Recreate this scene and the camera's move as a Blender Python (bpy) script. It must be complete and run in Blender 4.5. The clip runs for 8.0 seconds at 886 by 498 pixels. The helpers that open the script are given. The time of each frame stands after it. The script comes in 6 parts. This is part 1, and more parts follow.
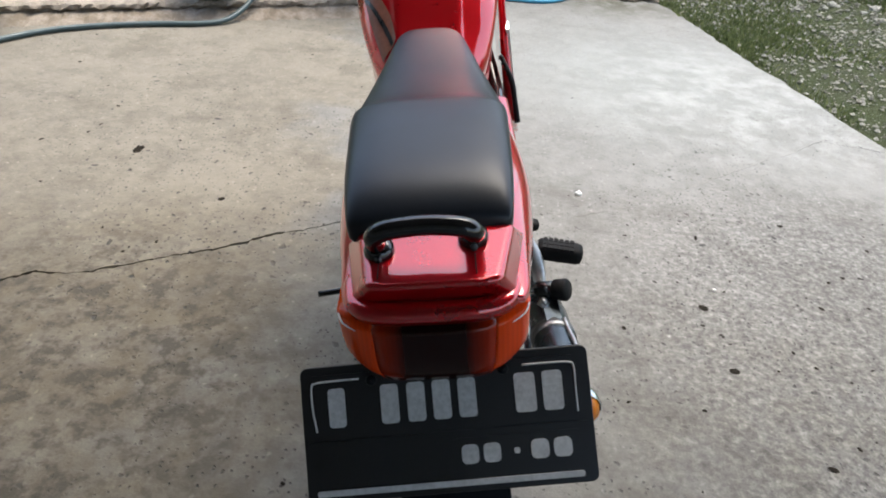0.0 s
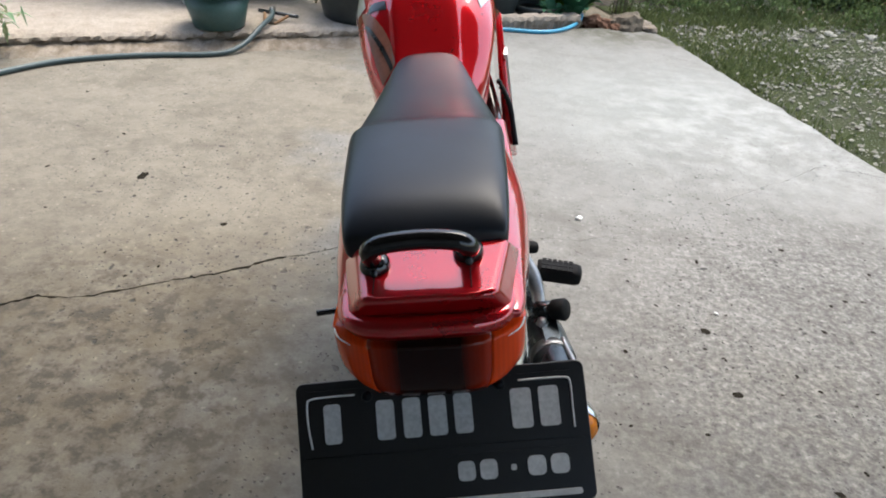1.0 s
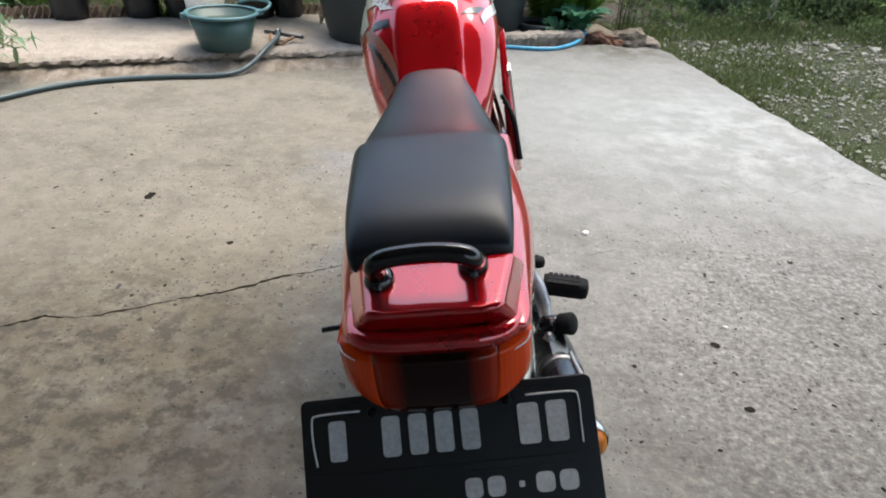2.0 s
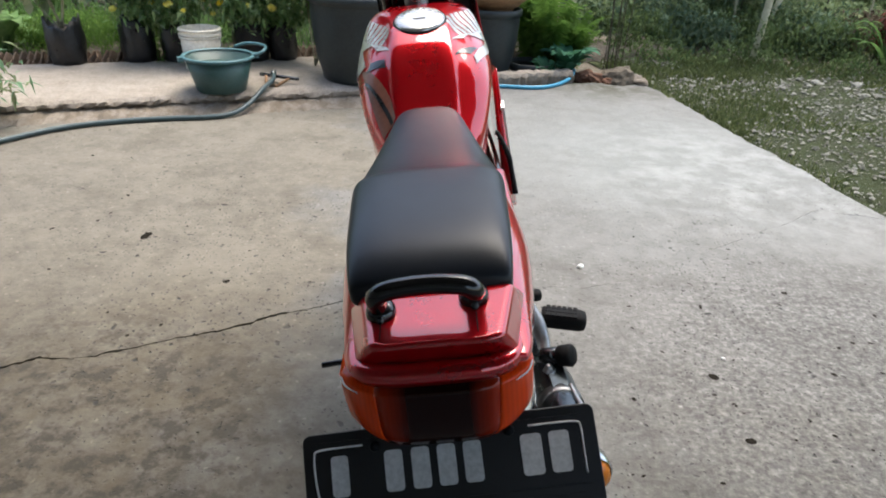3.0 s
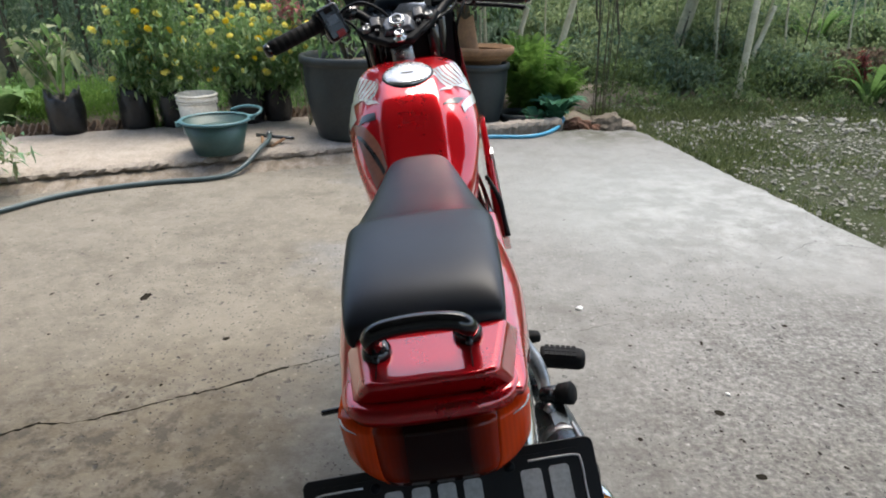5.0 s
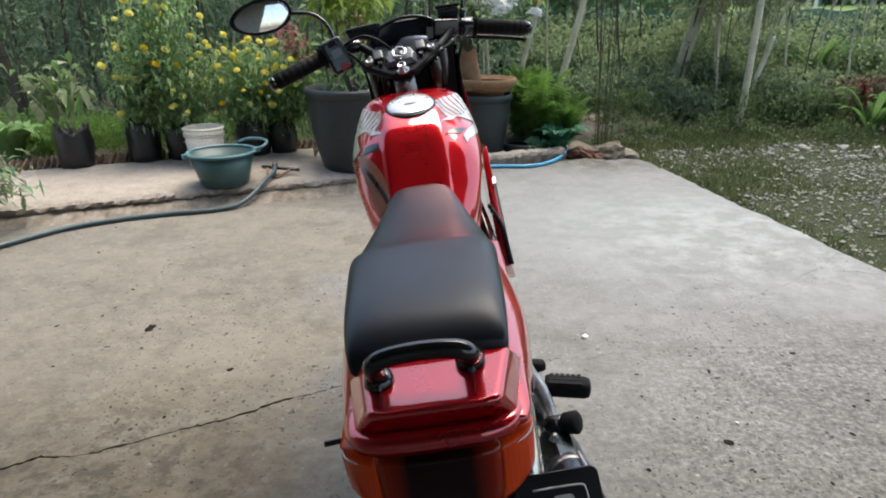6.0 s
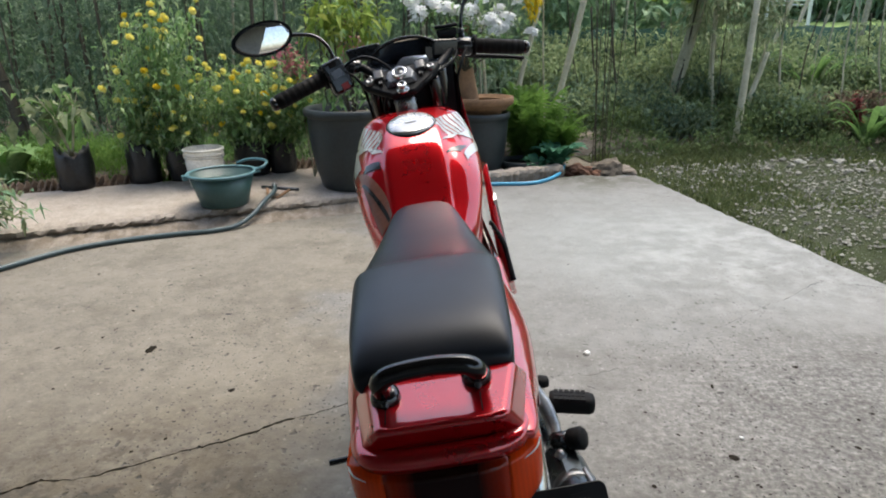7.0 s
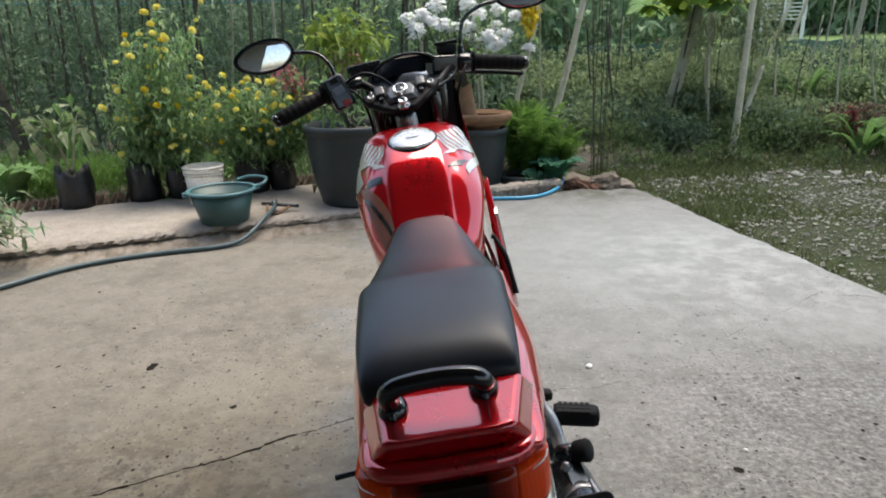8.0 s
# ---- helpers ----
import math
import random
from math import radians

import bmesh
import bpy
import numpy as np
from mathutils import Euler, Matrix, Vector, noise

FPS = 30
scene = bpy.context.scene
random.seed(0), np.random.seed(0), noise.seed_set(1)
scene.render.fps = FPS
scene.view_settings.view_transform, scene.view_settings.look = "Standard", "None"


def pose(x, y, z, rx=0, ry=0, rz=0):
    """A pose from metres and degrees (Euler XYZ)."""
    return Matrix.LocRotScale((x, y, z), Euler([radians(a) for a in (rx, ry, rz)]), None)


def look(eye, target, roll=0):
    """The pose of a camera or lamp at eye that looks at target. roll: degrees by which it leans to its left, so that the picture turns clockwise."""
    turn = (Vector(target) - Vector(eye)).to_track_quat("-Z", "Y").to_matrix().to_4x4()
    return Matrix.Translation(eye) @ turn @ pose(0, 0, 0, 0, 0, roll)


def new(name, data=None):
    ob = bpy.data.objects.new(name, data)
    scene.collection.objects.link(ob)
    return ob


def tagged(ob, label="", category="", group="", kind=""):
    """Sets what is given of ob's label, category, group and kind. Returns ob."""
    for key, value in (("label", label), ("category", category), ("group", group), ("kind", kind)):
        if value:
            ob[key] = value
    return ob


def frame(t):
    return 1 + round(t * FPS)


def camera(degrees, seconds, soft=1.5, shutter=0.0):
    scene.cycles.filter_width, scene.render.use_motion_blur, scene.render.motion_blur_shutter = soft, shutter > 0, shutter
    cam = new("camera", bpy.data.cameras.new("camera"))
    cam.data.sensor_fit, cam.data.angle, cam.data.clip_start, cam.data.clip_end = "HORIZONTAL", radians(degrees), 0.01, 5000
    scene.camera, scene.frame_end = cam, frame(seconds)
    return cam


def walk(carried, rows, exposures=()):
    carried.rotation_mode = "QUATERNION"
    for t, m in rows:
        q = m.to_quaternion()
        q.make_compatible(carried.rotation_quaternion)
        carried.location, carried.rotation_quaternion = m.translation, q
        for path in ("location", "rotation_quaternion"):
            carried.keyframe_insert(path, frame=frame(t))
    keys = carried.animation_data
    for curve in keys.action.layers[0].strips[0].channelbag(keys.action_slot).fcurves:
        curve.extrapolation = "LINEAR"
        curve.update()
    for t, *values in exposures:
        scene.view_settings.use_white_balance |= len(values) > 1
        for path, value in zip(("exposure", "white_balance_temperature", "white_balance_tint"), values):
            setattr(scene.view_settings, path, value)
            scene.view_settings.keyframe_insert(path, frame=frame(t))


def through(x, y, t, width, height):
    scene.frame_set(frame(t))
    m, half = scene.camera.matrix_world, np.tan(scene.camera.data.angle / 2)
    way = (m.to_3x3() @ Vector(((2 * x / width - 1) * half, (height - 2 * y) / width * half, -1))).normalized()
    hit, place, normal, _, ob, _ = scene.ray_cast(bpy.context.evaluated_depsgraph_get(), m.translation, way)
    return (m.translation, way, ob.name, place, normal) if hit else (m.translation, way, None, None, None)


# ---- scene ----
import itertools

cam = camera(69.6, 8.0, soft=1.9)
PATH = [
    (0, (0.083, 0.124, 1.091), (0.016, 1.754, -0.067), 4.9),
    (0.5, (0.087, 0.12, 1.085), (0.008, 1.767, -0.047), 4.2),
    (1, (0.093, 0.113, 1.082), (0.005, 1.792, -0.001), 4.4),
    (1.5, (0.097, 0.117, 1.078), (-0.011, 1.807, 0.015), 3.7),
    (3, (0.09, 0.104, 1.076), (-0.016, 1.868, 0.14), 2.7),
    (3.5, (0.089, 0.098, 1.076), (-0.01, 1.894, 0.202), 2.2),
    (4, (0.093, 0.09, 1.075), (-0.014, 1.897, 0.225), 1.4),
    (4.5, (0.097, 0.087, 1.072), (-0.011, 1.905, 0.244), 0.7),
    (6, (0.104, 0.083, 1.069), (-0.028, 1.951, 0.366), -0.5),
    (6.5, (0.103, 0.082, 1.068), (-0.03, 1.96, 0.393), -0.6),
    (7, (0.098, 0.078, 1.068), (-0.031, 1.966, 0.419), -1.1),
    (7.5, (0.093, 0.076, 1.067), (-0.027, 1.971, 0.439), -1.3),
    (8, (0.091, 0.071, 1.067), (-0.034, 1.973, 0.464), -1.6),
]
walk(cam, [(t, look(eye, target, roll)) for t, eye, target, roll in PATH], [(0, 1.62, 6900, 8), (1.5, 1.58, 6900, 8), (3.0, 1.46, 6900, 8), (4.5, 1.44, 6900, 8), (8, 1.24, 6950, 8)])

# ---- world and light ----
world = bpy.data.worlds.new("sky")
scene.world = world
world.use_nodes = True
wn = world.node_tree.nodes
sky = wn.new("ShaderNodeTexSky")
sky.sky_type, sky.sun_disc = "NISHITA", False
sky.sun_elevation, sky.sun_rotation = radians(71), radians(36)
sky.air_density, sky.dust_density, sky.ozone_density = 1.0, 3.0, 1.0
wn["Background"].inputs["Strength"].default_value = 0.15
world.node_tree.links.new(sky.outputs[0], wn["Background"].inputs["Color"])

sun_data = bpy.data.lights.new("sun", "SUN")
sun_data.energy, sun_data.angle, sun_data.color = 1.5, radians(46), (1.0, 0.975, 0.94)
sun = new("sun", sun_data)
sun.matrix_world = look((1.6, 2.2, 8.0), (0, 0, 0))


# ---- materials ----
def tree_of(name):
    m = bpy.data.materials.new(name)
    m.use_nodes = True
    nt = m.node_tree
    return m, nt, nt.nodes, nt.links, nt.nodes["Principled BSDF"]


def noise_node(nt, coord, scale, detail=4.0, rough=0.6):
    n = nt.nodes.new("ShaderNodeTexNoise")
    n.inputs["Scale"].default_value, n.inputs["Detail"].default_value = scale, detail
    n.inputs["Roughness"].default_value = rough
    nt.links.new(coord, n.inputs["Vector"])
    return n.outputs["Fac"]


def ramp(nt, fac, stops):
    r = nt.nodes.new("ShaderNodeValToRGB")
    e = r.color_ramp.elements
    while len(e) < len(stops):
        e.new(0.5)
    for el, (p, c) in zip(e, stops):
        el.position = p
        el.color = (*c, 1) if len(c) == 3 else c
    nt.links.new(fac, r.inputs["Fac"])
    return r.outputs["Color"]


def mix(nt, fac, a, b, mode="MIX"):
    n = nt.nodes.new("ShaderNodeMix")
    n.data_type, n.blend_type = "RGBA", mode
    for sock, v in ((n.inputs["Factor"], fac), (n.inputs["A"], a), (n.inputs["B"], b)):
        if isinstance(v, (int, float)):
            sock.default_value = v
        elif isinstance(v, tuple):
            sock.default_value = (*v, 1) if len(v) == 3 else v
        else:
            nt.links.new(v, sock)
    return n.outputs["Result"]


def bumped(nt, height, strength, distance, normal=None):
    b = nt.nodes.new("ShaderNodeBump")
    b.inputs["Strength"].default_value, b.inputs["Distance"].default_value = strength, distance
    nt.links.new(height, b.inputs["Height"])
    if normal:
        nt.links.new(normal, b.inputs["Normal"])
    return b.outputs["Normal"]


def coords(nt, which="Object"):
    return nt.nodes.new("ShaderNodeTexCoord").outputs[which]


def surface(name, c1, c2, scale=8.0, rough=0.6, metal=0.0, bump=0.15, fine=120.0, depth=0.002, coat=0.0, spread=0.12):
    """A two-tone surface: broad patches, fine grain, uneven gloss and a small relief."""
    m, nt, nodes, links, p = tree_of(name)
    co = coords(nt)
    big, small = noise_node(nt, co, scale), noise_node(nt, co, fine, 3)
    col = ramp(nt, big, [(0.3, c1), (0.7, c2)])
    col = mix(nt, 0.25, col, ramp(nt, small, [(0.35, tuple(v * 0.6 for v in c1)), (0.65, tuple(min(1, v * 1.2) for v in c2))]))
    links.new(col, p.inputs["Base Color"])
    rr = ramp(nt, big, [(0.3, (max(0.02, rough - spread),) * 3), (0.7, (min(1, rough + spread),) * 3)])
    links.new(rr, p.inputs["Roughness"])
    p.inputs["Metallic"].default_value = metal
    p.inputs["Coat Weight"].default_value = coat
    p.inputs["Coat Roughness"].default_value = 0.06
    if bump:
        links.new(bumped(nt, small, bump, depth), p.inputs["Normal"])
    return m


def near_point(nt, co, centre, stops):
    """A soft round region about a point of the plan."""
    d = nt.nodes.new("ShaderNodeVectorMath")
    d.operation = "DISTANCE"
    nt.links.new(co, d.inputs[0])
    d.inputs[1].default_value = centre
    return ramp(nt, d.outputs["Value"], [(p, (v,) * 3) for p, v in stops])


def cells(nt, co, scale, warp=0.6):
    """A wandering cell pattern: its distance and its colour."""
    w = nt.nodes.new("ShaderNodeVectorMath")
    w.operation = "MULTIPLY_ADD"
    nt.links.new(noise_colour(nt, co, scale * 1.7), w.inputs[0])
    w.inputs[1].default_value = (warp / scale,) * 3
    nt.links.new(co, w.inputs[2])
    v = nt.nodes.new("ShaderNodeTexVoronoi")
    v.voronoi_dimensions = "2D"
    v.inputs["Scale"].default_value = scale
    nt.links.new(w.outputs[0], v.inputs["Vector"])
    sep = nt.nodes.new("ShaderNodeSeparateColor")
    nt.links.new(v.outputs["Color"], sep.inputs[0])
    return v.outputs["Distance"], sep.outputs[0]


def concrete_mat(name):
    m, nt, nodes, links, p = tree_of(name)
    co = coords(nt)
    t = lambda v, warm=0.0: (v * (1 + 0.06 * warm), v, v * (0.965 - 0.10 * warm))
    grey = lambda v: (v,) * 3
    both = lambda a, b: mix(nt, 1.0, a, b, "MULTIPLY")
    big, mid = noise_node(nt, co, 0.8, 5, 0.6), noise_node(nt, co, 3.3, 8, 0.68)
    blob, fine, grain = noise_node(nt, co, 12, 7, 0.68), noise_node(nt, co, 50, 5, 0.65), noise_node(nt, co, 240, 3)
    col = ramp(nt, big, [(0.34, t(0.110, 0.5)), (0.52, t(0.152, 0.2)), (0.68, t(0.190))])
    col = mix(nt, 0.50, col, ramp(nt, mid, [(0.33, t(0.080, 0.6)), (0.50, t(0.152, 0.2)), (0.68, t(0.228))]))
    col = mix(nt, 0.36, col, ramp(nt, blob, [(0.34, t(0.068, 0.5)), (0.51, t(0.152, 0.2)), (0.68, t(0.260))]))
    col = mix(nt, 0.16, col, ramp(nt, fine, [(0.34, t(0.050, 0.4)), (0.52, t(0.150, 0.2)), (0.70, t(0.285))]))
    col = mix(nt, 0.08, col, ramp(nt, grain, [(0.3, t(0.02)), (0.7, t(0.34))]))
    # the trowelled skin: lighter where it holds, darker where it has gone
    skin = ramp(nt, noise_node(nt, co, 1.9, 10, 0.72), [(0.49, grey(0)), (0.56, grey(0.40))])
    col = mix(nt, skin, col, t(0.200, 0.1))
    gone = ramp(nt, noise_node(nt, co, 2.7, 10, 0.74), [(0.52, grey(0)), (0.60, grey(0.50))])
    col = mix(nt, gone, col, t(0.092, 0.6))
    # pale flecks of sand and lime
    dist, pick = cells(nt, co, 36)
    fleck = both(ramp(nt, dist, [(0.08, grey(0.45)), (0.20, grey(0))]), ramp(nt, pick, [(0.88, grey(0)), (0.94, grey(1))]))
    col = mix(nt, fleck, col, t(0.32))
    # brown soil dust on the garden side
    sx = nodes.new("ShaderNodeSeparateXYZ")
    links.new(co, sx.inputs[0])
    wob = nodes.new("ShaderNodeMath")
    wob.operation = "MULTIPLY_ADD"
    links.new(noise_node(nt, co, 1.1, 5, 0.6), wob.inputs[0])
    wob.inputs[1].default_value = 2.6
    links.new(sx.outputs[0], wob.inputs[2])
    dust = ramp(nt, wob.outputs[0], [(0.70, grey(0.9)), (1.0, grey(0))])
    col = mix(nt, dust, col, both(col, (1.04, 0.95, 0.80)))
    # a pale worn stretch, with streaks of lime along its outer edge
    near = nodes.new("ShaderNodeMath")
    near.operation = "MULTIPLY_ADD"
    links.new(noise_node(nt, co, 2.2, 5, 0.6), near.inputs[0])
    near.inputs[1].default_value = 0.56
    far = nodes.new("ShaderNodeVectorMath")
    far.operation = "DISTANCE"
    links.new(co, far.inputs[0])
    far.inputs[1].default_value = (0.95, 3.4, 0)
    half = nodes.new("ShaderNodeMath")
    half.operation = "MULTIPLY"
    half.inputs[1].default_value = 0.4
    links.new(far.outputs["Value"], half.inputs[0])
    links.new(half.outputs[0], near.inputs[2])
    worn = ramp(nt, near.outputs[0], [(0.40, grey(0.9)), (0.86, grey(0))])
    col = mix(nt, worn, col, mix(nt, 0.60, col, (0.232, 0.250, 0.244)))
    lime = both(near_point(nt, co, (1.30, 3.15, 0), [(0.25, 0.75), (0.95, 0.0)]), ramp(nt, noise_node(nt, co, 6.0, 6, 0.65), [(0.44, grey(0)), (0.66, grey(0.8))]))
    col = mix(nt, lime, col, (0.33, 0.345, 0.335))
    # old oil and mud where machines stand, with house shade painted in
    mud_and_shade = both(near_point(nt, co, (-0.75, 0.95, 0), [(0.45, 1.0), (1.70, 0.0)]), ramp(nt, noise_node(nt, co, 5.0, 6, 0.65), [(0.36, grey(0.25)), (0.58, grey(1))]))
    col = mix(nt, mud_and_shade, col, both(col, (0.69, 0.645, 0.555)))
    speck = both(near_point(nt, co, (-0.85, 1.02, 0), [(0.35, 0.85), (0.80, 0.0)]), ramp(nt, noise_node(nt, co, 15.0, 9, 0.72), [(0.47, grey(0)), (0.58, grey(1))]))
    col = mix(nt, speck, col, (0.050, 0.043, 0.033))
    # mottled darkening on the other side: house shade painted into the colour
    near_right_shade = both(near_point(nt, co, (0.95, 0.75, 0), [(0.45, 1.0), (1.65, 0.0)]), ramp(nt, noise_node(nt, co, 7.0, 6, 0.65), [(0.36, grey(0.3)), (0.60, grey(1))]))
    col = mix(nt, near_right_shade, col, both(col, (0.84, 0.82, 0.76)))
    # the rough, washed-out stretch where the aggregate stands proud
    coarse = both(near_point(nt, co, (1.30, 1.35, 0), [(0.60, 0.85), (1.55, 0.0)]), grey(1))
    stony = mix(nt, 0.45, ramp(nt, fine, [(0.36, grey(0.30)), (0.52, grey(0.92)), (0.66, grey(1.8))]), ramp(nt, noise_node(nt, co, 90, 5, 0.7), [(0.36, grey(0.35)), (0.52, grey(0.92)), (0.66, grey(1.7))]))
    col = mix(nt, coarse, col, both(col, stony))
    # damp moss at the far corner
    moss = both(near_point(nt, co, (0.92, 4.92, 0), [(0.10, 0.95), (0.62, 0.0)]), ramp(nt, noise_node(nt, co, 5.0, 6, 0.7), [(0.40, grey(0)), (0.55, grey(1))]))
    col = mix(nt, moss, col, (0.050, 0.050, 0.030))
    height = mix(nt, 0.30, mix(nt, 0.5, blob, fine), grain)
    nor = bumped(nt, height, 0.48, 0.006)
    # air holes, in patches
    patch = ramp(nt, noise_node(nt, co, 1.6, 3), [(0.38, grey(0.15)), (0.58, grey(1))])
    where = mix(nt, worn, patch, (0.08, 0.08, 0.08))
    for sc, lim, size, d in ((24, 0.76, 0.14, 0.005), (58, 0.62, 0.19, 0.004), (8, 0.66, 0.07, 0.006)):
        dist, pick = cells(nt, co, sc)
        mask = both(both(ramp(nt, dist, [(size * 0.5, grey(1)), (size, grey(0))]), ramp(nt, pick, [(lim, grey(0)), (lim + 0.12, grey(1))])), where)
        col = mix(nt, mask, col, t(0.040, 0.3))
        nor = bumped(nt, mix(nt, 1.0, (1, 1, 1), mask, "SUBTRACT"), 0.9, d, nor)
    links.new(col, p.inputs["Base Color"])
    links.new(ramp(nt, mid, [(0.3, grey(0.66)), (0.7, grey(0.9))]), p.inputs["Roughness"])
    p.inputs["Specular IOR Level"].default_value = 0.35
    links.new(nor, p.inputs["Normal"])
    return m


def terrace_mat():
    m, nt, nodes, links, p = tree_of("terrace_concrete")
    co = coords(nt)
    big, mid, fine = noise_node(nt, co, 2.2, 4, 0.55), noise_node(nt, co, 11, 5, 0.6), noise_node(nt, co, 80, 4)
    col = ramp(nt, big, [(0.35, (0.255, 0.212, 0.170)), (0.65, (0.345, 0.300, 0.250))])
    col = mix(nt, 0.35, col, ramp(nt, mid, [(0.35, (0.165, 0.132, 0.100)), (0.65, (0.415, 0.370, 0.320))]))
    col = mix(nt, 0.28, col, ramp(nt, fine, [(0.3, (0.05, 0.042, 0.034)), (0.7, (0.46, 0.43, 0.38))]))
    # mud splashed on the riser
    sx = nodes.new("ShaderNodeSeparateXYZ")
    links.new(co, sx.inputs[0])
    low = ramp(nt, sx.outputs[2], [(0.040, (0.8,) * 3), (0.080, (0, 0, 0))])
    col = mix(nt, mix(nt, 1.0, low, ramp(nt, mid, [(0.40, (0.25,) * 3), (0.58, (1, 1, 1))]), "MULTIPLY"), col, (0.105, 0.080, 0.052))
    links.new(col, p.inputs["Base Color"])
    p.inputs["Roughness"].default_value = 0.9
    links.new(bumped(nt, mix(nt, 0.4, mid, fine), 0.7, 0.006), p.inputs["Normal"])
    return m


def noise_colour(nt, co, scale):
    n = nt.nodes.new("ShaderNodeTexNoise")
    n.inputs["Scale"].default_value, n.inputs["Detail"].default_value = scale, 2
    nt.links.new(co, n.inputs["Vector"])
    return n.outputs["Color"]


def leaf_mat(name, dark, mid, light, through=0.3, rough=0.7):
    m, nt, nodes, links, p = tree_of(name)
    isl = nodes.new("ShaderNodeNewGeometry").outputs["Random Per Island"]
    co = coords(nt)
    col = ramp(nt, isl, [(0.0, dark), (0.55, mid), (1.0, light)])
    col = mix(nt, 0.35, col, ramp(nt, noise_node(nt, co, 30, 3), [(0.3, dark), (0.7, light)]))
    links.new(col, p.inputs["Base Color"])
    p.inputs["Roughness"].default_value = rough
    p.inputs["Specular IOR Level"].default_value = 0.12
    tr = nodes.new("ShaderNodeBsdfTranslucent")
    links.new(col, tr.inputs["Color"])
    ms = nodes.new("ShaderNodeMixShader")
    ms.inputs[0].default_value = through
    links.new(p.outputs[0], ms.inputs[1])
    links.new(tr.outputs[0], ms.inputs[2])
    links.new(ms.outputs[0], nodes["Material Output"].inputs["Surface"])
    return m


def paint_mat(name, base, flake=0.25):
    """Candy paint: a lively base under clear lacquer, with faint dust."""
    m, nt, nodes, links, p = tree_of(name)
    co = coords(nt)
    col = mix(nt, ramp(nt, noise_node(nt, co, 900, 2), [(0.4, (0, 0, 0)), (0.7, (0.3,) * 3)]), base, tuple(min(1, v * 1.6 + 0.01) for v in base))
    links.new(col, p.inputs["Base Color"])
    p.inputs["Metallic"].default_value = flake
    p.inputs["Specular IOR Level"].default_value = 0.08
    links.new(ramp(nt, noise_node(nt, co, 14, 5), [(0.35, (0.26,) * 3), (0.7, (0.34,) * 3)]), p.inputs["Roughness"])
    p.inputs["Coat Weight"].default_value = 1.0
    p.inputs["Coat IOR"].default_value = 1.95
    links.new(ramp(nt, noise_node(nt, co, 40, 5), [(0.4, (0.012,) * 3), (0.75, (0.05,) * 3)]), p.inputs["Coat Roughness"])
    return m


def vinyl_mat():
    m, nt, nodes, links, p = tree_of("black_vinyl")
    co = coords(nt)
    v = nodes.new("ShaderNodeTexVoronoi")
    v.inputs["Scale"].default_value = 420
    links.new(co, v.inputs["Vector"])
    links.new(ramp(nt, noise_node(nt, co, 9, 5), [(0.3, (0.006, 0.009, 0.014)), (0.7, (0.010, 0.015, 0.023))]), p.inputs["Base Color"])
    links.new(ramp(nt, noise_node(nt, co, 6, 5), [(0.3, (0.34,) * 3), (0.7, (0.42,) * 3)]), p.inputs["Roughness"])
    p.inputs["Specular IOR Level"].default_value = 0.45
    links.new(bumped(nt, v.outputs["Distance"], 0.1, 0.0005), p.inputs["Normal"])
    return m


def lens_mat(name, base, rough=0.12, deep=None):
    m, nt, nodes, links, p = tree_of(name)
    co = coords(nt)
    w = nodes.new("ShaderNodeTexWave")
    w.inputs["Scale"].default_value, w.inputs["Distortion"].default_value = 60, 0.3
    links.new(co, w.inputs["Vector"])
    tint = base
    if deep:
        # the lens is near-black in the middle and redder towards its ends
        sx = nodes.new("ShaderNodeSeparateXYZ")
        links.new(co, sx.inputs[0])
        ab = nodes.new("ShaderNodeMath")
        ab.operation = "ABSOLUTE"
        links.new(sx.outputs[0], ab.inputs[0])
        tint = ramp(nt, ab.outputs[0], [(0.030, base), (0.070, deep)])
    links.new(mix(nt, 0.14, tint, mix(nt, w.outputs["Fac"], (0.35, 0.35, 0.35), (1, 1, 1)), "MULTIPLY"), p.inputs["Base Color"])
    p.inputs["Roughness"].default_value = rough
    p.inputs["Specular IOR Level"].default_value = 0.3
    p.inputs["Coat Weight"].default_value = 0.15
    return m


def ground_mat():
    m, nt, nodes, links, p = tree_of("ground_soil")
    co = coords(nt)
    a, b, c = noise_node(nt, co, 0.8, 6), noise_node(nt, co, 9, 6, 0.7), noise_node(nt, co, 70, 4)
    col = ramp(nt, a, [(0.35, (0.09, 0.065, 0.045)), (0.55, (0.10, 0.085, 0.055)), (0.7, (0.05, 0.075, 0.025))])
    col = mix(nt, 0.5, col, ramp(nt, b, [(0.35, (0.05, 0.04, 0.028)), (0.65, (0.17, 0.14, 0.10))]))
    col = mix(nt, 0.3, col, ramp(nt, c, [(0.35, (0.03, 0.025, 0.02)), (0.7, (0.30, 0.28, 0.24))]))
    links.new(col, p.inputs["Base Color"])
    p.inputs["Roughness"].default_value = 0.95
    links.new(bumped(nt, mix(nt, 0.5, b, c), 0.7, 0.02), p.inputs["Normal"])
    return m


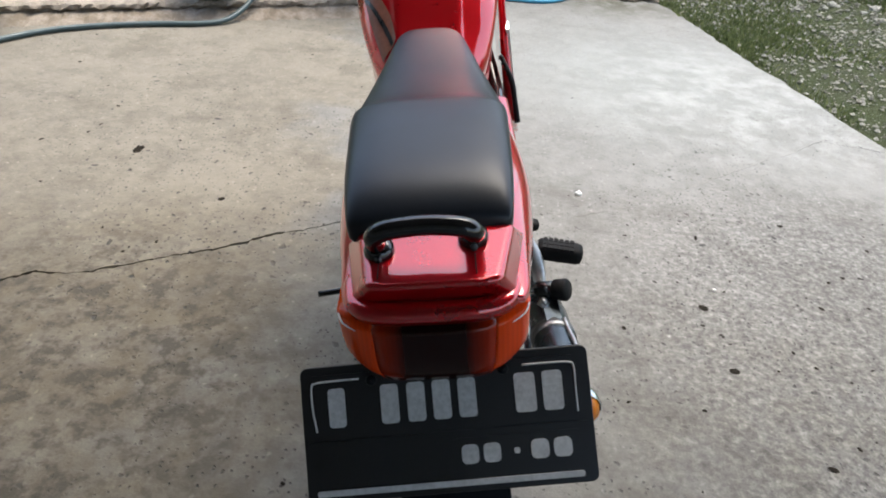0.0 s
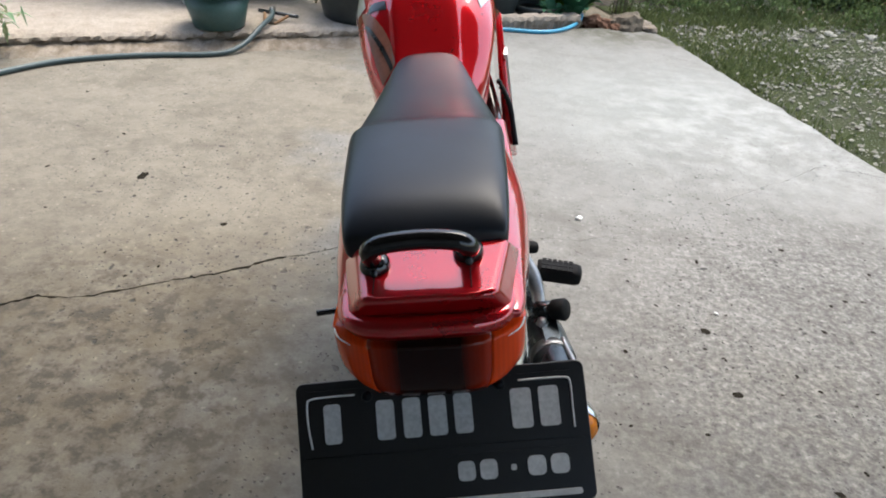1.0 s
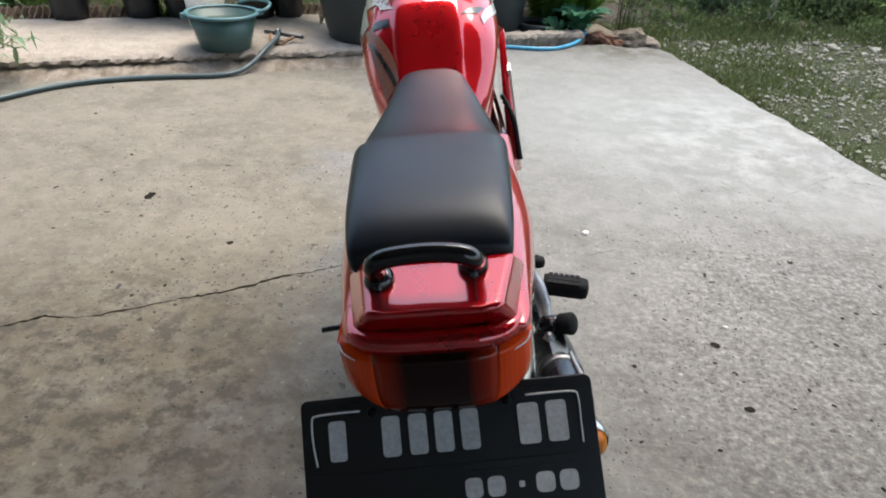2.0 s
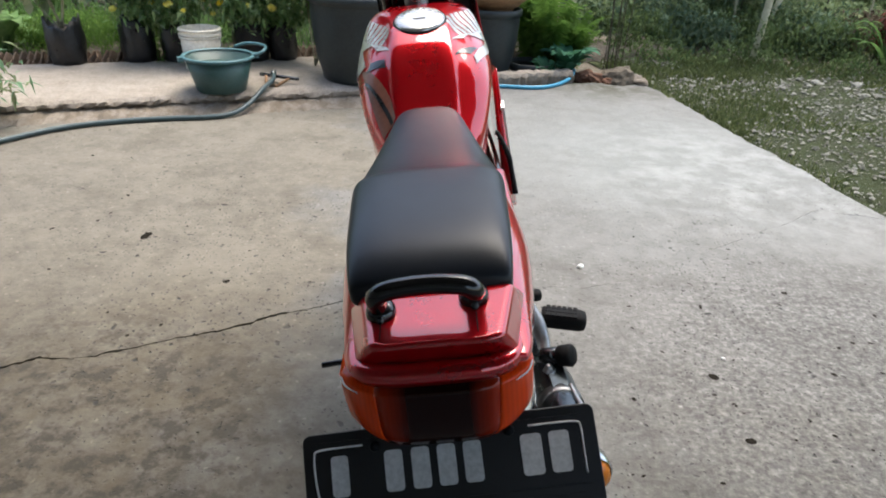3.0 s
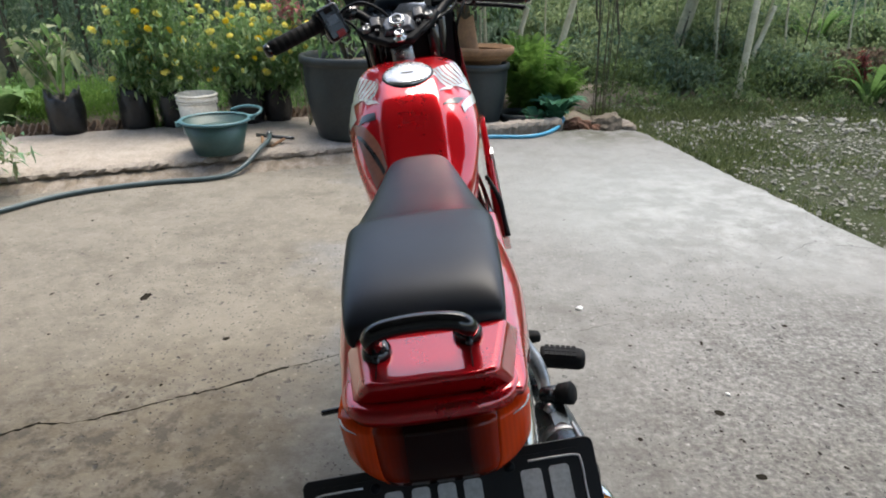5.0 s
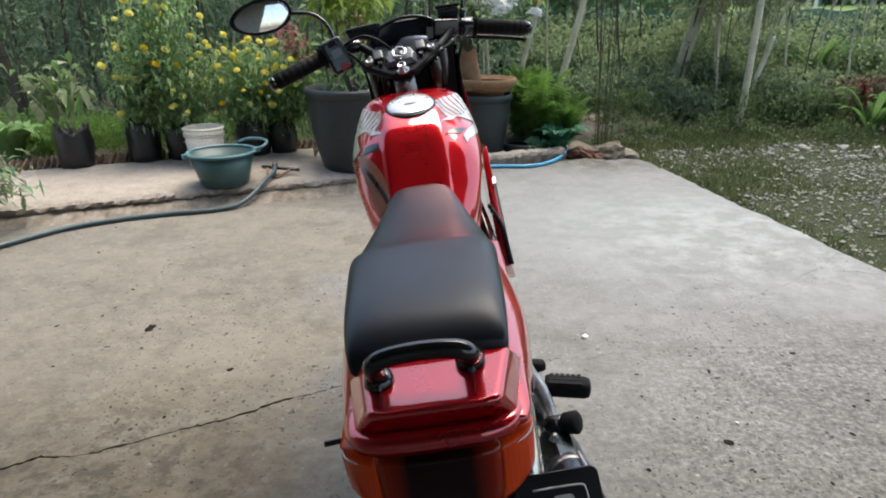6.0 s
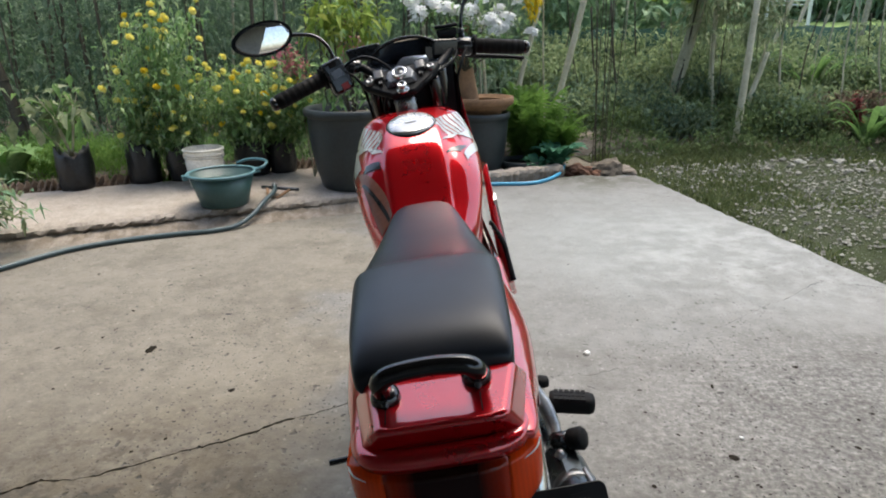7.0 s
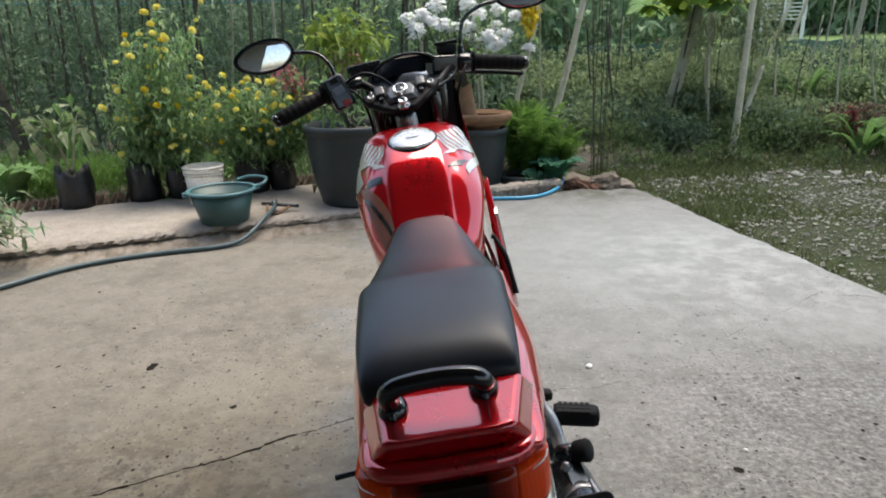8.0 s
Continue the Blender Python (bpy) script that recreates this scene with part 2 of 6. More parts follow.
def gravel_mat():
    m, nt, nodes, links, p = tree_of("gravel_bed")
    co = coords(nt)
    col, nor = None, None
    a = noise_node(nt, co, 3.0, 7, 0.7)
    v = nodes.new("ShaderNodeTexVoronoi")
    v.inputs["Scale"].default_value = 130
    links.new(co, v.inputs["Vector"])
    sep = nodes.new("ShaderNodeSeparateColor")
    links.new(v.outputs["Color"], sep.inputs[0])
    stone = ramp(nt, sep.outputs[0], [(0.0, (0.042, 0.042, 0.030)), (0.75, (0.080, 0.082, 0.060)), (1.0, (0.20, 0.20, 0.17))])
    stone = mix(nt, ramp(nt, v.outputs["Distance"], [(0.35, (0, 0, 0)), (0.6, (1, 1, 1))]), stone, (0.035, 0.032, 0.024))
    col = mix(nt, ramp(nt, a, [(0.30, (0.3,) * 3), (0.70, (0.9,) * 3)]), stone, mix(nt, noise_node(nt, co, 22, 5), (0.026, 0.040, 0.014), (0.066, 0.088, 0.034)))
    links.new(col, p.inputs["Base Color"])
    p.inputs["Roughness"].default_value = 0.95
    p.inputs["Specular IOR Level"].default_value = 0.1
    links.new(bumped(nt, mix(nt, 1.0, (1, 1, 1), v.outputs["Distance"], "SUBTRACT"), 0.9, 0.012), p.inputs["Normal"])
    return m


def glossless_island(name, a, b, rough=0.85):
    m, nt, nodes, links, p = tree_of(name)
    isl = nodes.new("ShaderNodeNewGeometry").outputs["Random Per Island"]
    col = ramp(nt, isl, [(0, a), (1, b)])
    col = mix(nt, 0.3, col, ramp(nt, noise_node(nt, coords(nt), 60, 4), [(0.3, a), (0.7, b)]))
    links.new(col, p.inputs["Base Color"])
    p.inputs["Roughness"].default_value = rough
    p.inputs["Specular IOR Level"].default_value = 0.15
    return m


RED = paint_mat("candy_red_paint", (0.50, 0.003, 0.009), 0.60)
SILVER = surface("silver_decal", (0.50, 0.50, 0.50), (0.62, 0.62, 0.61), 20, 0.35, 0.4, 0.0, coat=0.8)
BROWN_DECAL = surface("bronze_decal", (0.20, 0.075, 0.05), (0.27, 0.11, 0.075), 20, 0.4, 0.0, 0.0, coat=0.25)
DARK_DECAL = surface("charcoal_decal", (0.012, 0.014, 0.016), (0.02, 0.022, 0.025), 20, 0.3, 0.0, 0.0, coat=0.8)
VINYL = vinyl_mat()
BLACK_GLOSS = surface("black_gloss_enamel", (0.006, 0.006, 0.006), (0.012, 0.012, 0.012), 12, 0.16, 0.0, 0.04, 90, 0.0006, coat=0.5, spread=0.06)
BLACK_PLASTIC = surface("black_plastic", (0.004, 0.0052, 0.0070), (0.008, 0.0102, 0.0135), 14, 0.42, 0.0, 0.1, 300, 0.0006)
SATIN_BLACK = surface("satin_black_casting", (0.007, 0.0088, 0.0112), (0.014, 0.0175, 0.022), 16, 0.27, 0.0, 0.12, 260, 0.0005, coat=0.25)
LOCK_GREY = surface("blue_grey_casting", (0.060, 0.070, 0.086), (0.105, 0.120, 0.142), 18, 0.30, 0.35, 0.06, 200, 0.0004, coat=0.3)
RUBBER = surface("black_rubber", (0.006, 0.0065, 0.007), (0.011, 0.0115, 0.012), 18, 0.62, 0.0, 0.15, 220, 0.0008)
CHROME = surface("worn_chrome", (0.55, 0.55, 0.55), (0.70, 0.70, 0.70), 16, 0.16, 1.0, 0.05, 120, 0.0006, spread=0.08)
STEEL = surface("grey_steel", (0.16, 0.165, 0.17), (0.26, 0.265, 0.27), 16, 0.34, 0.9, 0.1, 140, 0.0008)
DARK_STEEL = surface("dark_steel", (0.05, 0.055, 0.06), (0.09, 0.095, 0.10), 12, 0.30, 0.85, 0.1, 100, 0.0008)
MUFFLER = surface("smoky_chrome", (0.055, 0.068, 0.076), (0.105, 0.124, 0.136), 10, 0.28, 0.9, 0.05, 90, 0.0006, spread=0.08)
PLATE_BLACK = surface("plate_black", (0.004, 0.004, 0.0045), (0.008, 0.008, 0.009), 10, 0.42, 0.0, 0.12, 160, 0.0006)
PLATE_GREY = surface("plate_grey_paint", (0.50, 0.50, 0.50), (0.66, 0.66, 0.66), 30, 0.5, 0.0, 0.2, 200, 0.0006)
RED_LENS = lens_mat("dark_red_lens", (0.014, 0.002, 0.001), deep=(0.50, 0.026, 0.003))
AMBER_LENS = lens_mat("amber_lens", (0.80, 0.062, 0.005))
SIGNAL_LENS = lens_mat("orange_lens", (0.75, 0.22, 0.02))
RED_SWITCH = surface("red_switch", (0.22, 0.008, 0.01), (0.30, 0.014, 0.016), 20, 0.4)
DASH_FACE = surface("smoky_dash_lens", (0.035, 0.050, 0.075), (0.055, 0.072, 0.10), 8, 0.16, 0.3, 0.0, coat=1.0, spread=0.05)
# pale blue base puts the reflected sky into the colour
DASH_SKY = surface("sky_tinted_dash_glass", (0.20, 0.24, 0.30), (0.28, 0.33, 0.40), 10, 0.14, 0.85, 0.0, coat=0.5, spread=0.04)
for m_ in (BLACK_PLASTIC, RUBBER):
    m_.node_tree.nodes["Principled BSDF"].inputs["Specular IOR Level"].default_value = 0.12
ALLOY = surface("brushed_alloy", (0.34, 0.35, 0.36), (0.50, 0.51, 0.52), 20, 0.36, 0.85, 0.05, 200, 0.0005)
WHITE_RING = surface("brushed_cap", (0.62, 0.62, 0.61), (0.75, 0.75, 0.74), 20, 0.26, 0.7, 0.05, 200, 0.0005)
MIRROR = surface("mirror_glass", (0.86, 0.87, 0.88), (0.9, 0.9, 0.91), 4, 0.015, 1.0, 0.0, spread=0.01)
CONCRETE = concrete_mat("yard_concrete")
STEP_CONCRETE = terrace_mat()
GROUND = ground_mat()
GRAVEL_BED = gravel_mat()
WALL_MAT = surface("grey_plaster", (0.34, 0.34, 0.335), (0.44, 0.44, 0.43), 2, 0.85, 0.0, 0.3, 60, 0.003)
ROOF_MAT = surface("roof_sheet", (0.060, 0.066, 0.075), (0.095, 0.103, 0.115), 2, 0.7, 0.0, 0.2, 40, 0.003)
HOSE_DARK = surface("slate_hose", (0.026, 0.050, 0.056), (0.055, 0.088, 0.095), 12, 0.42, 0.0, 0.15, 90, 0.001)
HOSE_BLUE = surface("blue_hose", (0.03, 0.22, 0.36), (0.05, 0.30, 0.46), 12, 0.4, 0.0, 0.1, 90, 0.001)
BUCKET_GREEN = surface("teal_plastic", (0.028, 0.070, 0.064), (0.042, 0.092, 0.084), 9, 0.42, 0.0, 0.1, 80, 0.001)
BUCKET_RIM = surface("pale_blue_plastic", (0.05, 0.13, 0.145), (0.085, 0.19, 0.21), 12, 0.42, 0.0, 0.1, 80, 0.001)
PAIL_WHITE = surface("dirty_white_plastic", (0.44, 0.42, 0.35), (0.66, 0.64, 0.58), 11, 0.55, 0.0, 0.2, 70, 0.001)
POLYBAG = surface("black_polybag", (0.006, 0.006, 0.006), (0.014, 0.014, 0.015), 22, 0.38, 0.0, 0.6, 45, 0.006)
POT_DARK = surface("charcoal_pot", (0.012, 0.018, 0.020), (0.028, 0.036, 0.036), 7, 0.5, 0.0, 0.2, 60, 0.002)
TERRACOTTA = surface("brown_clay", (0.16, 0.085, 0.042), (0.27, 0.155, 0.08), 9, 0.8, 0.0, 0.3, 60, 0.003)
EDGE_CLAY = glossless_island("edging_clay", (0.09, 0.055, 0.038), (0.27, 0.20, 0.15))
SOIL = surface("potting_soil", (0.05, 0.035, 0.025), (0.13, 0.10, 0.075), 40, 0.95, 0.0, 0.8, 60, 0.01)
BARK = surface("pale_bark", (0.25, 0.24, 0.155), (0.43, 0.41, 0.29), 9, 0.85, 0.0, 0.5, 40, 0.006)
BARK_DARK = surface("dark_bark", (0.035, 0.03, 0.02), (0.08, 0.07, 0.045), 9, 0.85, 0.0, 0.5, 40, 0.005)
BAMBOO = surface("pale_bamboo", (0.40, 0.37, 0.24), (0.58, 0.54, 0.39), 6, 0.6, 0.0, 0.25, 50, 0.002)
STONE = glossless_island("gravel_stone", (0.045, 0.048, 0.036), (0.34, 0.335, 0.295))
BRICK = surface("weathered_brick", (0.085, 0.038, 0.022), (0.165, 0.080, 0.045), 14, 0.92, 0.0, 0.8, 50, 0.008)
ROCK = surface("brown_rock", (0.050, 0.038, 0.026), (0.150, 0.125, 0.092), 12, 0.9, 0.0, 0.8, 40, 0.012)
GRASS = leaf_mat("grass_blade", (0.046, 0.068, 0.024), (0.088, 0.120, 0.044), (0.170, 0.190, 0.085))
LEAF_DEEP = leaf_mat("deep_leaf", (0.110, 0.200, 0.104), (0.209, 0.362, 0.186), (0.456, 0.540, 0.365), 0.45)
LEAF_BLUE = leaf_mat("bluish_leaf", (0.110, 0.222, 0.126), (0.209, 0.396, 0.223), (0.462, 0.600, 0.406), 0.45)
LEAF_MID = leaf_mat("mid_leaf", (0.099, 0.210, 0.065), (0.197, 0.361, 0.132), (0.425, 0.510, 0.263), 0.45)
# deep leaf at about half strength, shade put into its colour
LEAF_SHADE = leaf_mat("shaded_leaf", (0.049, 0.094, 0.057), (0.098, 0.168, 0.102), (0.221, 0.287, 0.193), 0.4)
LEAF_HAZE = leaf_mat("grey_green_leaf", (0.102, 0.154, 0.072), (0.196, 0.272, 0.127), (0.332, 0.390, 0.214), 0.5)
LEAF_TEAL = leaf_mat("teal_leaf", (0.030, 0.110, 0.065), (0.060, 0.190, 0.110), (0.140, 0.290, 0.180), 0.4)
LEAF_WEED = leaf_mat("weed_leaf", (0.034, 0.064, 0.024), (0.064, 0.106, 0.038), (0.128, 0.174, 0.068), 0.4)
LEAF_FERN = leaf_mat("fern_leaf", (0.050, 0.118, 0.022), (0.096, 0.198, 0.037), (0.186, 0.291, 0.074), 0.5)
LEAF_LIME = leaf_mat("lime_leaf", (0.093, 0.18, 0.027), (0.206, 0.307, 0.053), (0.374, 0.415, 0.106))
LEAF_PALE = leaf_mat("pale_leaf", (0.096, 0.143, 0.062), (0.192, 0.249, 0.123), (0.402, 0.422, 0.270))
LEAF_PINK = leaf_mat("pink_bract", (0.26, 0.07, 0.09), (0.38, 0.13, 0.15), (0.5, 0.24, 0.25))
PETAL_WHITE = leaf_mat("white_petal", (0.86, 0.86, 0.82), (0.90, 0.90, 0.88), (0.92, 0.92, 0.91), 0.40)
PETAL_YELLOW = leaf_mat("yellow_petal", (0.777, 0.645, 0.064), (0.861, 0.779, 0.16), (0.88, 0.867, 0.448), 0.15)
PETAL_GOLD = leaf_mat("golden_petal", (0.605, 0.4, 0.009), (0.726, 0.55, 0.03), (0.825, 0.675, 0.075), 0.15)
LEAF_OLIVE = leaf_mat("olive_leaf", (0.068, 0.134, 0.040), (0.117, 0.225, 0.066), (0.225, 0.362, 0.125), 0.45)
DRY_LEAF = leaf_mat("dry_leaf", (0.056, 0.04, 0.027), (0.112, 0.081, 0.056), (0.187, 0.149, 0.107))
RUST_LEAF = leaf_mat("rust_leaf", (0.084, 0.016, 0.016), (0.14, 0.032, 0.028), (0.196, 0.064, 0.048))
NET = surface("green_shade_net", (0.012, 0.058, 0.036), (0.022, 0.082, 0.05), 3, 0.8, 0.0, 0.3, 60, 0.01)
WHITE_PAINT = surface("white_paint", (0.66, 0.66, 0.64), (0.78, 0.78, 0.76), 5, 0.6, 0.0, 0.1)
# near-black colour for the shade inside pits
PIT = surface("pit_shade", (0.012, 0.011, 0.009), (0.028, 0.025, 0.021), 60, 0.95, 0.0, 0.6, 200, 0.002)
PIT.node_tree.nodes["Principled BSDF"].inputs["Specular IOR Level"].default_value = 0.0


# ---- mesh helpers ----
def mesh_of(bm, material, smooth=True):
    me = bpy.data.meshes.new("mesh")
    bmesh.ops.recalc_face_normals(bm, faces=bm.faces[:])
    bm.to_mesh(me)
    bm.free()
    if smooth:
        me.polygons.foreach_set("use_smooth", [True] * len(me.polygons))
    for m in material if isinstance(material, (list, tuple)) else [material]:
        me.materials.append(m)
    return me


def part(name, bm, material, parent, label="", smooth=True):
    ob = new(name, mesh_of(bm, material, smooth) if isinstance(bm, bmesh.types.BMesh) else bm)
    ob.parent = parent
    if label:
        ob["label"] = label
    return ob


def thing(name, label, category, m=None, group="", kind=""):
    ob = new(name)
    if m is not None:
        ob.matrix_world = m
    return tagged(ob, label, category, group, kind)


def solo(name, bm, material, label, category, group="", kind="", smooth=True):
    return tagged(new(name, mesh_of(bm, material, smooth) if isinstance(bm, bmesh.types.BMesh) else bm), label, category, group, kind)


def soften(ob, width, segments=2):
    b = ob.modifiers.new("bevel", "BEVEL")
    b.width, b.segments, b.limit_method, b.angle_limit = width, segments, "ANGLE", radians(35)
    w = ob.modifiers.new("normals", "WEIGHTED_NORMAL")
    w.keep_sharp = False
    return ob


def loft(rings, closed=True, caps=True):
    bm = bmesh.new()
    vs = [[bm.verts.new(p) for p in r] for r in rings]
    n = len(rings[0])
    for a, b in zip(vs, vs[1:]):
        for i in range(n if closed else n - 1):
            j = (i + 1) % n
            bm.faces.new((a[i], a[j], b[j], b[i]))
    if caps:
        bm.faces.new(vs[0])
        bm.faces.new(vs[-1])
    return bm


def spline(rows, k):
    """Points on a smooth line through the rows, k to each stretch."""
    r = np.array(rows, float)
    r = np.vstack([2 * r[0] - r[1], r, 2 * r[-1] - r[-2]])
    out = []
    for i in range(1, len(r) - 2):
        for s in range(k):
            t = s / k
            a, b, c, d = r[i - 1], r[i], r[i + 1], r[i + 2]
            out.append(0.5 * (2 * b + (c - a) * t + (2 * a - 5 * b + 4 * c - d) * t * t + (3 * b - a - 3 * c + d) * t**3))
    out.append(r[-2])
    return out


def oval(y, w, zt, zb, p, n=36):
    pts = []
    for i in range(n):
        a = 2 * math.pi * i / n
        c, s = math.cos(a), math.sin(a)
        x = w * math.copysign(abs(c) ** (2 / p), c)
        z = (zt + zb) / 2 + (zt - zb) / 2 * math.copysign(abs(s) ** (2 / p), s)
        pts.append((x, y, z))
    return pts


def body(rows, k=4, n=36):
    """A closed shell from rows of y, half width, top, bottom and squareness."""
    return loft([oval(*r, n=n) for r in spline(rows, k)])


def tube(points, radius, n=12, k=6, caps=True):
    """A bent round bar; radius is a number or one for each point."""
    rad = radius if isinstance(radius, (list, tuple)) else [radius] * len(points)
    rows = spline([(*p, r) for p, r in zip(points, rad)], k) if k > 1 else [np.array((*p, r), float) for p, r in zip(points, rad)]
    rings, up = [], None
    for i, row in enumerate(rows):
        a, b = rows[max(i - 1, 0)][:3], rows[min(i + 1, len(rows) - 1)][:3]
        d = Vector(b - a).normalized()
        if up is None:
            up = d.orthogonal().normalized()
        up = (up - d * up.dot(d)).normalized()
        side = d.cross(up)
        rings.append([Vector(row[:3]) + (up * math.cos(2 * math.pi * j / n) + side * math.sin(2 * math.pi * j / n)) * row[3] for j in range(n)])
    return loft(rings, caps=caps)


def lathe(profile, n=32, caps=False):
    """A turned shape about z from (radius, height) pairs."""
    return loft([[(r * math.cos(2 * math.pi * i / n), r * math.sin(2 * math.pi * i / n), z) for i in range(n)] for r, z in profile], caps=caps)


def block(x0, x1, y0, y1, z0, z1, bm=None):
    bm = bm or bmesh.new()
    v = [bm.verts.new((x, y, z)) for z in (z0, z1) for y in (y0, y1) for x in (x0, x1)]
    for f in ((0, 1, 3, 2), (4, 5, 7, 6), (0, 1, 5, 4), (2, 3, 7, 6), (0, 2, 6, 4), (1, 3, 7, 5)):
        bm.faces.new([v[i] for i in f])
    return bm


def moved(bm, m):
    bmesh.ops.transform(bm, matrix=m, verts=bm.verts[:])
    return bm


def along(a, b):
    """The pose at a whose z axis points to b."""
    d = Vector(b) - Vector(a)
    return Matrix.Translation(a) @ d.to_track_quat("Z", "Y").to_matrix().to_4x4()


def rod(a, b, r, n=14, r2=None):
    length = (Vector(b) - Vector(a)).length
    r2 = r if r2 is None else r2
    e = min(r, r2) * 0.25
    return moved(lathe([(0.0005, 0), (r - e, 0), (r, e), (r2, length - e), (r2 - e, length), (0.0005, length)], n), along(a, b))


def sheet(name, verts, faces, material):
    me = bpy.data.meshes.new(name)
    me.from_pydata(verts, [], faces)
    me.materials.append(material)
    return me


def leaves(name, places, size, material, rng, aspect=0.42, droop=0.3, spread=1.6, rise=-0.05, vary=0.5):
    """Many small pointed leaves, each folded along its rib, at the given places."""
    p = np.asarray(places, float)
    n = len(p)
    yaw = rng.uniform(0, 2 * np.pi, n)
    tilt = rng.normal(rise, 0.5 * spread, n)
    ahead = np.stack([np.cos(yaw) * np.cos(tilt), np.sin(yaw) * np.cos(tilt), np.sin(tilt)], 1)
    side = np.stack([-np.sin(yaw), np.cos(yaw), rng.normal(0, 0.35, n)], 1)
    side /= np.linalg.norm(side, axis=1)[:, None]
    up = np.cross(ahead, side)
    L = (size * rng.uniform(1 - vary, 1 + vary, n))[:, None]
    W = L * aspect * 0.5
    mid = p + ahead * L * 0.45
    v = np.stack([p, mid + side * W + up * W * 0.25, p + ahead * L - np.array([0, 0, 1]) * L * droop, mid - side * W + up * W * 0.25, mid - up * W * 0.1], 1)
    verts = v.reshape(-1, 3).tolist()
    f = []
    for i in range(n):
        b = 5 * i
        f += [(b, b + 4, b + 1), (b + 1, b + 4, b + 2), (b + 2, b + 4, b + 3), (b + 3, b + 4, b)]
    return sheet(name, verts, f, material)


def cloud(rng, n, centre, radii, hollow=0.3):
    """Places in an uneven ball, thinner in the middle."""
    d = rng.normal(0, 1, (n, 3))
    d /= np.linalg.norm(d, axis=1)[:, None]
    r = (hollow + (1 - hollow) * rng.uniform(0, 1, n)) ** 0.6
    lump = 1 + 0.25 * np.sin(3 * d[:, 0] + 5 * d[:, 2] + centre[0]) + 0.2 * np.sin(7 * d[:, 1] - 4 * d[:, 2])
    return np.array(centre) + d * (r * lump)[:, None] * np.array(radii)


def pebble(rng, size):
    bm = bmesh.new()
    bmesh.ops.create_icosphere(bm, subdivisions=1, radius=size)
    for v in bm.verts:
        v.co *= 0.75 + 0.5 * rng.random()
        v.co.z *= 0.65
    return bm


# ---- structure: ground, yard slab, terrace, house side ----
G = 300.0
bm = bmesh.new()
bmesh.ops.create_grid(bm, x_segments=60, y_segments=60, size=G)
for v in bm.verts:
    v.co.z = -0.03
solo("ground", bm, GROUND, "brown garden soil with weeds round the yard", "ground", kind="structure")

CRACK = [(-3.45, 0.86), (-2.6, 0.98), (-1.9, 1.12), (-1.42, 1.20), (-1.092, 1.306), (-1.032, 1.353), (-0.908, 1.376), (-0.753, 1.469), (-0.594, 1.554),
         (-0.492, 1.629), (-0.309, 1.737), (-0.1, 1.82), (0.12, 1.88), (0.325, 1.918), (0.435, 1.926), (0.70, 2.06), (1.02, 2.33), (1.30, 2.55), (1.552, 2.747), (1.663, 2.733), (1.83, 2.69)]
rng = random.Random(5)
line = []
for (ax, ay), (bx, by) in zip(CRACK, CRACK[1:]):
    k = max(2, int(math.hypot(bx - ax, by - ay) / 0.012))
    for i in range(k):
        t = i / k
        x, y = ax + (bx - ax) * t, ay + (by - ay) * t
        gap = 0.0044 if x < -0.2 else (0.0016 if x > 1.3 else 0.0007)
        gap *= max(0.16, 0.42 + 1.2 * noise.noise((x * 9, 5, 0)) + 1.3 * noise.noise((x * 37, 2, 0)) + 0.5 * rng.random()) + (0.6 if -0.62 < x < -0.45 else 0)
        line.append((x + rng.uniform(-0.004, 0.004), y + rng.uniform(-0.0035, 0.0035) + 0.016 * noise.noise((x * 7, 9, 0)) + 0.007 * noise.noise((x * 30, 1, 0)), gap))
line.append((*CRACK[-1], 0.0006))


def ragged(points, step=0.04, amount=0.022):
    """The same line with a broken, uneven edge."""
    out = []
    for (ax, ay), (bx, by) in zip(points, points[1:]):
        k = max(1, int(math.hypot(bx - ax, by - ay) / step))
        for i in range(k):
            x, y = ax + (bx - ax) * i / k, ay + (by - ay) * i / k
            n = amount * (noise.noise((x * 5, y * 5, 1.0)) + 0.7 * noise.noise((x * 19, y * 19, 2.0)))
            out.append((x + n, y + 0.3 * n))
    return out + [points[-1]]


far_side = [(x, y + g) for x, y, g in line] + ragged([(1.74, 3.05), (1.66, 3.36), (1.56, 3.74), (1.43, 4.30), (1.36, 4.60), (1.24, 4.93), (1.0, 5.0)]) + [(-3.45, 3.0)]
near_side = [(x, y - g) for x, y, g in reversed(line)] + [(-3.45, -6.0)] + ragged([(3.9, -6.0), (2.55, -0.4), (2.12, 1.55), (1.84, 2.66)])


def slab(outline, name, label):
    bm = bmesh.new()
    top = [bm.verts.new((x, y, 0)) for x, y in outline]
    low = [bm.verts.new((x, y, -0.09)) for x, y in outline]
    bm.faces.new(top)
    for i in range(len(top)):
        j = (i + 1) % len(top)
        bm.faces.new((top[i], top[j], low[j], low[i]))
    return solo(name, bm, CONCRETE, label, "concrete yard", kind="structure", smooth=False)


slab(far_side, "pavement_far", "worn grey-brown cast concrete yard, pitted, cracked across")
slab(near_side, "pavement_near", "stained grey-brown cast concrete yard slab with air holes")

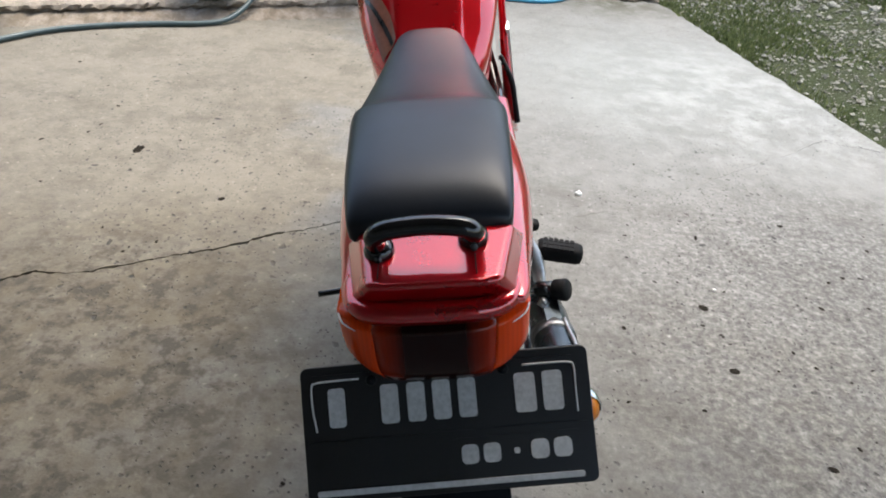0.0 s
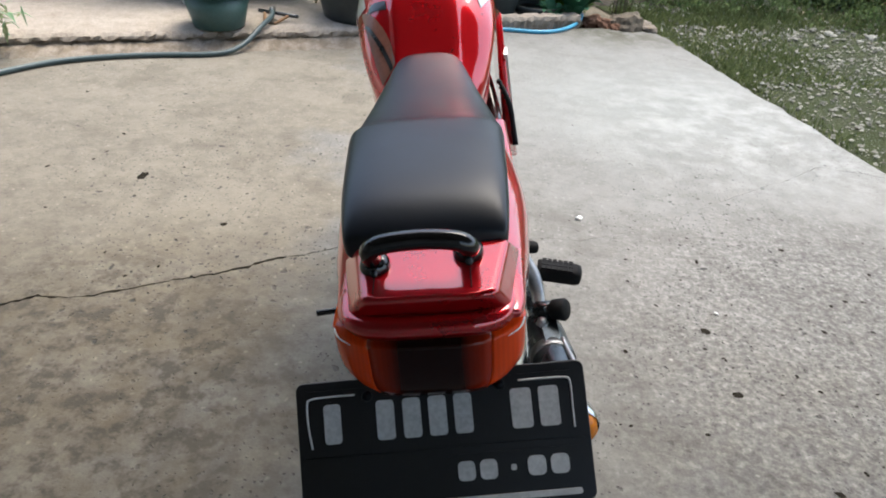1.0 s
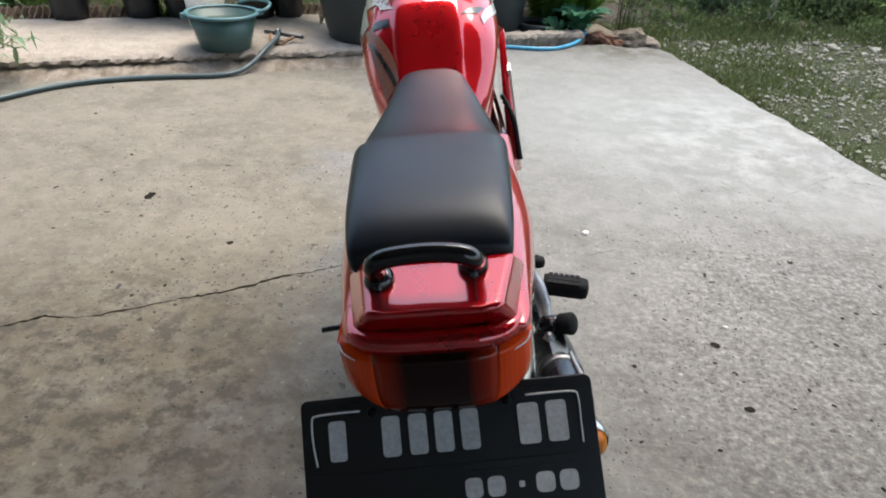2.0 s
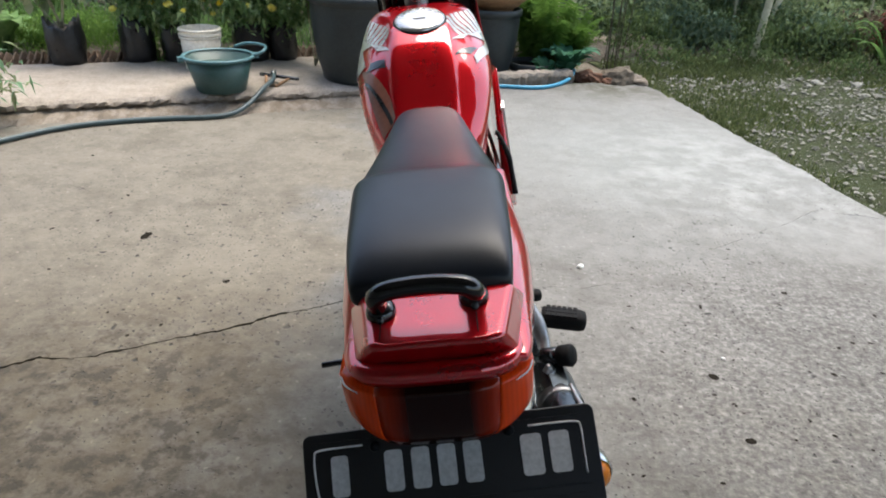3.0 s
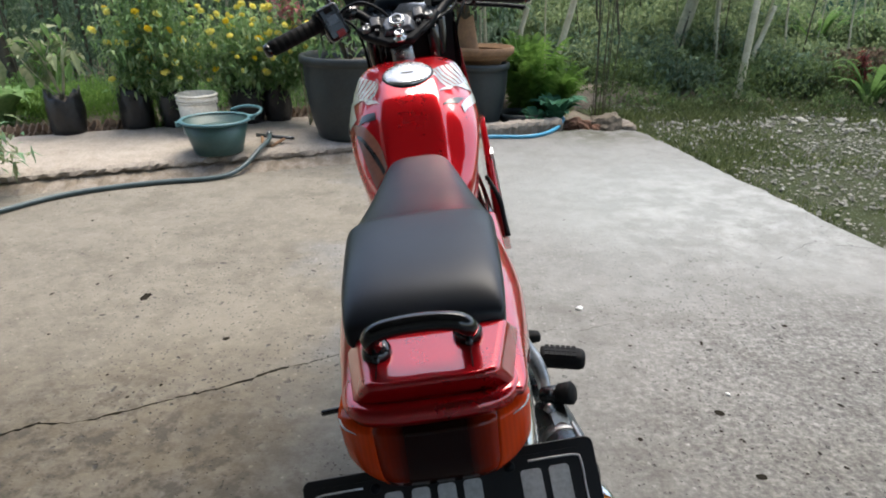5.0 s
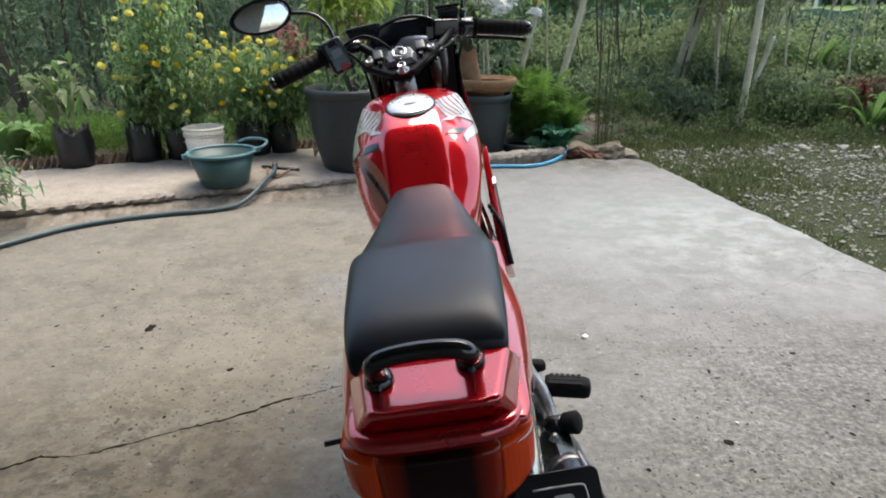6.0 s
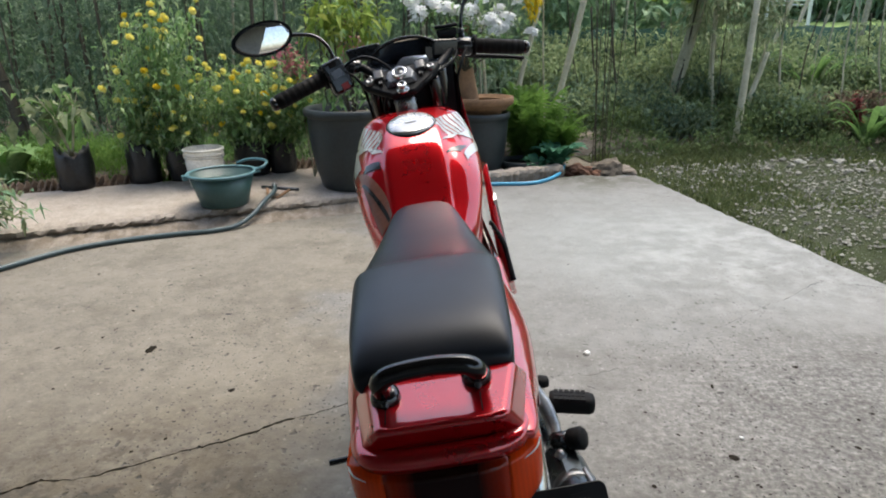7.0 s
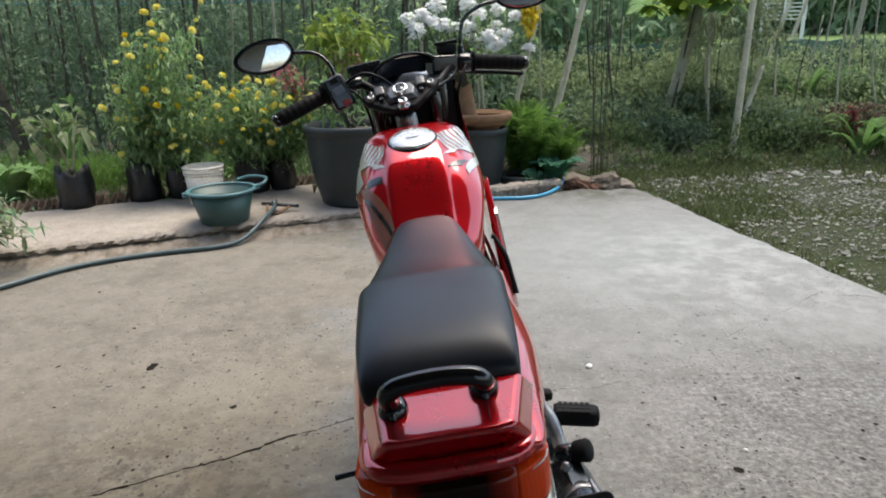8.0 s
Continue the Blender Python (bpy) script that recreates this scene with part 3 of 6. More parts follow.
# the raised terrace, its own axes along and across its front edge
TERR = Matrix.Translation((-2.44, 3.23, 0)) @ Matrix.Rotation(radians(24.3), 4, "Z")
rng = random.Random(8)
rings = []
for i in range(141):
    u = -1.2 + 3.75 * i / 140
    j = lambda a: rng.uniform(-a, a)
    chip = 0.018 * max(0, noise.noise((u * 4.0, 0.3, 0))) + 0.02 * max(0, noise.noise((u * 13.0, 2.3, 0)))
    low = 0.012 * noise.noise((u * 1.5, 7, 0))
    rings.append([(u, -0.150, -0.03), (u, -0.125 + j(0.020), 0.001 + j(0.002)), (u, -0.070 + j(0.012), 0.018 + j(0.006)), (u, -0.006 + j(0.006), 0.036 + j(0.006)), (u, -0.004 + j(0.006), 0.046 + j(0.005)), (u, -0.022 + j(0.010) + chip * 0.8, 0.052 + low + j(0.008)),
                  (u, -0.020 + j(0.009) + chip, 0.074 + low * 0.5 - chip * 0.5 + j(0.006)), (u, 0.004 + j(0.008) + chip, 0.088 - chip * 0.4 + j(0.003)), (u, 0.05 + j(0.01) + chip, 0.091 + j(0.0015)), (u, 0.16 + j(0.02), 0.0925 + j(0.001)), (u, 0.94, 0.091), (u, 0.96, -0.03)])
terrace = solo("terrace", moved(loft(rings), TERR), STEP_CONCRETE, "low raised concrete terrace with a rough chipped edge", "terrace", kind="structure", smooth=False)

# a lower kerb carries on, set back
rings = []
for i in range(41):
    u = 2.5 + 1.05 * i / 40
    j = lambda a: rng.uniform(-a, a)
    rings.append([(u, 0.235 + j(0.006), -0.03), (u, 0.232 + j(0.01), 0.05 + j(0.01)), (u, 0.25 + j(0.01), 0.075 + j(0.006)), (u, 0.33 + j(0.01), 0.078 + j(0.006)), (u, 0.36, -0.03)])
solo("kerb", moved(loft(rings), TERR), STEP_CONCRETE, "low broken concrete kerb at the bed", "kerb", kind="structure", smooth=False)

# the wooded slope far behind
rings = []
for i in range(61):
    a = radians(-75 + 150 * i / 60)
    x, y = 42 * math.sin(a), 42 * math.cos(a)
    rings.append([(x, y, -0.5), (x * 1.02, y * 1.02, 2.5 + noise.noise((i * 0.3, 0, 0))), (x * 1.08, y * 1.08, 4.8 + 1.0 * noise.noise((i * 0.35, 3, 0)))])
solo("backdrop", loft(rings, closed=False, caps=False), surface("wooded_slope", (0.02, 0.05, 0.014), (0.06, 0.12, 0.035), 1.2, 0.95, 0.0, 0.8, 9, 0.3), "far wooded green slope", "backdrop", kind="structure")

# the house side and roof sheet over the near yard
bm = block(-3.6, -3.4, -2.6, 1.5, -0.1, 2.55)
solo("wall_west", bm, WALL_MAT, "plain grey plastered house wall", "wall", kind="structure", smooth=False)
bm = block(-3.4, 1.05, -2.6, -2.4, -0.1, 2.55)
solo("wall_south", bm, WALL_MAT, "plain grey plastered house wall", "wall", kind="structure", smooth=False)
bm = block(-3.9, 4.2, -2.8, 1.5, 2.55, 2.63)
solo("ceiling", bm, ROOF_MAT, "plain grey roof sheet over the near yard", "roof", kind="structure", smooth=False)


# ---- the motorcycle, in its own axes: y ahead, z up, leaning on its side stand ----
BIKE = Matrix.Translation((0.153, 0.641, 0)) @ pose(0, 0, 0, 0, 0, 6.0) @ pose(0, 0, 0, 0, -7.5, 0)
bike = thing("motorcycle", "red motorcycle with black seat leaning on its side stand", "motorcycle", BIKE)

SEAT = [(0.050, 0.078, 0.724, 0.712, 4.5), (0.056, 0.090, 0.742, 0.709, 4.5), (0.085, 0.095, 0.759, 0.707, 4.2), (0.13, 0.099, 0.770, 0.705, 4), (0.20, 0.103, 0.777, 0.700, 3.8), (0.255, 0.106, 0.778, 0.696, 3.8),
        (0.285, 0.107, 0.776, 0.692, 3.8), (0.310, 0.107, 0.766, 0.688, 3.5), (0.350, 0.106, 0.757, 0.684, 3.4), (0.42, 0.098, 0.753, 0.678, 3.4), (0.49, 0.087, 0.755, 0.674, 3.4), (0.55, 0.077, 0.759, 0.676, 3.4), (0.60, 0.066, 0.764, 0.690, 3.4), (0.626, 0.057, 0.765, 0.705, 3.3), (0.642, 0.046, 0.759, 0.715, 3.2), (0.652, 0.031, 0.747, 0.720, 2.8)]
seat = part("seat", body(SEAT, 5, 44), VINYL, bike, "stepped black grained vinyl dual seat")
seat.location.x = -0.009
seat.scale.x = 0.97
part("seat_base", body([(0.060, 0.080, 0.706, 0.680, 4), (0.12, 0.096, 0.704, 0.670, 4), (0.34, 0.104, 0.700, 0.665, 4), (0.5, 0.072, 0.692, 0.655, 4), (0.69, 0.03, 0.695, 0.662, 4)], 3), BLACK_PLASTIC, seat)

TANK = [(0.585, 0.055, 0.680, 0.56, 2.3), (0.63, 0.088, 0.722, 0.54, 2.3), (0.665, 0.106, 0.762, 0.53, 2.35), (0.700, 0.119, 0.808, 0.53, 2.35), (0.73, 0.127, 0.844, 0.54, 2.4), (0.76, 0.132, 0.868, 0.54, 2.5), (0.81, 0.137, 0.890, 0.55, 2.8), (0.88, 0.139, 0.903, 0.58, 3.4),
        (0.95, 0.134, 0.905, 0.61, 3.8), (1.0, 0.118, 0.896, 0.64, 3.6), (1.035, 0.088, 0.880, 0.68, 3.0), (1.052, 0.045, 0.855, 0.72, 2.4)]
TANK_LINE = np.array(spline(TANK, 24))


def tank_section(y, deg, off=0.0):
    """A point on the tank: a flat ridge, creased shoulders, steep flanks that tuck in below."""
    row = [np.interp(y, TANK_LINE[:, 0], TANK_LINE[:, i]) for i in range(5)]
    w, h, p = row[1] + off, (row[2] - row[3]) / 2 + off, row[4]
    mid = (row[2] + row[3]) / 2
    a = abs((deg + 180) % 360 - 180)
    turn = 1 if a <= 90 else -1
    if 0 <= deg <= 180:
        c = max(0.40, min(0.8, 0.057 / row[1]))
        nodes = spline([(0, 0.93, 0), (14, 0.985, 0.24), (28, 1.0, 0.47), (42, 0.5 + 0.5 * c + 0.06, 0.74), (54, 0.17 + 0.83 * c, 0.885), (63, c, 0.968), (74, 0.62 * c, 0.993), (90, 0, 1)], 6)
        g = deg if deg <= 90 else 180 - deg
        x, z = (np.interp(g, [n[0] for n in nodes], [n[i] for n in nodes]) for i in (1, 2))
        # the front half rounds out into a full dome
        k = min(1, max(0, (0.93 - y) / 0.12))
        k = k * k * (3 - 2 * k)
        x = k * x + (1 - k) * (0.93 + 0.07 * math.sin(radians(g))) * max(0, math.cos(radians(g))) ** (2 / p)
        z = k * z + (1 - k) * max(0, math.sin(radians(g))) ** (2 / p)
        return (turn * w * x, y, mid + h * z)
    c, s = math.cos(radians(deg)), math.sin(radians(deg))
    return (0.93 * w * math.copysign(abs(c) ** (2 / p), c), y, mid + h * math.copysign(abs(s) ** (2 / p), s))


tank = part("tank", loft([[tank_section(r[0], 360 * i / 96) for i in range(96)] for r in spline(TANK, 6)]), RED, bike, "glossy candy red fuel tank with silver stripes")
tank.location.x = -0.012


def on_tank(y, deg, off=0.0012):
    return tank_section(y, deg, off)


DECALS = itertools.count()


def decal(a, b, c, d, material, name, label="", steps=8, side=1):
    """A sticker on the tank between four (y, degrees) corners."""
    rings, lift = [], 0.0008 + 0.00005 * next(DECALS) + (0.0008 if name == "decal_line" else 0)
    for i in range(steps + 1):
        t = i / steps
        ring = []
        for k in range(steps + 1):
            s = k / steps
            y = (a[0] * (1 - s) + b[0] * s) * (1 - t) + (d[0] * (1 - s) + c[0] * s) * t
            g = (a[1] * (1 - s) + b[1] * s) * (1 - t) + (d[1] * (1 - s) + c[1] * s) * t
            x, yy, z = on_tank(y, g, lift)
            ring.append((x * side, yy, z))
        rings.append(ring)
    return part(name, loft(rings, closed=False, caps=False), material, tank, label)


def lerp2(p, q, t):
    return (p[0] + (q[0] - p[0]) * t, p[1] + (q[1] - p[1]) * t)


for side, (pa, pb, pc, pd) in ((1, ((0.804, 69), (0.93, 51), (0.90, 32), (0.786, 50))), (-1, ((0.790, 60), (0.924, 49), (0.894, 34), (0.774, 49)))):
    # slanted bars on the shoulder
    for i in range(7):
        s0, s1 = 0.01 + 0.142 * i, 0.115 + 0.142 * i
        decal(lerp2(pa, pb, s0), lerp2(pa, pb, s1), lerp2(pd, pc, s1), lerp2(pd, pc, s0), SILVER, "decal_bar", side=side)
decal((0.750, 62), (0.784, 49), (0.910, 31), (0.868, 28), SILVER, "decal_wedge", "silver wedge decal")
decal((0.744, 53), (0.785, 39.5), (0.752, 44.5), (0.731, 57), DARK_DECAL, "decal_patch")
decal((0.864, 30.5), (0.850, 26.5), (0.742, 40), (0.752, 42.5), SILVER, "decal_patch")
decal((0.744, 60), (0.772, 48), (0.900, 34), (0.848, 33), SILVER, "decal_wedge", "silver wedge decal", side=-1)
decal((0.758, 42), (0.740, 53), (0.726, 53), (0.748, 38), DARK_DECAL, "decal_patch", side=-1)
decal((0.875, 31), (0.836, 36), (0.770, 38), (0.780, 30), SILVER, "decal_patch", side=-1)
decal((0.835, 27), (0.800, 31), (0.790, 24), (0.815, 20), DARK_DECAL, "decal_patch", side=-1)
decal((0.772, 34), (0.742, 41), (0.652, 62), (0.640, 40), BROWN_DECAL, "decal_band", "bronze band decal", side=-1)
decal((0.735, 35.5), (0.730, 38), (0.650, 56), (0.649, 52), DARK_DECAL, "decal_line", side=-1)

# filler cap on the tank top
capm = Matrix.Translation((0.001, 0.818, 0.8872)) @ pose(0, 0, 0, 17, 0, 0)
cap = part("fuel_cap", moved(lathe([(0.0005, 0.0095), (0.030, 0.0098), (0.046, 0.0085), (0.0505, 0.005), (0.0505, -0.004)], 48), capm), WHITE_RING, tank, "brushed silver filler cap")
part("cap_ring", moved(lathe([(0.0505, 0.004), (0.0535, 0.0035), (0.0545, 0.001), (0.0545, -0.006)], 48), capm), BLACK_PLASTIC, tank)
part("key_cover", moved(block(-0.012, 0.012, -0.007, 0.014, 0.009, 0.0115), capm), WHITE_RING, tank, smooth=False)

# tail body, its raised deck and lip
COWL = [(0.62, 0.055, 0.690, 0.600, 3), (0.52, 0.096, 0.696, 0.575, 3), (0.40, 0.122, 0.702, 0.560, 3.2), (0.25, 0.128, 0.706, 0.565, 3.4), (0.12, 0.116, 0.706, 0.595, 3.6), (0.05, 0.104, 0.702, 0.640, 3.8), (0.0, 0.097, 0.694, 0.666, 4), (-0.022, 0.089, 0.690, 0.678, 4)]
part("tail_cowl", body(COWL, 5, 44), RED, bike, "glossy candy red tail body").location.x = -0.006


def deck_mesh(top, low):
    bm = bmesh.new()
    a = [bm.verts.new(p) for p in top]
    b = [bm.verts.new(p) for p in low]
    bm.faces.new(a)
    bm.faces.new(b)
    for i in range(len(a)):
        j = (i + 1) % len(a)
        bm.faces.new((a[i], a[j], b[j], b[i]))
    return bm


deck = part("tail_deck", deck_mesh([(-0.083, 0.052, 0.7280), (0.079, 0.052, 0.7280), (0.059, -0.031, 0.7208), (0.043, -0.0365, 0.7202), (-0.056, -0.0365, 0.7202), (-0.071, -0.031, 0.7208)],
                                   [(-0.106, 0.085, 0.692), (0.096, 0.085, 0.692), (0.077, -0.016, 0.688), (0.058, -0.019, 0.688), (-0.072, -0.019, 0.688), (-0.091, -0.016, 0.688)]), RED, bike, "raised red tail deck")
soften(deck, 0.007, 5)
for x in (-0.060, 0.036):
    part("seam", tube([(x, 0.006, 0.7241), (x, -0.006, 0.7231), (x, -0.024, 0.7215)], 0.0006, 6, 4), RUBBER, deck)
rim = []
for i in range(49):
    a = radians(-90 + 180 * i / 48)
    s, c = math.sin(a), math.cos(a)
    rim.append(Vector((0.087 * math.copysign(abs(s) ** 0.5, s), 0.035 - 0.072 * abs(c) ** 0.5, 0)))
lip = []
for i, p in enumerate(rim):
    d = (rim[min(i + 1, 48)] - rim[max(i - 1, 0)]).normalized()
    out = Vector((d.y, -d.x, 0))
    lip.append([tuple(p + out * o + Vector((0, 0, z))) for o, z in ((-0.020, 0.6885), (-0.008, 0.6935), (0.001, 0.6930), (0.0055, 0.6895), (0.007, 0.683), (0.004, 0.675), (-0.020, 0.673))])
part("tail_lip", loft(lip), RED, bike, "rounded red lip over the tail lamp").location.x = -0.009

# tail lamp: a red lens between two amber ones
lamp = part("tail_lamp", body([(0.06, 0.086, 0.672, 0.626, 4), (0.0, 0.084, 0.671, 0.636, 4), (-0.030, 0.076, 0.669, 0.638, 4)], 3), BLACK_PLASTIC, bike, "wide tail lamp with red and amber lenses")
lamp.location.x = -0.009


def lens(x0, x1, material, name, label):
    rings = []
    for i in range(13):
        x = x0 + (x1 - x0) * i / 12
        ring = []
        for k in range(11):
            t = k / 10
            half = 0.0990 - 0.003 * t - 0.009 * t**6
            xx = x * half / 0.0965
            y = -0.047 - 0.008 * t + 0.036 * abs(x / 0.0965) ** 4 + 0.006 * t**6
            ring.append((xx, y, 0.675 - 0.066 * t - 0.003 * (1 - (x / 0.0965) ** 2)))
        low, top = ring[-1], ring[0]
        ring += [(low[0], 0.03, low[2]), (top[0], 0.03, top[2])]
        rings.append(ring)
    return part(name, loft(rings), material, lamp, label)


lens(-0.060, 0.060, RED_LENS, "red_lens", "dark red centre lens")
lens(-0.0965, -0.0605, AMBER_LENS, "amber_lens", "orange side lens")
lens(0.0605, 0.0965, AMBER_LENS, "amber_lens", "orange side lens")
for s in (-1, 1):
    part("lamp_trim", tube([(s * 0.0985, 0.004, 0.6735), (s * 0.097, -0.014, 0.673), (s * 0.091, -0.029, 0.6728), (s * 0.078, -0.0405, 0.6722)], [0.0004, 0.0010, 0.0009, 0.0004], 8, 5), PLATE_GREY, lamp, "bright worn trim line")

# grab rail
rail = part("grab_rail", tube([(-0.060, 0.017, 0.724), (-0.0615, 0.011, 0.739), (-0.061, 0.004, 0.753), (-0.046, 0.003, 0.7605), (-0.010, 0.004, 0.7625), (0.024, 0.001, 0.7605), (0.036, 0.003, 0.752), (0.0365, 0.017, 0.741), (0.0355, 0.029, 0.726)], 0.0102, 16, 6), BLACK_GLOSS, bike, "black enamelled grab rail")
for x, y in ((-0.060, 0.017), (0.0355, 0.029)):
    part("rail_foot", moved(lathe([(0.0005, 0.012), (0.010, 0.0115), (0.0145, 0.007), (0.0160, 0.002), (0.0160, -0.006)], 24), Matrix.Translation((x, y, 0.7240 + 0.16 * y)) @ pose(0, 0, 0, 10, 0, 0)), BLACK_GLOSS, rail)
    part("rail_bolt", rod((x, y - 0.013, 0.7265), (x, y - 0.019, 0.7285), 0.004, 8), DARK_STEEL, rail)

# number plate on its holder; the characters are plain bars
PL = Matrix(((1, 0, 0, 0.0), (0, 0.635, -0.772, -0.020), (0, 0.772, 0.635, 0.610), (0, 0, 0, 1))) @ Matrix.Translation((0.0, -0.07, 0)) @ Matrix.Rotation(radians(1.9), 4, "Z") @ Matrix.Translation((0.0, 0.07, 0))


def rounded(w, h, r, z0, z1, cx=0.0, cy=0.0):
    pts = []
    for sx, sy, a0 in ((1, 1, 0), (-1, 1, 90), (-1, -1, 180), (1, -1, 270)):
        for i in range(5):
            a = radians(a0 + 22.5 * i)
            pts.append((cx + sx * (w / 2 - r) + r * math.cos(a), cy + sy * (h / 2 - r) + r * math.sin(a)))
    return loft([[(x, y, z) for x, y in pts] for z in (z0, z1)])


holder = part("plate_holder", moved(rounded(0.306, 0.142, 0.008, -0.006, 0.004, 0.002, -0.071), PL), PLATE_BLACK, bike, "tilted black number plate in a black holder", smooth=False)
holder.location.x = -0.004
soften(holder, 0.0015)
for nm, args in (("plate_field", (0.288, 0.066, 0.006, 0.0041, 0.0052, 0, -0.042)), ("date_field", (0.132, 0.034, 0.004, 0.0041, 0.0052, 0.073, -0.103)), ("lower_field", (0.300, 0.050, 0.006, 0.0036, 0.0046, 0.0, -0.103))):
    part(nm, moved(rounded(*args), PL), PLATE_BLACK, holder, smooth=False)
edge = [(-0.136, -0.068), (-0.139, -0.045), (-0.139, -0.022), (-0.134, -0.0165), (-0.110, -0.0155), (-0.088, -0.0155)]
part("border_line", moved(tube([(x, y, 0.0055) for x, y in edge], 0.0011, 6, 4), PL), PLATE_GREY, holder)
edge = [(0.085, -0.0155), (0.110, -0.0155), (0.134, -0.0165), (0.139, -0.022), (0.139, -0.045), (0.139, -0.068)]
part("border_line", moved(tube([(x, y, 0.0055) for x, y in edge], 0.0011, 6, 4), PL), PLATE_GREY, holder)
part("lower_line", moved(rounded(0.280, 0.006, 0.0022, 0.0041, 0.0062, 0.0, -0.132), PL), PLATE_GREY, holder, smooth=False)
for x, w in ((-0.113, 0.018), (-0.057, 0.019), (-0.029, 0.019), (-0.002, 0.019), (0.025, 0.019), (0.086, 0.022), (0.115, 0.021)):
    part("plate_bar", moved(rounded(w, 0.041, 0.004, 0.0053, 0.0064, x, -0.044), PL), PLATE_GREY, holder, smooth=False)
for x, w, h in ((0.023, 0.018, 0.020), (0.046, 0.018, 0.020), (0.072, 0.006, 0.006), (0.096, 0.019, 0.020), (0.120, 0.019, 0.020)):
    part("date_bar", moved(rounded(w, h, min(w, h) * 0.3, 0.0053, 0.0064, x, -0.103), PL), PLATE_GREY, holder, smooth=False)
for x in (-0.075, 0.065):
    part("plate_bolt", moved(lathe([(0.0005, 0.009), (0.0045, 0.0085), (0.006, 0.005), (0.006, 0.003)], 10), PL @ Matrix.Translation((x, -0.018, 0))), BLACK_PLASTIC, holder)
part("plate_stay", moved(block(-0.05, 0.05, 0.0, 0.12, -0.018, -0.007), PL @ Matrix.Translation((0, -0.13, 0))), BLACK_PLASTIC, bike, smooth=False)
part("plate_tongue", moved(block(-0.058, 0.058, -0.10, 0.0, -0.012, -0.007), PL @ Matrix.Translation((0, -0.12, 0))), BLACK_PLASTIC, bike, smooth=False)
part("rear_fender", body([(-0.02, 0.05, 0.50, 0.46, 3), (0.03, 0.062, 0.575, 0.535, 3), (0.10, 0.066, 0.61, 0.575, 3), (0.25, 0.066, 0.635, 0.60, 3)], 4, 24), BLACK_PLASTIC, bike)

# turn signals at the back
for s, lab in ((1, "round orange turn signal with a chrome rim"), (-1, "round orange turn signal with a chrome rim")):
    sig = part("turn_signal", rod((s * 0.06, 0.035, 0.535), (s * 0.120, 0.025, 0.515), 0.007), CHROME, bike, lab)
    c = Vector((s * 0.149 + 0.003, 0.006, 0.486))
    part("signal_body", moved(lathe([(0.0005, -0.036), (0.016, -0.034), (0.026, -0.018), (0.0295, 0.0), (0.0275, 0.004)], 24), Matrix.Translation(c) @ pose(0, 0, 0, 90, 0, 0)), CHROME, sig)
    part("signal_lens", moved(lathe([(0.0265, 0.0), (0.0245, 0.010), (0.016, 0.017), (0.0005, 0.020)], 24), Matrix.Translation(c) @ pose(0, 0, 0, 90, 0, 0)), SIGNAL_LENS, sig, "orange lens")

# bars, controls and mirrors; the front is turned a little to its left
bar_l = part("handlebar", tube([(-0.312, 1.008, 0.965), (-0.235, 1.035, 0.990), (-0.172, 1.056, 1.010), (-0.122, 1.062, 1.012), (-0.088, 1.045, 0.992), (-0.060, 1.015, 0.978)], 0.0105, 14, 6), BLACK_PLASTIC, bike, "black steel handlebar")
bar_r = part("handlebar", tube([(0.288, 1.117, 0.996), (0.21, 1.107, 1.010), (0.155, 1.100, 1.020), (0.115, 1.085, 1.020), (0.088, 1.058, 1.000), (0.063, 1.020, 0.980)], 0.0105, 14, 6), BLACK_PLASTIC, bike, "black steel handlebar")


def grip(a, b, bar):
    a, b = Vector(a), Vector(b)
    g = part("grip", rod(a, b, 0.0180, 20), RUBBER, bar, "ribbed black rubber grip")
    for i in range(7):
        t = 0.12 + 0.12 * i
        p = a.lerp(b, t)
        part("grip_rib", moved(lathe([(0.0178, -0.0045), (0.0184, -0.0030), (0.0184, 0.0030), (0.0178, 0.0045)], 20), along(p, b)), RUBBER, bar)
    part("grip_flange", moved(lathe([(0.018, -0.004), (0.026, -0.003), (0.026, 0.003), (0.018, 0.004)], 20), along(b, b + (b - a))), RUBBER, bar)
    part("bar_end", rod(a - (b - a).normalized() * 0.014, a + (b - a).normalized() * 0.002, 0.0150, 16, 0.0165), BLACK_GLOSS, bar)


grip((-0.322, 1.003, 0.961), (-0.208, 1.047, 0.998), bar_l)
grip((0.292, 1.118, 0.995), (0.168, 1.104, 1.018), bar_r)
swm = Matrix.Translation((-0.175, 1.045, 1.002)) @ pose(0, 0, 0, -8, -18, 18)
sw = part("switch_box", moved(block(-0.028, 0.026, -0.024, 0.026, -0.044, 0.036), swm), SATIN_BLACK, bar_l, smooth=False)
soften(sw, 0.009, 3)
part("red_switch", moved(block(-0.006, 0.012, -0.029, -0.02, -0.040, -0.025), swm), RED_SWITCH, bar_l, "small red switch", smooth=False)
part("grey_switch", moved(block(-0.014, 0.012, -0.030, -0.02, -0.008, 0.010), swm), LOCK_GREY, bar_l, smooth=False)
part("beam_switch", moved(block(-0.010, 0.008, -0.0275, -0.02, 0.018, 0.029), swm), RUBBER, bar_l, smooth=False)
part("box_seam", moved(block(-0.0285, 0.0265, -0.0015, 0.0015, -0.0445, 0.0365), swm), RUBBER, bar_l, smooth=False)
perch = part("lever_perch", rod((-0.150, 1.062, 1.010), (-0.112, 1.066, 1.014), 0.0165, 18, 0.0150), SATIN_BLACK, bar_l)
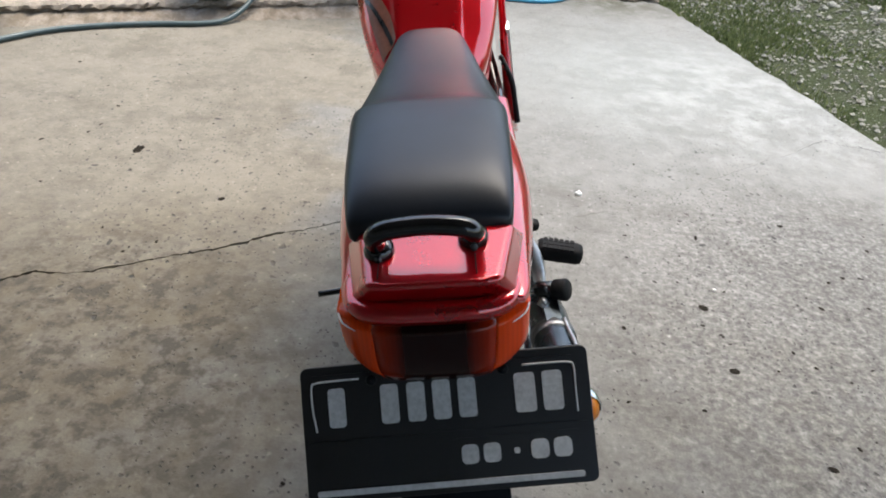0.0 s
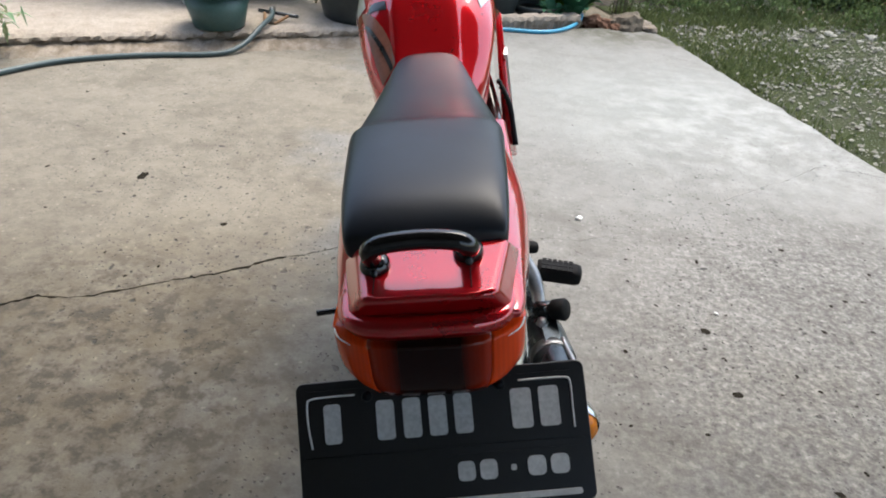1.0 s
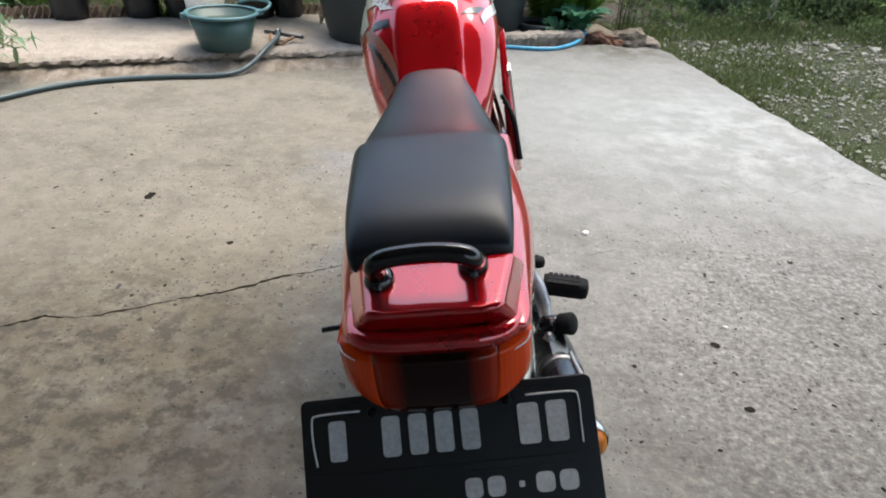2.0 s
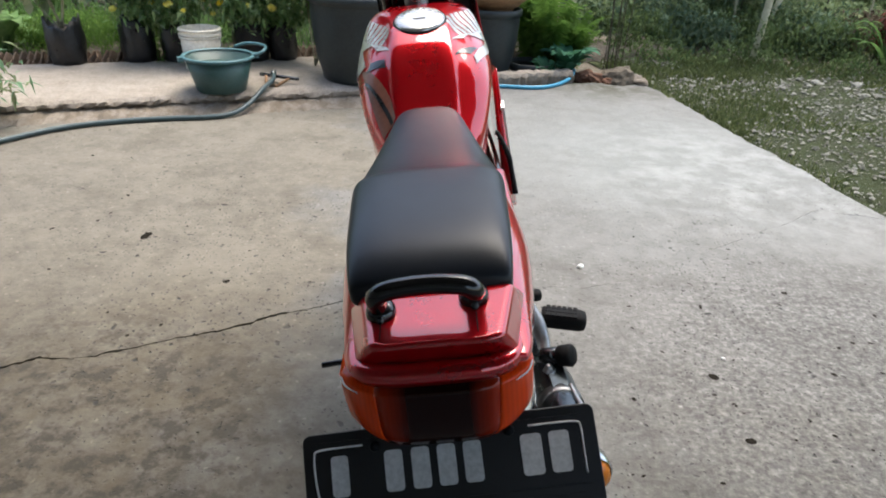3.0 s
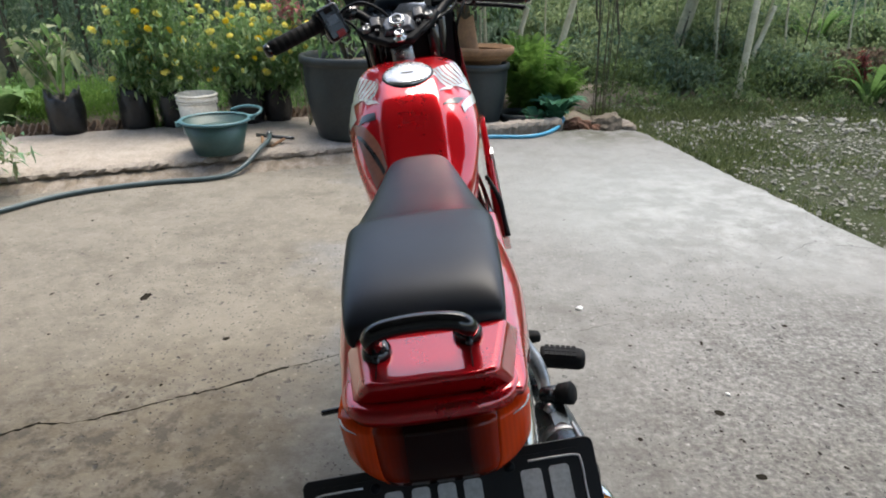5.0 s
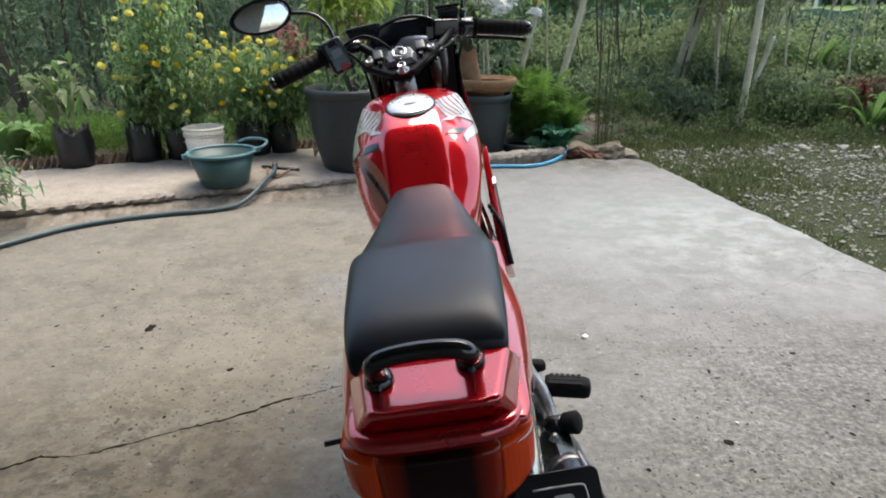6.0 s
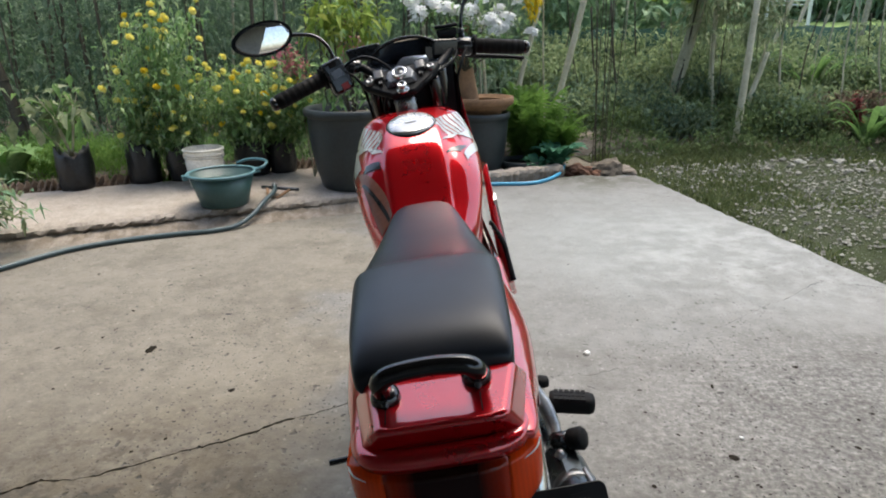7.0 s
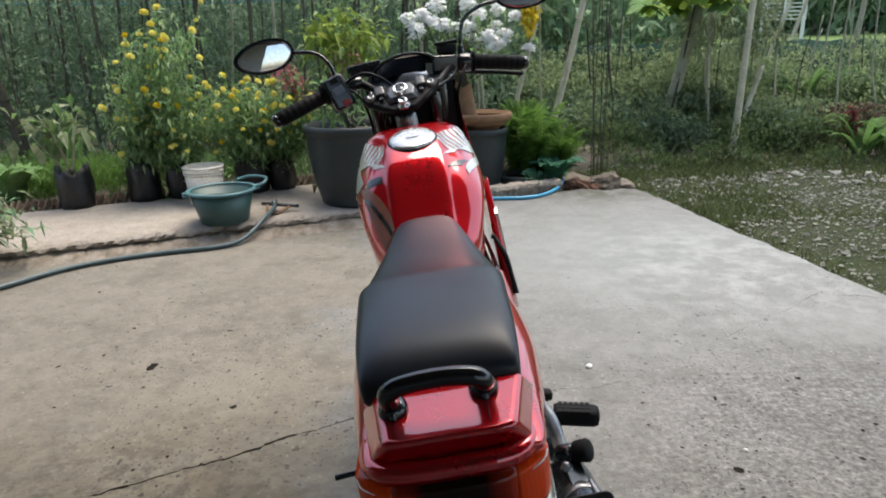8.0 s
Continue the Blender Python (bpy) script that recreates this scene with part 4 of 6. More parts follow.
part("perch_bolt", rod((-0.128, 1.047, 1.022), (-0.128, 1.043, 1.026), 0.0045, 8), CHROME, perch)
hsm = along((0.157, 1.102, 1.018), (0.087, 1.087, 1.025))
sw = part("switch_box", moved(block(-0.020, 0.020, -0.020, 0.021, 0.034, 0.100), hsm), SATIN_BLACK, bar_r, smooth=False)
soften(sw, 0.007, 3)
col = part("throttle_housing", moved(lathe([(0.010, -0.004), (0.0205, -0.003), (0.0225, 0.002), (0.0225, 0.026), (0.0200, 0.030), (0.0185, 0.034)], 24), hsm), SATIN_BLACK, bar_r, "round throttle housing")
part("housing_screw", moved(lathe([(0.0005, 0.0235), (0.0035, 0.0232), (0.0040, 0.021)], 8), hsm @ Matrix.Translation((0, 0, 0.014)) @ pose(0, 0, 0, 90, 0, 25)), CHROME, col)
part("starter_button", moved(block(-0.007, 0.007, -0.025, -0.018, 0.048, 0.062), hsm), RUBBER, bar_r, smooth=False)
part("kill_switch", moved(block(-0.006, 0.006, -0.024, -0.018, 0.074, 0.090), hsm), LOCK_GREY, bar_r, smooth=False)
res = part("brake_reservoir", loft([[(x, y, z) for x, y in ((0.079 + e, 1.090 + e), (0.131 - e, 1.090 + e), (0.131 - e, 1.134 - e), (0.079 + e, 1.134 - e))] for z, e in ((1.040, 0.006), (1.052, 0.002), (1.068, 0.0))]), SATIN_BLACK, bar_r, "small black brake fluid box", smooth=False)
soften(res, 0.003)
lid = part("reservoir_lid", block(0.076, 0.134, 1.087, 1.137, 1.0685, 1.0775), BLACK_PLASTIC, bar_r, smooth=False)
soften(lid, 0.003)
for x in (0.084, 0.126):
    part("lid_screw", rod((x, 1.092, 1.077), (x, 1.092, 1.0795), 0.003, 8), STEEL, lid)
mount = part("mirror_mount", rod((0.139, 1.104, 1.030), (0.141, 1.108, 1.056), 0.0095, 14, 0.0075), SATIN_BLACK, bar_r)
part("mount_nut", rod((0.1405, 1.107, 1.052), (0.1415, 1.109, 1.062), 0.0085, 6), DARK_STEEL, mount)
part("bar_bracket", moved(block(-0.016, 0.016, -0.023, 0.004, 0.100, 0.116), hsm), SATIN_BLACK, bar_r, smooth=False)
part("clutch_lever", tube([(-0.145, 1.085, 1.018), (-0.19, 1.092, 1.005), (-0.26, 1.07, 0.975), (-0.31, 1.045, 0.955)], [0.007, 0.006, 0.0055, 0.007], 10, 5), DARK_STEEL, bar_l)
part("brake_lever", tube([(0.122, 1.125, 1.005), (0.160, 1.135, 0.994), (0.233, 1.147, 0.980), (0.284, 1.145, 0.969), (0.290, 1.145, 0.967)], [0.007, 0.006, 0.0055, 0.0055, 0.0085], 10, 5), BLACK_PLASTIC, bar_r)


def mirror(c, turn, stalk, flip, lab):
    m = Matrix.Translation(c) @ pose(0, 0, 0, *turn)
    arm = part("mirror", tube(stalk, 0.0048, 10, 6), BLACK_GLOSS, bike, lab)
    ring = lambda r, d, n=40: [m @ Vector((flip * (0.074 * r * math.cos(2 * math.pi * i / n) * (1 + 0.10 * math.cos(2 * math.pi * i / n))), d, 0.040 * r * math.sin(2 * math.pi * i / n) - 0.006 * r * math.cos(2 * math.pi * i / n))) for i in range(n)]
    part("mirror_shell", loft([ring(0.5, -0.001), ring(0.955, -0.003), ring(0.965, -0.0065), ring(0.990, -0.0065), ring(1.0, -0.003), ring(0.97, 0.018), ring(0.75, 0.034), ring(0.25, 0.042)]), BLACK_PLASTIC, arm)
    part("mirror_glass", loft([ring(q, -0.0044 - 0.0022 * (1 - q * q)) for q in (0.96, 0.8, 0.6, 0.4, 0.2, 0.02)]), MIRROR, arm, "oval mirror glass")
    return arm


mirror((-0.331, 1.08, 1.1095), (-3, 0, 14), [(-0.172, 1.060, 1.015), (-0.178, 1.070, 1.045), (-0.190, 1.080, 1.074), (-0.216, 1.086, 1.098), (-0.258, 1.094, 1.107), (-0.290, 1.100, 1.108)], -1, "oval black mirror on a bent stalk, reflecting grey and white")
mirror((0.305, 1.12, 1.162), (3, 0, -14), [(0.140, 1.105, 1.035), (0.143, 1.112, 1.07), (0.149, 1.116, 1.10), (0.164, 1.12, 1.127), (0.205, 1.124, 1.146), (0.250, 1.128, 1.152)], 1, "oval black mirror on a bent stalk")

# steering head, fork tops, ignition and dash
CL = Matrix.Translation((-0.021, 0.982, 0.973)) @ pose(0, 0, 0, 36, -5.5, 0)
clamp = part("top_clamp", moved(deck_mesh([(-0.098, 0.030, 0), (-0.045, 0.046, 0), (0.045, 0.046, 0), (0.098, 0.030, 0), (0.084, 0.002, 0), (0.026, -0.046, 0), (-0.026, -0.046, 0), (-0.084, 0.002, 0)],
                                          [(-0.100, 0.032, -0.016), (-0.045, 0.048, -0.016), (0.045, 0.048, -0.016), (0.100, 0.032, -0.016), (0.086, 0.000, -0.016), (0.027, -0.048, -0.016), (-0.027, -0.048, -0.016), (-0.086, 0.000, -0.016)]), CL), BLACK_PLASTIC, bike, "black cast steering clamp")
soften(clamp, 0.006, 3)
ign = part("ignition_plate", moved(loft([[(-0.036, -0.022, 0.0), (0.036, -0.022, 0.0), (0.040, 0.004, 0.0), (0.030, 0.026, 0.0), (-0.030, 0.026, 0.0), (-0.040, 0.004, 0.0)], [(-0.026, -0.016, 0.013), (0.026, -0.016, 0.013), (0.032, 0.004, 0.014), (0.024, 0.021, 0.015), (-0.024, 0.021, 0.015), (-0.032, 0.004, 0.014)]]), CL), LOCK_GREY, clamp, "blue-grey ignition housing", smooth=False)
soften(ign, 0.0025, 2)
part("ignition_lock", moved(lathe([(0.0110, 0.0165), (0.0125, 0.0195), (0.0165, 0.0200), (0.0185, 0.0175), (0.0190, 0.008)], 28), CL @ Matrix.Translation((0, 0.006, 0))), CHROME, clamp, "bright ring of the ignition lock")
part("lock_face", moved(lathe([(0.0005, 0.0172), (0.0112, 0.0172), (0.0118, 0.0150)], 24), CL @ Matrix.Translation((0, 0.006, 0))), LOCK_GREY, clamp)
part("key_slot", moved(block(-0.0012, 0.0012, -0.006, 0.006, 0.0170, 0.0178), CL @ Matrix.Translation((0, 0.006, 0))), RUBBER, clamp, smooth=False)
part("steering_nut", moved(lathe([(0.0005, 0.014), (0.0060, 0.014), (0.0068, 0.0165), (0.0095, 0.0165), (0.0105, 0.014), (0.0105, 0.006), (0.0150, 0.005), (0.0155, 0.0)], 24), CL @ Matrix.Translation((0, -0.035, 0))), CHROME, clamp, "bright steering stem nut")
for s in (-1, 1):
    part("fork_cap", moved(lathe([(0.0005, 0.007), (0.0045, 0.007), (0.0055, 0.009), (0.0085, 0.008), (0.0105, 0.004), (0.011, 0.0)], 20), CL @ Matrix.Translation((s * 0.073, 0.014, 0))), STEEL, clamp, "grey metal fork cap")
    bc = part("bar_clamp", moved(block(-0.012, 0.012, -0.010, 0.022, -0.004, 0.012), CL @ Matrix.Translation((s * 0.050, 0.018, 0))), SATIN_BLACK, clamp, smooth=False)
    soften(bc, 0.004)
    part("clamp_bolt", moved(lathe([(0.0005, 0.006), (0.0025, 0.006), (0.0030, 0.009), (0.0050, 0.009), (0.0055, 0.006), (0.0055, 0.0)], 6), CL @ Matrix.Translation((s * 0.048, -0.002, 0))), DARK_STEEL, clamp)
    part("fork_tube", rod((-0.012 + s * 0.070, 1.052, 0.840), (-0.016 + s * 0.070, 1.002, 0.968), 0.0150, 20), BLACK_GLOSS, clamp, "black fork tube")
part("steering_head", rod((-0.012, 1.02, 0.80), (-0.020, 0.965, 0.937), 0.026, 24), STEEL, bike, "grey metal steering head")
# cowl of the dash
rings = []
for i in range(19):
    a = radians(200 - 220 * i / 18)
    c, s = math.cos(a), max(-0.1, math.sin(a))
    cx = -0.006
    rings.append([(cx + 0.090 * c, 1.075, 1.002 + 0.056 * s + 0.006 * c), (cx + 0.098 * c, 1.068, 1.002 + 0.063 * s + 0.006 * c), (cx + 0.102 * c, 1.10, 1.000 + 0.066 * s + 0.006 * c), (cx + 0.090 * c, 1.20, 0.985 + 0.055 * s), (cx + 0.080 * c, 1.20, 0.985 + 0.046 * s), (cx + 0.082 * c, 1.115, 1.005 + 0.056 * s)])
dash = part("dash_cowl", loft(rings), BLACK_GLOSS, bike, "curved black cowl over the instruments")
rows = []
for y, z, w in ((1.030, 0.985, 0.086), (1.046, 0.997, 0.090), (1.066, 1.004, 0.092), (1.086, 1.014, 0.090), (1.100, 1.032, 0.080), (1.108, 1.054, 0.050)):
    rows.append([(-0.008 + w * k / 6, y + 0.006 * (1 - (k / 6) ** 2), z) for k in range(-6, 7)])
part("dash_panel", loft(rows, closed=False, caps=False), DASH_FACE, dash, "smoky instrument panel")
# extra pane laid over the panel to stand for its sky reflection
part("dash_sky_pane", loft([[(-0.040, 1.038, 0.990), (0.014, 1.034, 0.986), (0.050, 1.038, 0.990)], [(-0.026, 1.050, 1.006), (0.014, 1.048, 1.005), (0.050, 1.050, 1.004)], [(-0.012, 1.060, 1.018), (0.016, 1.060, 1.018), (0.046, 1.060, 1.014)]], closed=False, caps=False), DASH_SKY, dash, "added pale pane for the sky reflection on the instrument panel")
part("dash_well", body([(1.085, 0.09, 1.000, 0.975, 3), (1.13, 0.09, 1.01, 0.95, 3)], 3, 20), BLACK_PLASTIC, dash).location.x = -0.022
pod = part("side_pod", deck_mesh([(-0.152, 1.100, 1.053), (-0.110, 1.095, 1.057), (-0.062, 1.095, 1.060), (-0.062, 1.150, 1.056), (-0.140, 1.150, 1.048)],
                                 [(-0.142, 1.102, 1.028), (-0.108, 1.098, 1.024), (-0.070, 1.098, 1.016), (-0.070, 1.150, 1.016), (-0.132, 1.150, 1.026)]), SATIN_BLACK, bike, "pointed black wing of the cowl", smooth=False)
soften(pod, 0.004, 2)
# front cowl sides, black inside and red outside, down to the tank
for s in (-1, 1):
    off = 0.012
    part("cowl_inner", deck_mesh([(s * 0.108 + off, 1.00, 0.800), (s * 0.100 + off, 1.045, 0.985), (s * 0.098 + off, 1.16, 1.005), (s * 0.085 + off, 1.20, 0.84)],
                                         [(s * 0.104 + off, 1.003, 0.800), (s * 0.096 + off, 1.048, 0.985), (s * 0.094 + off, 1.16, 1.005), (s * 0.081 + off, 1.20, 0.84)]), BLACK_GLOSS, bike, smooth=False)
    outer = part("cowl_side", deck_mesh([(s * 0.122 + off, 1.02, 0.780), (s * 0.106 + off, 1.07, 0.905), (s * 0.100 + off, 1.18, 0.955), (s * 0.095 + off, 1.24, 0.78)],
                                        [(s * 0.110 + off, 1.025, 0.780), (s * 0.100 + off, 1.075, 0.905), (s * 0.096 + off, 1.18, 0.955), (s * 0.087 + off, 1.24, 0.78)]), RED, bike, "red headlamp cowl side")
    soften(outer, 0.005)
shroud = part("fork_shroud", block(-0.105, 0.112, 1.045, 1.13, 0.84, 0.992), BLACK_PLASTIC, bike, smooth=False)
soften(shroud, 0.012)
part("headlamp", body([(1.18, 0.085, 0.99, 0.79, 3), (1.24, 0.088, 0.97, 0.79, 3), (1.28, 0.07, 0.94, 0.81, 3)], 4, 28), BLACK_PLASTIC, bike)
# cables and lines over the head
for pts, r in (([(-0.160, 1.04, 1.012), (-0.130, 1.03, 1.029), (-0.095, 1.03, 1.033), (-0.058, 1.03, 1.012), (-0.036, 1.035, 0.984), (-0.02, 1.06, 0.95)], 0.0035), ([(0.125, 1.10, 1.045), (0.115, 1.06, 1.0), (0.06, 0.99, 0.975), (0.03, 0.965, 0.955), (0.0, 0.985, 0.93)], 0.0032),
               ([(0.16, 1.10, 1.035), (0.128, 1.05, 0.985), (0.112, 1.045, 0.94), (0.110, 1.05, 0.86)], 0.0035), ([(-0.16, 1.06, 1.010), (-0.125, 1.03, 0.985), (-0.11, 1.035, 0.94), (-0.105, 1.05, 0.86)], 0.0035), ([(-0.02, 0.99, 0.97), (-0.05, 0.97, 0.95), (-0.07, 1.0, 0.91), (-0.06, 1.05, 0.86)], 0.004)):
    part("cable", tube(pts, r, 8, 6), BLACK_PLASTIC, bike)

# side covers and the tall panels below the tank
for s in (-0.86, 1):
    cov = part("side_cover", deck_mesh([(s * 0.122, 0.56, 0.66), (s * 0.118, 0.30, 0.66), (s * 0.108, 0.34, 0.50), (s * 0.110, 0.56, 0.48)],
                                       [(s * 0.06, 0.58, 0.66), (s * 0.06, 0.30, 0.66), (s * 0.06, 0.34, 0.50), (s * 0.06, 0.58, 0.48)]), RED, bike, "red side cover")
    soften(cov, 0.008, 3)
    shr = part("side_panel", deck_mesh([(s * 0.146, 0.90, 0.768), (s * 0.149, 0.82, 0.66), (s * 0.166, 0.80, 0.50), (s * 0.186, 0.95, 0.40), (s * 0.184, 1.08, 0.52), (s * 0.152, 1.06, 0.74)],
                                       [(s * 0.135, 0.91, 0.75), (s * 0.132, 0.83, 0.66), (s * 0.140, 0.81, 0.50), (s * 0.150, 0.95, 0.41), (s * 0.145, 1.07, 0.52), (s * 0.130, 1.05, 0.73)]), RED, bike, "red panel beside the engine")
    soften(shr, 0.012, 4)
    part("panel_stripe", deck_mesh([(s * 0.1520, 0.84, 0.69), (s * 0.1535, 0.86, 0.70), (s * 0.1765, 0.91, 0.50), (s * 0.1750, 0.89, 0.49)],
                                   [(s * 0.145, 0.84, 0.69), (s * 0.147, 0.86, 0.70), (s * 0.168, 0.91, 0.50), (s * 0.1665, 0.89, 0.49)]), SILVER, shr, "pale stripe", smooth=False)
    part("frame_tube", tube([(s * 0.05, 1.02, 0.80), (s * 0.115, 0.85, 0.60), (s * 0.115, 0.60, 0.56), (s * 0.09, 0.30, 0.60), (s * 0.07, 0.05, 0.63)], 0.014, 12, 5), BLACK_GLOSS, bike)
lever = part("kick_lever", tube([(0.118, 0.66, 0.697), (0.127, 0.645, 0.681), (0.136, 0.625, 0.658), (0.140, 0.610, 0.627), (0.143, 0.592, 0.592)], [0.0040, 0.0045, 0.0055, 0.0050, 0.0060], 10, 5), BLACK_PLASTIC, bike, "dark ribbed lever")
for k in range(5):
    c = Vector((0.118, 0.66, 0.697)).lerp(Vector((0.136, 0.625, 0.658)), 0.1 + 0.2 * k)
    part("lever_rib", moved(lathe([(0.003, -0.002), (0.0058, -0.001), (0.0058, 0.001), (0.003, 0.002)], 10), along(c, Vector((0.143, 0.592, 0.592)))), RUBBER, lever)

# engine, wheels, fork and stand
eng = part("engine", block(-0.12, 0.12, 0.58, 0.90, 0.24, 0.46), DARK_STEEL, bike, "grey metal engine block", smooth=False)
soften(eng, 0.04, 4)
part("cylinder", rod((0, 0.80, 0.42), (0, 0.88, 0.60), 0.065, 24), DARK_STEEL, eng)
for i in range(7):
    p = Vector((0, 0.80, 0.42)).lerp(Vector((0, 0.88, 0.60)), 0.2 + 0.11 * i)
    part("fin", moved(lathe([(0.06, -0.002), (0.088, -0.002), (0.088, 0.002), (0.06, 0.002)], 24), along(p, (0, 0.88 + 0.01 * i, 0.65 + 0.02 * i))), DARK_STEEL, eng)


def wheel(y, r, tyre_r):
    w = part("wheel", moved(lathe([(r - tyre_r * 1.5, -0.018), (r - tyre_r * 1.1, -0.022), (r - tyre_r * 1.1, 0.022), (r - tyre_r * 1.5, 0.018), (r - tyre_r * 1.5, -0.018)], 40), Matrix.Translation((0, y, r)) @ pose(0, 0, 0, 0, 90, 0)), STEEL, bike, "spoked wheel with a black tyre")
    ring = [(r - tyre_r + tyre_r * math.cos(2 * math.pi * i / 16), tyre_r * 0.95 * math.sin(2 * math.pi * i / 16)) for i in range(17)]
    part("tyre", moved(lathe(ring, 48), Matrix.Translation((0, y, r)) @ pose(0, 0, 0, 0, 90, 0)), RUBBER, w)
    part("hub", rod((-0.05, y, r), (0.05, y, r), 0.05, 24), STEEL, w)
    for i in range(24):
        a = 2 * math.pi * i / 24
        s = 0.03 if i % 2 else -0.03
        part("spoke", rod((s, y + 0.045 * math.cos(a), r + 0.045 * math.sin(a)), (0, y + (r - tyre_r * 1.45) * math.cos(a + 0.25), r + (r - tyre_r * 1.45) * math.sin(a + 0.25)), 0.0018, 5), CHROME, w)
    return w


wheel(0.10, 0.29, 0.048)
wheel(1.36, 0.285, 0.042)
for s in (-1, 1):
    part("fork_leg", rod((s * 0.072, 1.02, 0.985), (s * 0.072, 1.36, 0.285), 0.017, 18), BLACK_GLOSS, bike)
    part("fork_slider", rod((s * 0.072, 1.21, 0.60), (s * 0.072, 1.365, 0.275), 0.025, 18), DARK_STEEL, bike)
    part("swing_arm", rod((s * 0.085, 0.58, 0.34), (s * 0.075, 0.10, 0.29), 0.018, 12), BLACK_GLOSS, bike)
    part("shock_absorber", rod((s * 0.10, 0.13, 0.33), (s * 0.095, 0.28, 0.60), 0.022, 14), CHROME, bike)
fen = []
for i in range(15):
    a = radians(150 - 130 * i / 14)
    y, z = 1.36 + 0.31 * math.cos(a), 0.285 + 0.31 * math.sin(a)
    fen.append([(-0.055, y, z - 0.03), (-0.045, y, z), (0, y, z + 0.014), (0.045, y, z), (0.055, y, z - 0.03), (0.045, y, z - 0.006), (0, y, z + 0.008), (-0.045, y, z - 0.006)])
part("front_fender", loft(fen), RED, bike, "red front fender")
part("side_stand", tube([(-0.09, 0.60, 0.30), (-0.14, 0.59, 0.17), (-0.205, 0.58, 0.035)], 0.010, 10, 4), BLACK_GLOSS, bike)
part("stand_foot", moved(block(-0.03, 0.03, -0.02, 0.02, -0.004, 0.004), Matrix.Translation((-0.208, 0.58, 0.030)) @ pose(0, 0, 0, 0, 7.5, 0)), BLACK_GLOSS, bike, smooth=False)

# footrests, exhaust and its stay on the right; stubs on the left
part("footrest_stay", tube([(0.110, 0.46, 0.520), (0.134, 0.442, 0.445), (0.154, 0.422, 0.413), (0.162, 0.400, 0.384), (0.158, 0.370, 0.366), (0.150, 0.335, 0.356), (0.148, 0.300, 0.340), (0.150, 0.265, 0.326)], [0.016, 0.016, 0.014, 0.0125, 0.0115, 0.0095, 0.008, 0.007], 14, 5), ALLOY, bike, "bright worn metal footrest stay")


def footrest(a, b, r, lab):
    a, b = Vector(a), Vector(b)
    m = along(a, b)
    length = (b - a).length
    pts = [(math.copysign(abs(math.cos(t)) ** 0.6, math.cos(t)) * r, math.copysign(abs(math.sin(t)) ** 0.6, math.sin(t)) * r * 0.85) for t in (2 * math.pi * i / 20 for i in range(20))]
    prof = [(0.86, 0), (1.0, 0.004), (1.0, length - 0.012), (0.85, length - 0.003), (0.4, length)]
    peg = part("footrest", moved(loft([[(x * s, y * s, z) for x, y in pts] for s, z in prof]), m), RUBBER, bike, lab)
    pitch = (length - 0.024) / 6
    for i in range(6):
        for k in range(3):
            z0, x0 = 0.008 + pitch * i, -r * 0.84 + k * r * 0.58
            part("tread_block", moved(block(x0, x0 + r * 0.50, r * 0.72, r * (0.885 if k == 1 else 0.865), z0, z0 + pitch - 0.002), m), RUBBER, peg, smooth=False)
    return peg


footrest((0.166, 0.449, 0.405), (0.246, 0.432, 0.397), 0.0195, "black rubber passenger footrest with a block tread")
part("footrest_pin", rod((0.145, 0.450, 0.396), (0.215, 0.440, 0.388), 0.006), CHROME, bike)
footrest((0.165, 0.665, 0.315), (0.200, 0.665, 0.312), 0.014, "black rubber rider footrest")
part("rest_arm", rod((0.10, 0.665, 0.318), (0.17, 0.665, 0.315), 0.009), BLACK_GLOSS, bike)
MUF_A, MUF_B = Vector((0.157, 0.345, 0.374)), Vector((0.168, 0.01, 0.420))
muf = part("muffler", moved(lathe([(0.0005, 0), (0.016, 0), (0.025, 0.010), (0.0315, 0.032), (0.0335, 0.06), (0.0335, 0.20), (0.030, 0.215), (0.016, 0.22), (0.014, 0.23), (0.0005, 0.23)], 36), along(MUF_A, MUF_B)), MUFFLER, bike, "dark chromed muffler")
part("muffler_band", moved(lathe([(0.0335, -0.010), (0.0355, -0.009), (0.0355, 0.009), (0.0335, 0.010)], 32), along(MUF_A.lerp(MUF_B, 0.36), MUF_B)), STEEL, muf)
part("exhaust_pipe", tube([(0.06, 0.92, 0.52), (0.10, 1.0, 0.38), (0.120, 0.86, 0.24), (0.135, 0.66, 0.27), (0.148, 0.48, 0.34), (0.157, 0.345, 0.374)], 0.015, 14, 5), MUFFLER, bike)
stay = part("muffler_stay", deck_mesh([(0.146, 0.318, 0.428), (0.149, 0.226, 0.424), (0.171, 0.222, 0.423), (0.176, 0.238, 0.424), (0.174, 0.300, 0.430)], [(0.146, 0.318, 0.415), (0.149, 0.226, 0.419), (0.171, 0.222, 0.418), (0.176, 0.238, 0.418), (0.174, 0.300, 0.418)]), MUFFLER, bike, "blue-grey muffler bracket", smooth=False)
soften(stay, 0.002)
part("bracket_lug", moved(lathe([(0.0005, 0.007), (0.0050, 0.007), (0.0062, 0.004), (0.0062, 0.0), (0.0105, -0.001), (0.0105, -0.004)], 6), Matrix.Translation((0.151, 0.270, 0.428))), ALLOY, stay)
part("strap", tube([(0.178, 0.236, 0.4225), (0.180, 0.210, 0.4235), (0.183, 0.180, 0.428), (0.184, 0.150, 0.4325)], [0.0028, 0.0035, 0.0035, 0.0025], 8, 4), ALLOY, stay, "bright strap edge")
